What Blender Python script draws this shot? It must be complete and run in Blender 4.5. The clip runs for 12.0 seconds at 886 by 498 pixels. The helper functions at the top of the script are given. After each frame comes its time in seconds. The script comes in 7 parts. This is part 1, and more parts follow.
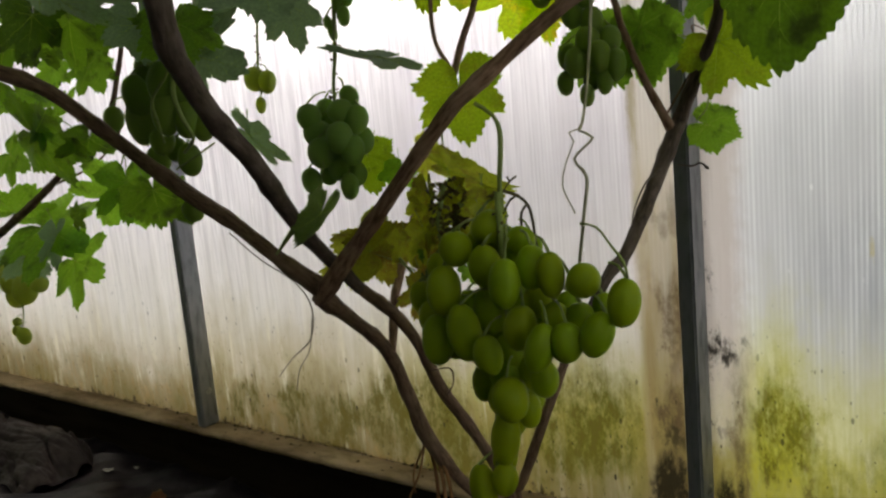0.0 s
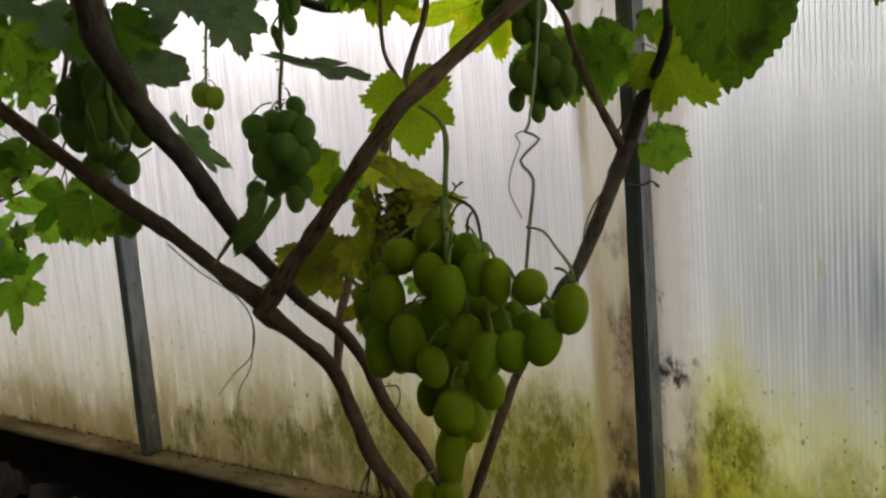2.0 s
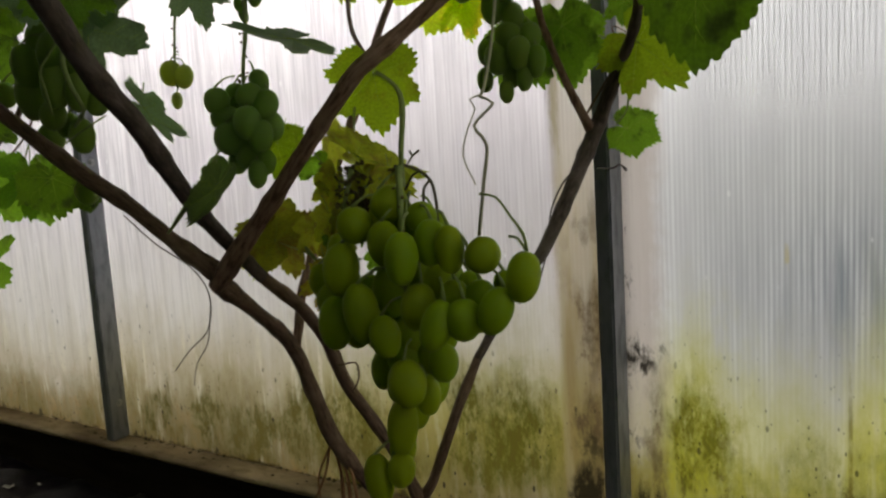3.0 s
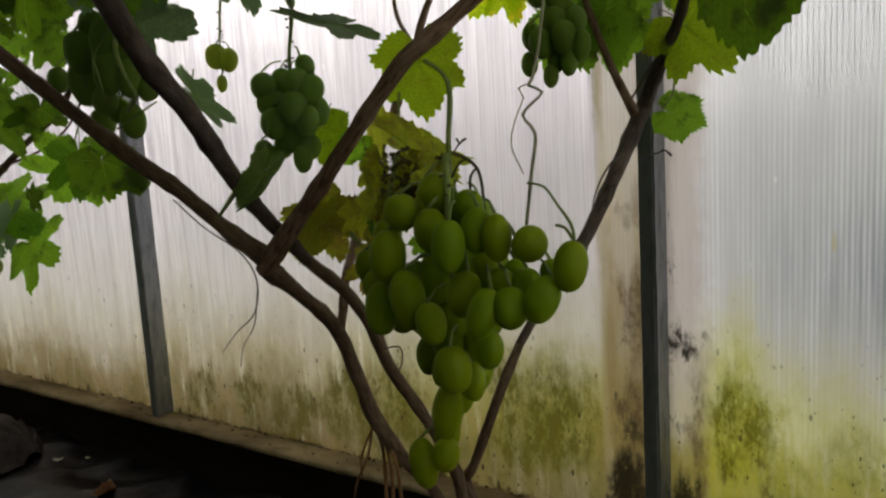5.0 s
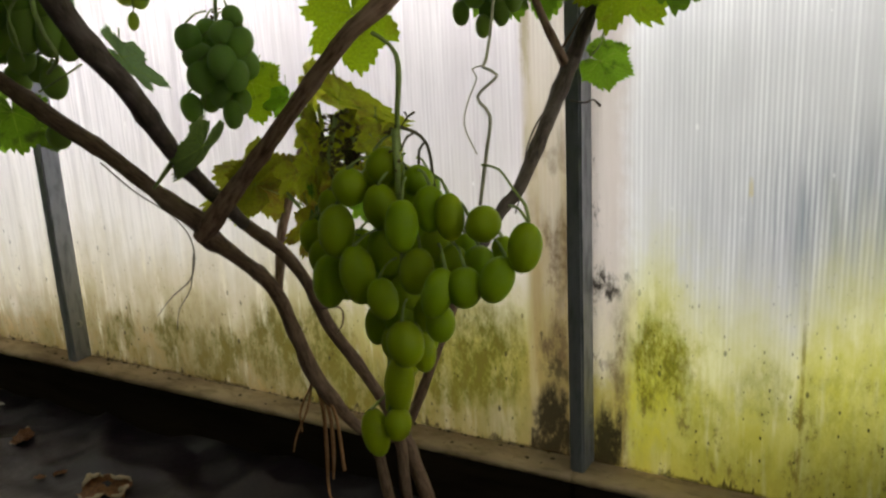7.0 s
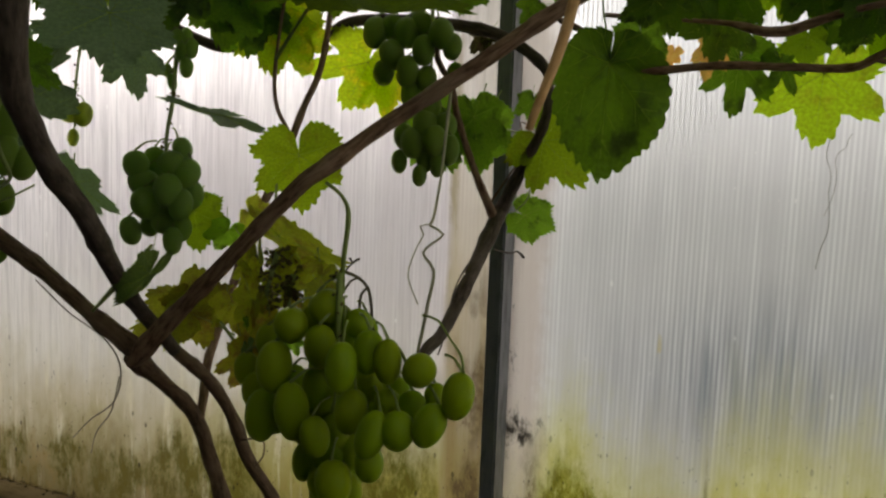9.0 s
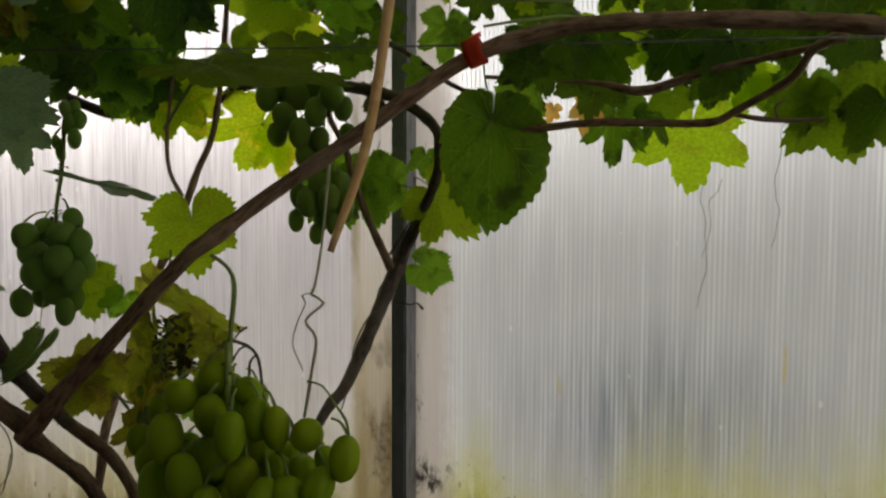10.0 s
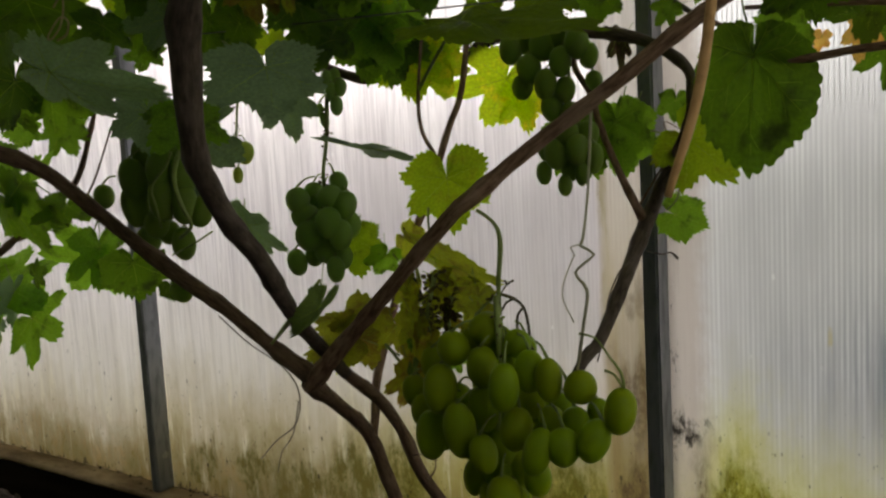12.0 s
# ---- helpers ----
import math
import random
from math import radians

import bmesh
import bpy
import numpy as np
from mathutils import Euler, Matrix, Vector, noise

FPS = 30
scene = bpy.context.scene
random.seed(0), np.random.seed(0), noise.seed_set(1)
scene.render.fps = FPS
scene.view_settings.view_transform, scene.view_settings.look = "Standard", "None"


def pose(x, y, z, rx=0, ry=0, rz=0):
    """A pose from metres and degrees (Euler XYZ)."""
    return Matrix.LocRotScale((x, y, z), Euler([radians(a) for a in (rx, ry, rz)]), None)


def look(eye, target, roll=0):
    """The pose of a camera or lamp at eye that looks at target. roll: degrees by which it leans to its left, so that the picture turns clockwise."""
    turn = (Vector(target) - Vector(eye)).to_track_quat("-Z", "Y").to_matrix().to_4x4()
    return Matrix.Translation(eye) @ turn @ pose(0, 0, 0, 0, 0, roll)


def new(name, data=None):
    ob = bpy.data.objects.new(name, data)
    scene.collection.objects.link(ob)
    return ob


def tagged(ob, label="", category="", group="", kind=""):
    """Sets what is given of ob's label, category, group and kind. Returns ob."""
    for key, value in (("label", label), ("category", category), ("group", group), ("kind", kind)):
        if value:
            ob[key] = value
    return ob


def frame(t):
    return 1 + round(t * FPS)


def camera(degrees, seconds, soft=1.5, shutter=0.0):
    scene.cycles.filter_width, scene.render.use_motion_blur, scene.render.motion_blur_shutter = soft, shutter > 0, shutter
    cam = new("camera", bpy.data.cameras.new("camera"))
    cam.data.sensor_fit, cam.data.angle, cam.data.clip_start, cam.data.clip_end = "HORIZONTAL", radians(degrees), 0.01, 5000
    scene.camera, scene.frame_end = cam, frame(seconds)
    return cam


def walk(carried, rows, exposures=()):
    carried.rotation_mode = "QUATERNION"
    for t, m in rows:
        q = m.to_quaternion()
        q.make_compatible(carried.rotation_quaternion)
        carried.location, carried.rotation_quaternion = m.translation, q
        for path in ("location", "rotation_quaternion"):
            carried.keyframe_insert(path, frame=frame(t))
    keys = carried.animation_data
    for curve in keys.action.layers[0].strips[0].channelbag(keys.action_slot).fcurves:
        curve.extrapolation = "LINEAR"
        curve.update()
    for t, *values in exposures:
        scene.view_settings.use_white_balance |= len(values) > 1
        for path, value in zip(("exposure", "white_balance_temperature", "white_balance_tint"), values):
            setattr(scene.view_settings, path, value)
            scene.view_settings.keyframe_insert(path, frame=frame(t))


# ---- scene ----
cam = camera(53.8, 12.0, soft=2.4)
PATH = [
    (0, (0.41, -0.988, 0.683), (-0.796, 0.573, 0.354), -5.3),
    (0.5, (0.399, -0.974, 0.672), (-0.692, 0.676, 0.377), -5.0),
    (1, (0.399, -0.976, 0.674), (-0.74, 0.65, 0.422), -5.0),
    (1.5, (0.402, -0.98, 0.677), (-0.725, 0.661, 0.483), -4.0),
    (2, (0.406, -0.972, 0.665), (-0.721, 0.659, 0.398), -4.5),
    (2.5, (0.409, -0.963, 0.654), (-0.706, 0.673, 0.375), -3.9),
    (3, (0.415, -0.959, 0.647), (-0.676, 0.694, 0.368), -3.5),
    (4.8, (0.416, -0.969, 0.655), (-0.772, 0.617, 0.386), -4.1),
    (5, (0.412, -0.964, 0.652), (-0.747, 0.634, 0.334), -3.4),
    (5.5, (0.385, -0.933, 0.653), (-0.646, 0.676, 0.062), -2.7),
    (6, (0.352, -0.936, 0.678), (-0.595, 0.737, 0.125), -0.7),
    (6.5, (0.363, -0.959, 0.689), (-0.615, 0.694, 0.128), -1.4),
    (7, (0.39, -0.972, 0.687), (-0.582, 0.699, 0.176), -3.0),
    (7.2, (0.393, -0.975, 0.692), (-0.524, 0.753, 0.277), -1.9),
    (8.8, (0.387, -1.007, 0.709), (-0.466, 0.789, 0.493), 2.3),
    (9, (0.387, -1.004, 0.703), (-0.425, 0.81, 0.482), 2.2),
    (9.5, (0.403, -1.008, 0.706), (-0.292, 0.854, 0.482), 1.4),
    (10, (0.418, -1.016, 0.721), (-0.23, 0.872, 0.594), 0.2),
    (10.5, (0.411, -1.018, 0.72), (-0.297, 0.85, 0.624), -0.9),
    (11, (0.409, -1.016, 0.717), (-0.355, 0.831, 0.661), -1.5),
    (11.5, (0.399, -1.017, 0.723), (-0.486, 0.775, 0.654), -3.8),
    (12, (0.394, -1.019, 0.72), (-0.718, 0.629, 0.499), -3.2),
]
EXPOSURES = [(0.0, 1.32), (1.0, 1.22), (2.5, 1.06), (5.0, 1.06), (5.5, 1.24), (6.5, 1.66), (7.0, 1.64), (9.0, 1.02), (10.5, 0.93), (12.0, 0.95)]
walk(cam, [(t, look(eye, target, roll)) for t, eye, target, roll in PATH],
     exposures=[(t, e, 6550 if t < 8 else 6800, 10) for t, e in EXPOSURES])

# ---- sky and sun: bright overcast day ----
SUN_UP, SUN_ROUND = radians(22), radians(-56)
world = bpy.data.worlds.new("overcast_sky")
scene.world = world
world.use_nodes = True
wn = world.node_tree
wn.nodes.clear()
sky = wn.nodes.new("ShaderNodeTexSky")
sky.sky_type, sky.sun_disc = "NISHITA", False
sky.sun_elevation, sky.sun_rotation = SUN_UP, SUN_ROUND
soft_sky = wn.nodes.new("ShaderNodeHueSaturation")
soft_sky.inputs["Saturation"].default_value = 0.08
bg = wn.nodes.new("ShaderNodeBackground")
bg.inputs["Strength"].default_value = 0.15
wout = wn.nodes.new("ShaderNodeOutputWorld")
wn.links.new(sky.outputs["Color"], soft_sky.inputs["Color"])
wn.links.new(soft_sky.outputs["Color"], bg.inputs["Color"])
wn.links.new(bg.outputs["Background"], wout.inputs["Surface"])
sun_data = bpy.data.lights.new("sun", "SUN")
sun_data.energy, sun_data.angle, sun_data.color = 2.0, radians(25), (1.0, 0.96, 0.92)
sun = new("sun", sun_data)
sun.matrix_world = look((math.sin(SUN_ROUND) * 20, math.cos(SUN_ROUND) * 20, 20 * math.tan(SUN_UP)), (0, 0, 0))


# ---- materials ----
def material(name):
    m = bpy.data.materials.new(name)
    m.use_nodes = True
    m.node_tree.nodes.clear()
    return m, m.node_tree


def node(nt, kind, **values):
    n = nt.nodes.new(kind)
    for key, value in values.items():
        n.inputs[key.replace("_", " ")].default_value = value
    return n


def noise_of(nt, scale, detail=4.0, stretch=(1, 1, 1), rough=0.6, space="Object"):
    co = nt.nodes.new("ShaderNodeTexCoord")
    mp = nt.nodes.new("ShaderNodeMapping")
    mp.inputs["Scale"].default_value = stretch
    n = node(nt, "ShaderNodeTexNoise", Scale=scale, Detail=detail, Roughness=rough)
    nt.links.new(co.outputs[space], mp.inputs["Vector"])
    nt.links.new(mp.outputs["Vector"], n.inputs["Vector"])
    return n.outputs["Fac"]


def ramp(nt, fac, stops):
    r = nt.nodes.new("ShaderNodeValToRGB")
    while len(r.color_ramp.elements) < len(stops):
        r.color_ramp.elements.new(0.5)
    for e, (p, c) in zip(r.color_ramp.elements, stops):
        e.position, e.color = p, (*c, 1) if len(c) == 3 else c
    nt.links.new(fac, r.inputs["Fac"])
    return r.outputs["Color"]


def mix(nt, fac, a, b, blend="MIX"):
    m = nt.nodes.new("ShaderNodeMix")
    m.data_type, m.blend_type = "RGBA", blend
    for sock, value in ((m.inputs["Factor"], fac), (m.inputs["A"], a), (m.inputs["B"], b)):
        if isinstance(value, (int, float)):
            sock.default_value = value
        elif isinstance(value, tuple):
            sock.default_value = (*value, 1)
        else:
            nt.links.new(value, sock)
    return m.outputs["Result"]


def calc(nt, op, a, b=0.0, c=0.0):
    m = nt.nodes.new("ShaderNodeMath")
    m.operation = op
    m.use_clamp = False
    for sock, value in zip(m.inputs, (a, b, c)):
        if isinstance(value, (int, float)):
            sock.default_value = value
        else:
            nt.links.new(value, sock)
    return m.outputs["Value"]


def clamp_range(nt, value, lo, hi, out_lo=0.0, out_hi=1.0):
    m = nt.nodes.new("ShaderNodeMapRange")
    m.interpolation_type = "SMOOTHSTEP"
    m.inputs["From Min"].default_value, m.inputs["From Max"].default_value = lo, hi
    m.inputs["To Min"].default_value, m.inputs["To Max"].default_value = out_lo, out_hi
    nt.links.new(value, m.inputs["Value"])
    return m.outputs["Result"]


def finish(nt, shader, height=None, strength=0.3, distance=0.001, principled=None):
    out = nt.nodes.new("ShaderNodeOutputMaterial")
    nt.links.new(shader, out.inputs["Surface"])
    if height is not None and principled is not None:
        b = node(nt, "ShaderNodeBump", Strength=strength, Distance=distance)
        nt.links.new(height, b.inputs["Height"])
        nt.links.new(b.outputs["Normal"], principled.inputs["Normal"])


def plain(name, dark, light, scale, rough=0.7, metal=0.0, stretch=(1, 1, 1), bump=0.4, bump_scale=None, distance=0.001, third=None, spec=0.35):
    """An opaque surface: two tones mixed by noise at two scales, fine relief."""
    m, nt = material(name)
    big = noise_of(nt, scale, 4, stretch)
    fine = noise_of(nt, bump_scale or scale * 6, 6, stretch)
    col = ramp(nt, big, [(0.3, dark), (0.7, light)])
    col = mix(nt, clamp_range(nt, fine, 0.45, 0.75, 0.0, 0.55), col, third or tuple(c * 0.5 for c in dark))
    p = node(nt, "ShaderNodeBsdfPrincipled", Metallic=metal, Specular_IOR_Level=spec)
    nt.links.new(col, p.inputs["Base Color"])
    nt.links.new(clamp_range(nt, fine, 0.3, 0.7, rough - 0.12, min(1, rough + 0.12)), p.inputs["Roughness"])
    finish(nt, p.outputs["BSDF"], fine, bump, distance, p)
    return m


def bark(name, crack, body, worn):
    """Shredding bark: cracks and paler fibres that run along the cane, blotches across it."""
    m, nt = material(name)
    co = nt.nodes.new("ShaderNodeTexCoord")

    def along(scale, squeeze, detail):
        mp = nt.nodes.new("ShaderNodeMapping")
        mp.inputs["Scale"].default_value = (1, squeeze, 1)
        n = node(nt, "ShaderNodeTexNoise", Scale=scale, Detail=detail, Roughness=0.65)
        nt.links.new(co.outputs["UV"], mp.inputs["Vector"])
        nt.links.new(mp.outputs["Vector"], n.inputs["Vector"])
        return n.outputs["Fac"]
    fibre, strip, blotch = along(420, 0.16, 6), along(170, 0.14, 4), noise_of(nt, 28, 4)
    col = ramp(nt, fibre, [(0.36, crack), (0.52, body), (0.74, worn)])
    col = mix(nt, clamp_range(nt, strip, 0.50, 0.70, 0.0, 0.28), col, crack)
    col = mix(nt, clamp_range(nt, blotch, 0.45, 0.7, 0.0, 0.6), col, worn)
    p = node(nt, "ShaderNodeBsdfPrincipled", Roughness=0.78, Specular_IOR_Level=0.25)
    nt.links.new(col, p.inputs["Base Color"])
    height = calc(nt, "ADD", calc(nt, "MULTIPLY", fibre, 0.5), calc(nt, "MULTIPLY", strip, -0.8))
    finish(nt, p.outputs["BSDF"], height, 0.65, 0.0025, p)
    return m


def leafy(name, face, through_col, blotch, blotch_amount=0.3, trans=0.5, rough=0.45, space="UV"):
    """A living leaf: matt-glossy face, light coming through it, mottling and per-leaf change."""
    m, nt = material(name)
    info = nt.nodes.new("ShaderNodeObjectInfo")
    big = noise_of(nt, 2.2, 3, space=space)
    fine = noise_of(nt, 22, 5, space=space)
    island = nt.nodes.new("ShaderNodeNewGeometry")
    chance = calc(nt, "FRACT", calc(nt, "ADD", info.outputs["Random"], island.outputs["Random Per Island"]))
    spots = clamp_range(nt, big, 0.62 - blotch_amount * 0.4, 0.8 - blotch_amount * 0.3)
    vary = clamp_range(nt, chance, 0, 1, 0.7, 1.3)
    tone = calc(nt, "MULTIPLY", vary, clamp_range(nt, fine, 0.3, 0.7, 0.82, 1.15))

    def toned(col):
        c = mix(nt, spots, col, blotch)
        s = nt.nodes.new("ShaderNodeVectorMath")
        s.operation = "SCALE"
        nt.links.new(c, s.inputs[0])
        nt.links.new(tone, s.inputs["Scale"])
        return s.outputs["Vector"]
    p = node(nt, "ShaderNodeBsdfPrincipled", Roughness=rough, Specular_IOR_Level=0.22)
    nt.links.new(toned(face), p.inputs["Base Color"])
    tl = nt.nodes.new("ShaderNodeBsdfTranslucent")
    nt.links.new(toned(through_col), tl.inputs["Color"])
    ms = nt.nodes.new("ShaderNodeMixShader")
    ms.inputs[0].default_value = trans
    nt.links.new(p.outputs["BSDF"], ms.inputs[1])
    nt.links.new(tl.outputs["BSDF"], ms.inputs[2])
    finish(nt, ms.outputs["Shader"], fine, 0.35, 0.02, p)
    return m


def fruity(name, skin, glow, blush, trans=0.24):
    """Grape skin: bloom over a firm gloss, some light through the flesh."""
    m, nt = material(name)
    info = nt.nodes.new("ShaderNodeObjectInfo")
    co = noise_of(nt, 1.6, 3)
    fine = noise_of(nt, 14, 4)
    col = mix(nt, clamp_range(nt, info.outputs["Random"], 0.2, 1.0, 0, 0.6), skin, blush)
    bloom = tuple(0.75 * c + 0.05 for c in skin)
    col = mix(nt, clamp_range(nt, co, 0.5, 0.75, 0, 0.22), col, bloom)
    p = node(nt, "ShaderNodeBsdfPrincipled", Specular_IOR_Level=0.2, Subsurface_Weight=0.6, Subsurface_Scale=0.009)
    p.inputs["Subsurface Radius"].default_value = (0.9, 1.0, 0.35)
    nt.links.new(col, p.inputs["Base Color"])
    nt.links.new(clamp_range(nt, fine, 0.3, 0.7, 0.36, 0.6), p.inputs["Roughness"])
    tl = node(nt, "ShaderNodeBsdfTranslucent", Color=(*glow, 1))
    ms = nt.nodes.new("ShaderNodeMixShader")
    ms.inputs[0].default_value = trans
    nt.links.new(p.outputs["BSDF"], ms.inputs[1])
    nt.links.new(tl.outputs["BSDF"], ms.inputs[2])
    finish(nt, ms.outputs["Shader"], fine, 0.1, 0.02, p)
    return m


def sheet_material(name):
    """Milky twin-wall sheet; algae and mould grow up from the sill and beside the posts."""
    m, nt = material(name)
    co = nt.nodes.new("ShaderNodeTexCoord")
    sep = nt.nodes.new("ShaderNodeSeparateXYZ")
    nt.links.new(co.outputs["Object"], sep.inputs["Vector"])
    x, z = sep.outputs["X"], sep.outputs["Z"]
    big = noise_of(nt, 5.5, 4, (1, 1, 0.7))
    mid = noise_of(nt, 24, 6, (1, 1, 0.55), 0.72)
    streak = noise_of(nt, 60, 4, (1, 1, 0.05))
    thread = noise_of(nt, 210, 4, (1, 1, 0.035), 0.7)
    runs = noise_of(nt, 45, 4, (1, 1, 0.10), 0.6)
    speck = noise_of(nt, 85, 6, (1, 1, 0.45), 0.78)
    ADD, SUB, MUL, TOP = "ADD", "SUBTRACT", "MULTIPLY", "MAXIMUM"

    def sign(value):
        return calc(nt, SUB, value, 0.5)

    # everything that grows follows a wavering outline
    xw = calc(nt, ADD, x, calc(nt, MUL, sign(mid), 0.10))
    zw = calc(nt, ADD, z, calc(nt, ADD, calc(nt, MUL, sign(runs), 0.10), calc(nt, MUL, sign(mid), 0.12)))

    def patch(cx, cz, rx, rz, hard=0.4):
        u = calc(nt, MUL, calc(nt, SUB, xw, cx), 1 / rx)
        w = calc(nt, MUL, calc(nt, SUB, zw, cz), 1 / rz)
        far = calc(nt, "SQRT", calc(nt, ADD, calc(nt, MUL, u, u), calc(nt, MUL, w, w)))
        return clamp_range(nt, far, 1.0, hard)

    right = clamp_range(nt, x, 0.0, 0.03)
    near = clamp_range(nt, xw, -0.66, -0.22)
    clear = ramp(nt, streak, [(0.3, (0.70, 0.655, 0.672)), (0.7, (0.92, 0.872, 0.882))])
    clear = mix(nt, calc(nt, MUL, right, 0.65), clear, (0.86, 0.845, 0.85))
    clear = mix(nt, calc(nt, MUL, clamp_range(nt, thread, 0.46, 0.60, 0.0, 0.44), clamp_range(nt, x, 0.0, 0.1, 1.0, 0.25)), clear, (0.42, 0.385, 0.41))
    # a grey-pink tone thickens towards the middle post and fades out higher up
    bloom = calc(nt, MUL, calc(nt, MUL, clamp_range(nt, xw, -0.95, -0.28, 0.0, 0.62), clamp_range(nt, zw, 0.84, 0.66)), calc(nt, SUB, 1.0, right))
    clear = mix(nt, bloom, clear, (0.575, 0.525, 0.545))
    # the webs inside the sheet show as paler upright lines
    beat = calc(nt, "ABSOLUTE", sign(calc(nt, "FRACT", calc(nt, "DIVIDE", x, 0.0058))))
    line = calc(nt, MUL, clamp_range(nt, beat, 0.18, 0.34), clamp_range(nt, streak, 0.3, 0.65, 0.25, 1.0))
    line = calc(nt, MUL, line, clamp_range(nt, x, 0.0, 0.06, 0.45, 1.0))
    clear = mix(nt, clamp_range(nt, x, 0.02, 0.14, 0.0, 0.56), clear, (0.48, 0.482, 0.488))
    # dimness of something dark outside, painted as a bluish oval beyond the post
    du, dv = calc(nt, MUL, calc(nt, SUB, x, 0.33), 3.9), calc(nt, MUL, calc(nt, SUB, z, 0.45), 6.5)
    dark_reach = clamp_range(nt, calc(nt, "SQRT", calc(nt, ADD, calc(nt, MUL, du, du), calc(nt, MUL, dv, dv))), 1.0, 0.1, 0.0, 0.86)
    outer_dark = calc(nt, MUL, dark_reach, clamp_range(nt, streak, 0.35, 0.6, 0.9, 0.45))
    clear = mix(nt, outer_dark, clear, (0.195, 0.225, 0.272))
    clear = mix(nt, calc(nt, MUL, calc(nt, MUL, line, clamp_range(nt, runs, 0.35, 0.6, 0.35, 1.0)), 0.56), clear, (0.94, 0.94, 0.93))
    warm = calc(nt, MUL, clamp_range(nt, zw, 0.62, 0.24, 0.0, 0.58), calc(nt, SUB, 1.0, right))
    clear = mix(nt, warm, clear, (0.66, 0.625, 0.475))
    # a thin film: lime beyond the middle post, tan and olive before it
    reach = calc(nt, ADD, calc(nt, ADD, clamp_range(nt, x, -1.4, -0.85, -0.07, 0.0), calc(nt, MUL, right, 0.01)), calc(nt, ADD, 0.32, calc(nt, MUL, near, 0.045)))
    reach = calc(nt, ADD, reach, calc(nt, ADD, clamp_range(nt, xw, 0.11, 0.17, 0.0, -0.044), clamp_range(nt, x, 0.25, 0.29, 0.0, 0.065)))
    level = calc(nt, SUB, calc(nt, ADD, reach, calc(nt, MUL, sign(big), 0.22)), zw)
    film = clamp_range(nt, level, -0.08, 0.14, 0.0, 0.96)
    film = calc(nt, MUL, film, clamp_range(nt, runs, 0.25, 0.55, 0.86, 1.0))
    tan = mix(nt, near, (0.42, 0.35, 0.185), (0.34, 0.295, 0.042))
    lime = ramp(nt, mid, [(0.35, (0.53, 0.51, 0.048)), (0.6, (0.64, 0.61, 0.16))])
    veil = calc(nt, MUL, clamp_range(nt, level, -0.13, 0.02, 0.0, 0.42), clamp_range(nt, x, 0.05, 0.10))
    clear = mix(nt, veil, clear, (0.66, 0.64, 0.36))
    film_col = mix(nt, right, tan, lime)
    film_col = mix(nt, calc(nt, MUL, clamp_range(nt, runs, 0.5, 0.7, 0.0, 0.3), calc(nt, SUB, 1.0, calc(nt, MUL, calc(nt, SUB, near, right), 0.6))), film_col, mix(nt, right, (0.47, 0.415, 0.26), (0.70, 0.67, 0.38)))
    low_dirt = clamp_range(nt, zw, 0.27, 0.11, 0.0, 0.85)
    film_col = mix(nt, low_dirt, film_col, mix(nt, right, (0.190, 0.148, 0.052), (0.42, 0.385, 0.045)))
    rust = calc(nt, MUL, calc(nt, MUL, clamp_range(nt, speck, 0.46, 0.60), clamp_range(nt, zw, 0.26, 0.13)), clamp_range(nt, x, -0.10, -0.35))
    film_col = mix(nt, calc(nt, MUL, rust, 0.6), film_col, (0.40, 0.255, 0.10))
    col = mix(nt, film, clear, film_col)
    # pale drips that water has washed down through the film
    drip = calc(nt, MUL, clamp_range(nt, noise_of(nt, 62, 3, (1, 1, 0.13), 0.55), 0.56, 0.68), clamp_range(nt, level, -0.06, 0.05))
    drip = calc(nt, MUL, drip, calc(nt, MUL, clamp_range(nt, mid, 0.30, 0.55), calc(nt, ADD, clamp_range(nt, x, -0.40, -0.22, 0.62, 0.18), clamp_range(nt, x, -0.02, 0.10, 0.0, 0.20))))
    col = mix(nt, drip, col, mix(nt, right, (0.74, 0.69, 0.52), (0.80, 0.79, 0.50)))
    grain = calc(nt, ADD, calc(nt, MUL, speck, 0.55), calc(nt, MUL, mid, 0.45))
    fresh = calc(nt, MUL, patch(0.085, 0.185, 0.05, 0.10), right)
    col = mix(nt, calc(nt, MUL, fresh, clamp_range(nt, grain, 0.38, 0.58, 0.8, 0.1)), col, (0.50, 0.465, 0.014))
    # darker olive growth, in loose speckled patches
    tufts = patch(0.105, 0.250, 0.066, 0.085)
    for args in ((-0.140, 0.225, 0.085, 0.12), (-0.215, 0.26, 0.05, 0.07), (-0.52, 0.185, 0.10, 0.085), (-0.43, 0.21, 0.09, 0.08),
                 (-0.20, 0.18, 0.07, 0.07), (-0.62, 0.17, 0.07, 0.06), (-0.76, 0.18, 0.06, 0.06), (-0.89, 0.165, 0.06, 0.05), (-0.38, 0.15, 0.09, 0.06)):
        tufts = calc(nt, TOP, tufts, patch(*args))
    for args in ((0.155, 0.20, 0.05, 0.05), (0.225, 0.225, 0.05, 0.05), (0.31, 0.24, 0.06, 0.07), (0.40, 0.27, 0.09, 0.07), (0.55, 0.24, 0.10, 0.08), (0.18, 0.14, 0.10, 0.03), (0.35, 0.14, 0.14, 0.03)):
        tufts = calc(nt, TOP, tufts, calc(nt, MUL, patch(*args), 0.5))
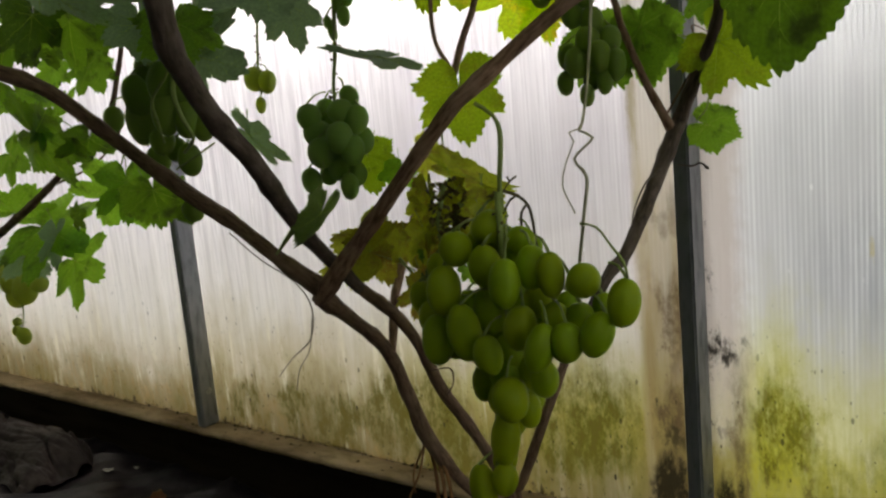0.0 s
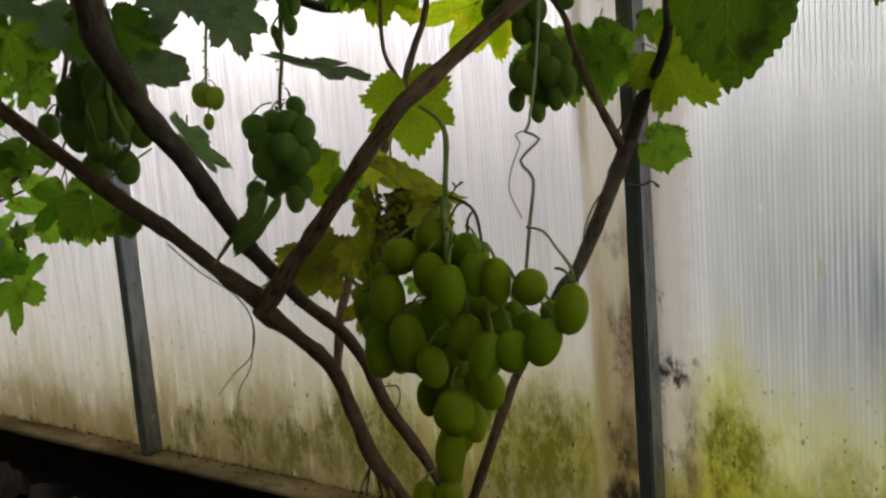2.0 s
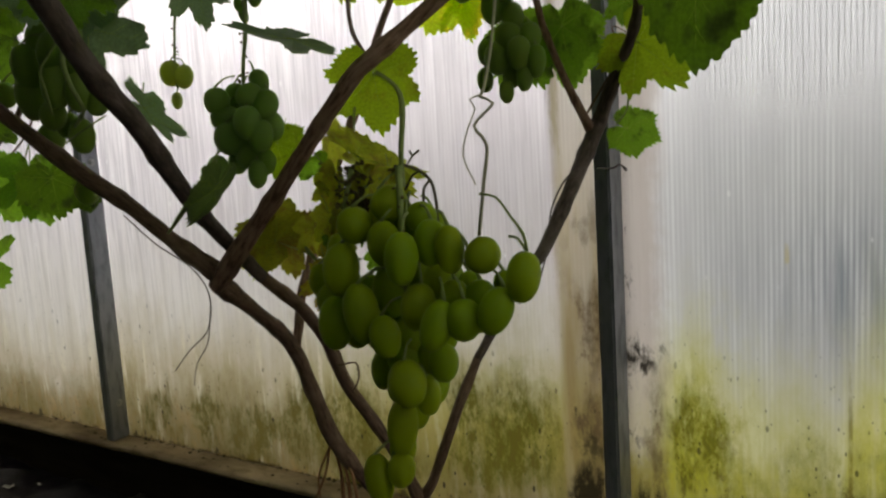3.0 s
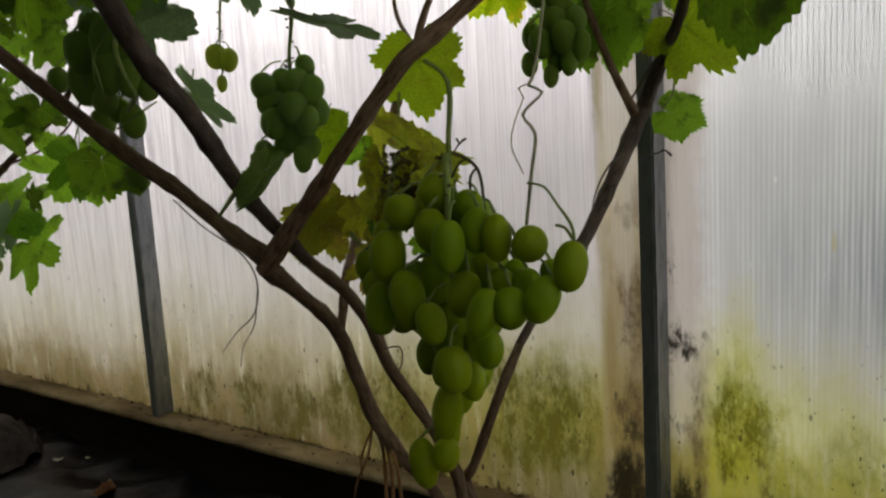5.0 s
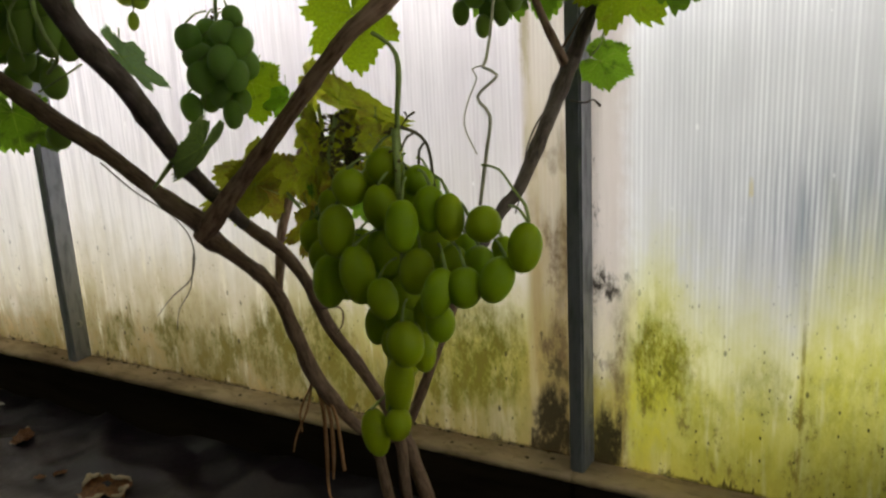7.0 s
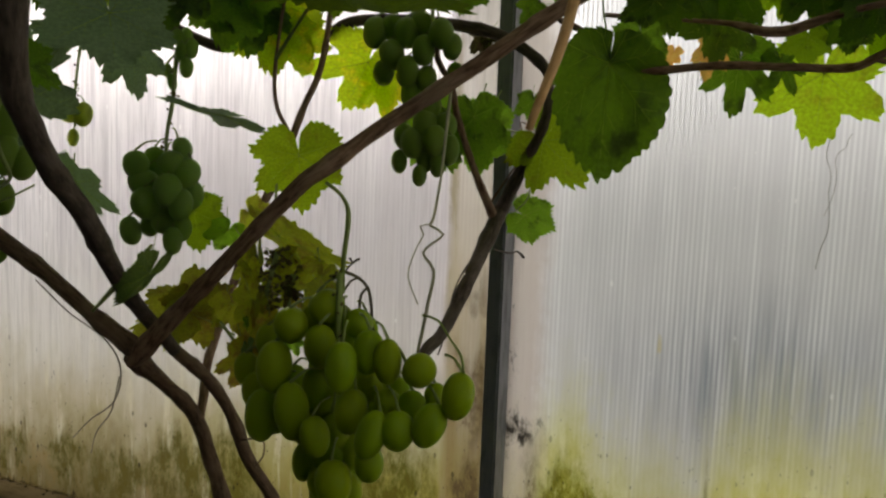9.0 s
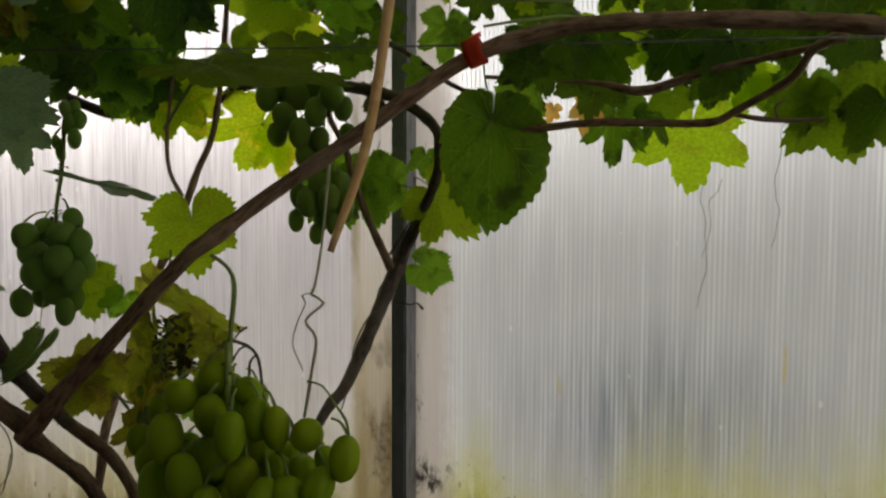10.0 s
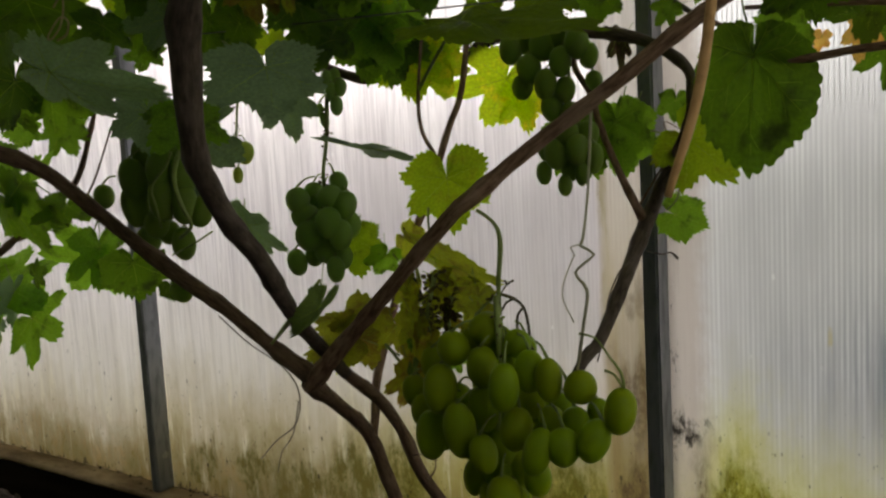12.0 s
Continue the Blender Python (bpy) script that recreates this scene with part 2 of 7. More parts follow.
    spread = calc(nt, MUL, clamp_range(nt, level, 0.04, 0.24), clamp_range(nt, big, 0.35, 0.6, 0.35, 0.95))
    tufts = calc(nt, TOP, tufts, calc(nt, MUL, spread, clamp_range(nt, x, 0.0, 0.05, 1.0, 0.5)))
    olive = calc(nt, MUL, tufts, clamp_range(nt, grain, 0.385, 0.555, 0.20, 0.97))
    col = mix(nt, olive, col, mix(nt, right, mix(nt, near, (0.110, 0.096, 0.022), (0.108, 0.103, 0.008)), (0.20, 0.20, 0.006)))
    bits = calc(nt, MUL, clamp_range(nt, calc(nt, ADD, grain, calc(nt, MUL, tufts, 0.06)), 0.565, 0.64), clamp_range(nt, level, 0.0, 0.14))
    col = mix(nt, calc(nt, MUL, bits, 0.72), col, (0.13, 0.105, 0.02))
    # an old scratch full of dirt runs down the sheet
    scratch = calc(nt, MUL, clamp_range(nt, calc(nt, "ABSOLUTE", calc(nt, ADD, calc(nt, ADD, x, -0.273), calc(nt, MUL, sign(runs), 0.006))), 0.0028, 0.0008), clamp_range(nt, zw, 0.40, 0.30))
    col = mix(nt, calc(nt, MUL, scratch, clamp_range(nt, speck, 0.35, 0.6, 0.1, 0.7)), col, (0.20, 0.16, 0.02))
    # the lapped strip behind the middle post: tan dirt, darker low down
    strip_l = calc(nt, MUL, clamp_range(nt, calc(nt, ADD, x, calc(nt, MUL, sign(mid), 0.012)), -0.080, -0.062), clamp_range(nt, x, 0.012, 0.008))
    brown = clamp_range(nt, calc(nt, ADD, zw, calc(nt, MUL, sign(big), 0.15)), 0.72, 0.26)
    tan_l = mix(nt, brown, (0.60, 0.53, 0.335), (0.27, 0.20, 0.078))
    tan_l = mix(nt, calc(nt, MUL, clamp_range(nt, mid, 0.48, 0.68), clamp_range(nt, z, 0.7, 0.3, 0.1, 0.75)), tan_l, (0.20, 0.14, 0.065))
    col = mix(nt, calc(nt, MUL, strip_l, calc(nt, MUL, clamp_range(nt, z, 0.80, 0.45, 0.38, 0.94), clamp_range(nt, runs, 0.3, 0.6, 1.0, 0.72))), col, tan_l)
    blot = calc(nt, TOP, patch(-0.022, 0.385, 0.030, 0.075), patch(-0.028, 0.265, 0.034, 0.055))
    blot = calc(nt, TOP, blot, calc(nt, MUL, patch(-0.020, 0.52, 0.022, 0.05), 0.5))
    blot = calc(nt, MUL, calc(nt, MUL, blot, strip_l), clamp_range(nt, grain, 0.38, 0.58, 0.25, 0.9))
    col = mix(nt, blot, col, (0.115, 0.078, 0.034))
    edge = clamp_range(nt, calc(nt, "ABSOLUTE", calc(nt, ADD, calc(nt, ADD, x, 0.066), calc(nt, MUL, sign(mid), 0.02))), 0.009, 0.001)
    col = mix(nt, calc(nt, MUL, edge, clamp_range(nt, runs, 0.40, 0.60, 0.1, 0.75)), col, (0.36, 0.30, 0.15))
    fade_r = calc(nt, MUL, clamp_range(nt, x, 0.008, 0.012), clamp_range(nt, calc(nt, ADD, x, calc(nt, MUL, sign(mid), 0.045)), 0.080, 0.046))
    low_r = clamp_range(nt, calc(nt, ADD, zw, calc(nt, MUL, sign(mid), 0.1)), 0.27, 0.17)
    pale_r = mix(nt, low_r, (0.56, 0.485, 0.42), (0.28, 0.205, 0.070))
    col = mix(nt, calc(nt, MUL, fade_r, clamp_range(nt, zw, 0.18, 0.34, 0.55, 0.82)), col, pale_r)
    seam = calc(nt, MUL, clamp_range(nt, calc(nt, "ABSOLUTE", calc(nt, SUB, calc(nt, ADD, x, calc(nt, MUL, sign(mid), 0.04)), 0.054)), 0.017, 0.003), clamp_range(nt, zw, 0.37, 0.25))
    col = mix(nt, calc(nt, MUL, seam, clamp_range(nt, grain, 0.38, 0.56, 0.15, 0.85)), col, (0.135, 0.098, 0.030))
    # black mould at the post foot, and a smaller tuft above it
    foot = calc(nt, TOP, patch(-0.036, 0.130, 0.050, 0.085, 0.6), patch(0.034, 0.125, 0.028, 0.068, 0.5))
    foot = calc(nt, TOP, foot, calc(nt, MUL, patch(-0.03, 0.225, 0.022, 0.03), 0.75))
    foot = calc(nt, MUL, foot, calc(nt, MUL, clamp_range(nt, x, -0.0745, -0.071), clamp_range(nt, x, 0.059, 0.056)))
    mould = calc(nt, MUL, foot, clamp_range(nt, grain, 0.37, 0.50, 0.30, 1.0))
    tuft = calc(nt, MUL, patch(0.036, 0.344, 0.034, 0.024, 0.3), clamp_range(nt, grain, 0.42, 0.56))
    rim = calc(nt, MUL, clamp_range(nt, x, 0.036, 0.022), calc(nt, MUL, clamp_range(nt, x, 0.012, 0.02), clamp_range(nt, grain, 0.52, 0.62)))
    rim = calc(nt, MUL, rim, clamp_range(nt, z, 0.62, 0.50))
    dark_growth = calc(nt, TOP, mould, calc(nt, TOP, tuft, rim))
    col = mix(nt, calc(nt, MUL, dark_growth, 0.95), col, (0.014, 0.011, 0.006))
    # a dark fringe creeps up from the sill
    fringe = calc(nt, MUL, clamp_range(nt, calc(nt, SUB, z, calc(nt, MUL, clamp_range(nt, noise_of(nt, 120, 3, (1, 1, 0.05), 0.6), 0.50, 0.72), 0.015)), 0.106, 0.101), clamp_range(nt, mid, 0.40, 0.55))
    col = mix(nt, calc(nt, MUL, fringe, 0.85), col, (0.030, 0.022, 0.010))
    # two narrow yellow dribbles inside the channels
    for cx, cz, tall in ((0.208, 0.473, 0.030), (0.467, 0.517, 0.050)):
        u = clamp_range(nt, calc(nt, "ABSOLUTE", calc(nt, SUB, x, cx)), 0.0034, 0.0016)
        w = clamp_range(nt, calc(nt, "ABSOLUTE", calc(nt, SUB, zw, cz)), tall * 0.6, tall * 0.3)
        col = mix(nt, calc(nt, MUL, calc(nt, MUL, u, w), clamp_range(nt, speck, 0.35, 0.6, 0.2, 0.75)), col, (0.62, 0.52, 0.20))
    # scattered dark flecks low down; higher up, white dots paint small glints
    for scale, share in ((75, 0.90), (130, 0.86), (210, 0.82)):
        dots = nt.nodes.new("ShaderNodeTexVoronoi")
        dots.inputs["Scale"].default_value = scale
        mp = nt.nodes.new("ShaderNodeMapping")
        mp.inputs["Scale"].default_value = (1, 1, 0.5)
        nt.links.new(co.outputs["Object"], mp.inputs["Vector"])
        nt.links.new(mp.outputs["Vector"], dots.inputs["Vector"])
        rnd = nt.nodes.new("ShaderNodeSeparateColor")
        nt.links.new(dots.outputs["Color"], rnd.inputs["Color"])
        dot = calc(nt, MUL, clamp_range(nt, calc(nt, ADD, dots.outputs["Distance"], calc(nt, MUL, sign(speck), 0.25)), 0.20, 0.12), clamp_range(nt, rnd.outputs["Red"], share, share + 0.02))
        pale = calc(nt, MUL, calc(nt, MUL, dot, clamp_range(nt, z, 0.34, 0.46, 0.0, 0.5)), clamp_range(nt, rnd.outputs["Green"], 0.6, 0.62))
        dot = calc(nt, MUL, dot, clamp_range(nt, z, 0.50, 0.14, 0.0, 0.9))
        col = mix(nt, dot, col, (0.02, 0.016, 0.008))
        col = mix(nt, pale, col, (0.98, 0.97, 0.95))
    p = node(nt, "ShaderNodeBsdfPrincipled", Roughness=0.28)
    nt.links.new(col, p.inputs["Base Color"])
    tl = nt.nodes.new("ShaderNodeBsdfTranslucent")
    nt.links.new(col, tl.inputs["Color"])
    rf = node(nt, "ShaderNodeBsdfRefraction", Roughness=0.7, IOR=1.15)
    nt.links.new(col, rf.inputs["Color"])
    both = nt.nodes.new("ShaderNodeMixShader")
    cover = calc(nt, TOP, film, calc(nt, MUL, calc(nt, TOP, strip_l, fade_r), 0.9))
    # more light is let through higher up, to put sky glow into the top
    top_clarity = clamp_range(nt, calc(nt, ADD, z, calc(nt, MUL, sign(big), 0.06)), 0.72, 0.90, 0.33, 0.85)
    nt.links.new(calc(nt, MUL, calc(nt, SUB, 1.0, calc(nt, MUL, cover, 0.94)), top_clarity), both.inputs[0])
    nt.links.new(tl.outputs["BSDF"], both.inputs[1])
    nt.links.new(rf.outputs["BSDF"], both.inputs[2])
    ms = nt.nodes.new("ShaderNodeMixShader")
    ms.inputs[0].default_value = 0.84
    nt.links.new(p.outputs["BSDF"], ms.inputs[1])
    nt.links.new(both.outputs["Shader"], ms.inputs[2])
    finish(nt, ms.outputs["Shader"], streak, 0.2, 0.002, p)
    return m


def web_material(name):
    """Clear-milky plastic of the webs, with faint upright streaks."""
    m, nt = material(name)
    tone = ramp(nt, noise_of(nt, 70, 4, (1, 1, 0.05)), [(0.3, (0.80, 0.80, 0.81)), (0.7, (0.92, 0.92, 0.93))])
    p = node(nt, "ShaderNodeBsdfPrincipled", Roughness=0.35)
    tl = nt.nodes.new("ShaderNodeBsdfTranslucent")
    nt.links.new(tone, p.inputs["Base Color"])
    nt.links.new(tone, tl.inputs["Color"])
    ms = nt.nodes.new("ShaderNodeMixShader")
    ms.inputs[0].default_value = 0.74
    nt.links.new(p.outputs["BSDF"], ms.inputs[1])
    nt.links.new(tl.outputs["BSDF"], ms.inputs[2])
    finish(nt, ms.outputs["Shader"])
    return m


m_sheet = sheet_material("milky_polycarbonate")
# roof and unseen walls: tones chosen to dim the aisle, brighten its right end
m_sheet_roof = leafy("toned_roof_polycarbonate", (0.24, 0.25, 0.20), (0.46, 0.47, 0.37), (0.34, 0.35, 0.26), 0.3, 0.58, space="Object")
m_sheet_dim = leafy("dimmed_polycarbonate", (0.06, 0.068, 0.042), (0.13, 0.145, 0.095), (0.08, 0.09, 0.045), 0.3, 0.5, space="Object")
m_sheet_bright = leafy("brightened_polycarbonate", (0.55, 0.55, 0.50), (0.93, 0.93, 0.86), (0.74, 0.74, 0.64), 0.3, 0.85, space="Object")
m_rib = web_material("polycarbonate_web")
m_lap = web_material("lapped_sheet")
m_post = plain("dull_zinc_steel", (0.20, 0.21, 0.235), (0.29, 0.30, 0.325), 9, 0.5, 0.6, (1, 1, 0.3), 0.25, 90, 0.0005)
m_bolt = plain("zinc_bolt", (0.3, 0.3, 0.3), (0.45, 0.45, 0.45), 60, 0.4, 0.9)
m_sill = plain("weathered_timber", (0.17, 0.108, 0.060), (0.54, 0.405, 0.265), 9, 0.85, 0, (0.5, 1, 1), 0.9, 75, 0.004, (0.12, 0.095, 0.048))
m_board = plain("dark_board", (0.009, 0.0062, 0.0045), (0.033, 0.022, 0.015), 6, 0.85, 0, (0.15, 1, 1), 0.5, spec=0.03)
m_crumb = plain("soil_and_moss", (0.016, 0.012, 0.005), (0.06, 0.045, 0.018), 60, 0.9)
m_fabric = plain("black_ground_fabric", (0.0044, 0.0024, 0.0043), (0.0118, 0.0066, 0.0112), 5, 0.46, 0, (1, 1, 1), 0.22, 12, 0.02, (0.005, 0.0038, 0.005), 0.30)
m_cloth = plain("matt_black_fabric", (0.016, 0.0112, 0.0118), (0.064, 0.046, 0.047), 14, 0.7, 0, (1, 1, 1), 0.5, 60, 0.01, (0.014, 0.0105, 0.011), 0.25)
m_soil = plain("outdoor_grass", (0.05, 0.08, 0.02), (0.09, 0.12, 0.04), 3, 0.9)
m_foot_shade = plain("foot_shade_leaves", (0.03, 0.05, 0.02), (0.06, 0.09, 0.03), 12, 0.8)
m_bark = bark("vine_bark", (0.066, 0.039, 0.026), (0.146, 0.088, 0.057), (0.235, 0.155, 0.104))
# darker bark copy: dimness of canes against the bright wall is in its colour
m_bark_dark = bark("dimmed_vine_bark", (0.042, 0.030, 0.024), (0.086, 0.061, 0.048), (0.155, 0.119, 0.099))
m_bark_red = bark("young_vine_bark", (0.090, 0.048, 0.030), (0.24, 0.138, 0.090), (0.36, 0.24, 0.17))
m_green = plain("green_stem", (0.17, 0.22, 0.05), (0.29, 0.36, 0.10), 40, 0.55, third=(0.16, 0.18, 0.05))
m_tendril = plain("drying_tendril", (0.30, 0.29, 0.18), (0.46, 0.42, 0.28), 60, 0.7, third=(0.26, 0.24, 0.15))
m_rachis = plain("bare_rachis", (0.06, 0.05, 0.03), (0.12, 0.10, 0.05), 60, 0.8)
m_bud = plain("withered_bud", (0.075, 0.062, 0.018), (0.17, 0.14, 0.045), 90, 0.8)
m_root = plain("rusty_aerial_root", (0.20, 0.09, 0.035), (0.34, 0.17, 0.08), 50, 0.8)
m_rootlet = plain("grey_rootlet", (0.16, 0.13, 0.10), (0.28, 0.24, 0.19), 50, 0.8)
m_pale_root = plain("pale_dry_root", (0.34, 0.32, 0.29), (0.46, 0.43, 0.39), 50, 0.8)
m_tape = leafy("red_tape", (0.90, 0.13, 0.07), (0.98, 0.22, 0.11), (0.88, 0.13, 0.07), 0.2, 0.6, space="Object")
m_tape_pale = plain("faded_red_tape", (0.62, 0.12, 0.10), (0.70, 0.22, 0.19), 40, 0.55)
m_wire = plain("galvanised_wire", (0.12, 0.12, 0.11), (0.22, 0.22, 0.2), 80, 0.5, 0.6)
m_straw = plain("straw_coloured_stalk", (0.52, 0.28, 0.11), (0.70, 0.43, 0.20), 30, 0.7)
m_twine = plain("tan_twine", (0.38, 0.28, 0.15), (0.52, 0.40, 0.24), 120, 0.9)
m_dead = plain("dead_leaf", (0.125, 0.043, 0.014), (0.40, 0.17, 0.058), 9, 0.8, 0, (1, 1, 1), 0.9, 40, 0.05)
m_dead_edge = plain("dead_leaf_rim", (0.27, 0.19, 0.11), (0.50, 0.40, 0.27), 24, 0.8)
m_vein = leafy("leaf_vein", (0.115, 0.185, 0.035), (0.50, 0.68, 0.08), (0.42, 0.52, 0.08), 0.1, 0.62)
LEAF = {
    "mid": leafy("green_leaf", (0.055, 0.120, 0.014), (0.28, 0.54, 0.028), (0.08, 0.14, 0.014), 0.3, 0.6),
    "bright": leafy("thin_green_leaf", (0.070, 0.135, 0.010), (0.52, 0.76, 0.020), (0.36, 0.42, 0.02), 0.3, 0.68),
    # darker copy of the green leaf, with canopy shade put into its colour
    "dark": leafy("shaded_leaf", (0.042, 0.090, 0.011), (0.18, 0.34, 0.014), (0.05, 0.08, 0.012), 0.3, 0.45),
    "big": leafy("broad_green_leaf", (0.050, 0.100, 0.008), (0.33, 0.52, 0.012), (0.08, 0.11, 0.012), 0.2, 0.56),
    # upper faces; sheen from above is put into this paler grey-green
    "glaucous": leafy("sheen_leaf_face", (0.26, 0.37, 0.215), (0.33, 0.50, 0.19), (0.21, 0.31, 0.15), 0.2, 0.42, 0.40),
    "leek": leafy("greyish_leaf", (0.15, 0.22, 0.075), (0.34, 0.50, 0.10), (0.20, 0.27, 0.08), 0.2, 0.5),
    "pale": leafy("leaf_underside", (0.13, 0.20, 0.06), (0.22, 0.36, 0.06), (0.16, 0.20, 0.06), 0.2, 0.4),
    "olive": leafy("ageing_leaf", (0.15, 0.175, 0.022), (0.56, 0.62, 0.04), (0.30, 0.25, 0.04), 0.4, 0.66),
    "yellowing": leafy("yellowing_leaf", (0.17, 0.17, 0.018), (0.52, 0.53, 0.03), (0.30, 0.20, 0.03), 0.6, 0.64),
    "yellow": leafy("autumn_leaf", (0.12, 0.18, 0.012), (0.60, 0.82, 0.018), (0.80, 0.74, 0.03), 0.36, 0.72),
    "dry": leafy("withered_leaf", (0.07, 0.055, 0.02), (0.12, 0.11, 0.03), (0.10, 0.06, 0.03), 0.5, 0.35, 0.7),
    "orange": leafy("dead_orange_leaf", (0.55, 0.24, 0.05), (1.0, 0.60, 0.13), (0.9, 0.42, 0.08), 0.4, 0.85, 0.7),
}
m_grape = fruity("grape_skin", (0.215, 0.32, 0.004), (0.56, 0.68, 0.010), (0.29, 0.335, 0.004), 0.10)
m_grape_cool = fruity("cool_grape_skin", (0.215, 0.345, 0.085), (0.40, 0.60, 0.10), (0.23, 0.36, 0.085))
# duller skin copy, with the shade on these bunches put into its colour
m_grape_dull = fruity("shaded_grape_skin", (0.18, 0.28, 0.05), (0.32, 0.46, 0.06), (0.20, 0.28, 0.05))
m_grape_pale = fruity("pale_grape_skin", (0.27, 0.33, 0.07), (0.66, 0.76, 0.16), (0.31, 0.34, 0.07), 0.5)
# brighter skin; backlight on the big bunch's lowest berries is put into it
m_grape_bright = fruity("bright_grape_skin", (0.25, 0.31, 0.006), (0.56, 0.66, 0.012), (0.28, 0.32, 0.008), 0.34)


# ---- mesh helpers ----
def mesh_of(name, verts, faces, materials, smooth=True, slots=None):
    me = bpy.data.meshes.new(name)
    me.from_pydata(verts, [], faces)
    for m in materials:
        me.materials.append(m)
    if smooth:
        me.polygons.foreach_set("use_smooth", [True] * len(faces))
    if slots is not None:
        me.polygons.foreach_set("material_index", slots)
    me.update()
    return me


def hang(ob, parent):
    """Make ob a part of parent, keeping it where it stands."""
    ob.parent = parent
    ob.matrix_parent_inverse = parent.matrix_world.inverted()
    return ob


def part(name, me, parent, label=""):
    ob = new(name, me)
    if parent is not None:
        ob.parent = parent
        ob.matrix_parent_inverse = Matrix.Translation(-parent.location) if parent.type == "EMPTY" else Matrix()
    return tagged(ob, label)


def box_data(lo, hi, bevel=0.002):
    bm = bmesh.new()
    bmesh.ops.create_cube(bm, size=1)
    for v in bm.verts:
        v.co = Vector([(lo[i] + hi[i]) / 2 + v.co[i] * (hi[i] - lo[i]) for i in range(3)])
    if bevel:
        bmesh.ops.bevel(bm, geom=bm.edges[:], offset=bevel, segments=2, affect="EDGES", clamp_overlap=True)
    return bm


def box(name, lo, hi, m, parent=None, bevel=0.002, label=""):
    bm = box_data(lo, hi, bevel)
    me = bpy.data.meshes.new(name)
    bm.to_mesh(me)
    bm.free()
    me.materials.append(m)
    return part(name, me, parent, label)


def smooth_path(pts, step=0.006):
    """Catmull-Rom through the points (any number of columns), evenly stepped."""
    p = np.array(pts, float)
    p = np.vstack([2 * p[0] - p[1], p, 2 * p[-1] - p[-2]])
    rows = []
    for i in range(1, len(p) - 2):
        n = max(2, int(np.linalg.norm(p[i + 1][:3] - p[i][:3]) / step))
        for k in range(n):
            u = k / n
            a, b, c, d = p[i - 1], p[i], p[i + 1], p[i + 2]
            rows.append(0.5 * (2 * b + (c - a) * u + (2 * a - 5 * b + 4 * c - d) * u * u + (3 * b - a - 3 * c + d) * u ** 3))
    rows.append(p[-2])
    return np.array(rows)


def tube(name, pts, m, sides=10, rough=1.0, step=0.006):
    """A tapering stem through (x, y, z, radius) points, with uneven bark and swollen nodes."""
    rows = smooth_path(pts, step)
    verts, faces = [], []
    up = Vector((0.3, 0.2, 1)).normalized()
    seed = random.random() * 50
    run = 0.0
    for i, r in enumerate(rows):
        here = Vector(r[:3])
        ahead = Vector(rows[min(i + 1, len(rows) - 1)][:3]) - Vector(rows[max(i - 1, 0)][:3])
        ahead.normalize()
        side = ahead.cross(up)
        if side.length < 1e-3:
            side = ahead.cross(Vector((1, 0, 0)))
        side.normalize()
        up = side.cross(ahead).normalized()
        if i:
            run += (here - Vector(rows[i - 1][:3])).length
        rad = max(r[3], 0.0004)
        knot = 1 + rough * 0.16 * math.exp(-(((run + seed * 0.01) % 0.075 - 0.037) / 0.007) ** 2)
        for k in range(sides):
            a = 2 * math.pi * k / sides
            way = side * math.cos(a) + up * math.sin(a)
            wob = 1 + rough * (0.10 * noise.noise(here * 60 + way * 1.2 + Vector((seed, 0, 0))) + 0.05 * noise.noise(Vector((a * 3, run * 20, seed))))
            verts.append(here + way * rad * knot * wob)
    n = len(rows)
    for i in range(n - 1):
        for k in range(sides):
            k2 = (k + 1) % sides
            faces.append((i * sides + k, i * sides + k2, (i + 1) * sides + k2, (i + 1) * sides + k))
    faces.append(tuple(range(sides))[::-1])
    faces.append(tuple((n - 1) * sides + k for k in range(sides)))
    me = mesh_of(name, verts, faces, [m])
    lengths = np.concatenate([[0], np.cumsum(np.linalg.norm(np.diff(rows[:, :3], axis=0), axis=1))])
    girth = 2 * math.pi * float(np.mean(rows[:, 3]))
    uv = []
    for i in range(n - 1):
        for k in range(sides):
            a, c = girth * k / sides + seed, girth * (k + 1) / sides + seed
            uv += [a, lengths[i], c, lengths[i], c, lengths[i + 1], a, lengths[i + 1]]
    uv += [0.0] * (4 * sides)
    me.uv_layers.new(name="run").data.foreach_set("uv", uv)
    return me


# ---- greenhouse: ground, sill, posts, sheets ----
WALL_Y, SILL_Z = 0.040, 0.10
POSTS = (-3.0, -2.0, -1.0, 0.0, 1.0, 2.0)
POST_W = 0.020
FAR_Y = -2.4
EAVES = 1.55


def ground_outside():
    n = 60
    verts = [((i / n - 0.5) * 400, (j / n - 0.5) * 400, -0.03) for j in range(n + 1) for i in range(n + 1)]
    faces = [(j * (n + 1) + i, j * (n + 1) + i + 1, (j + 1) * (n + 1) + i + 1, (j + 1) * (n + 1) + i) for j in range(n) for i in range(n)]
    tagged(part("ground", mesh_of("ground", verts, faces, [m_soil]), None), "mown grass ground around the greenhouse", "ground", kind="structure")


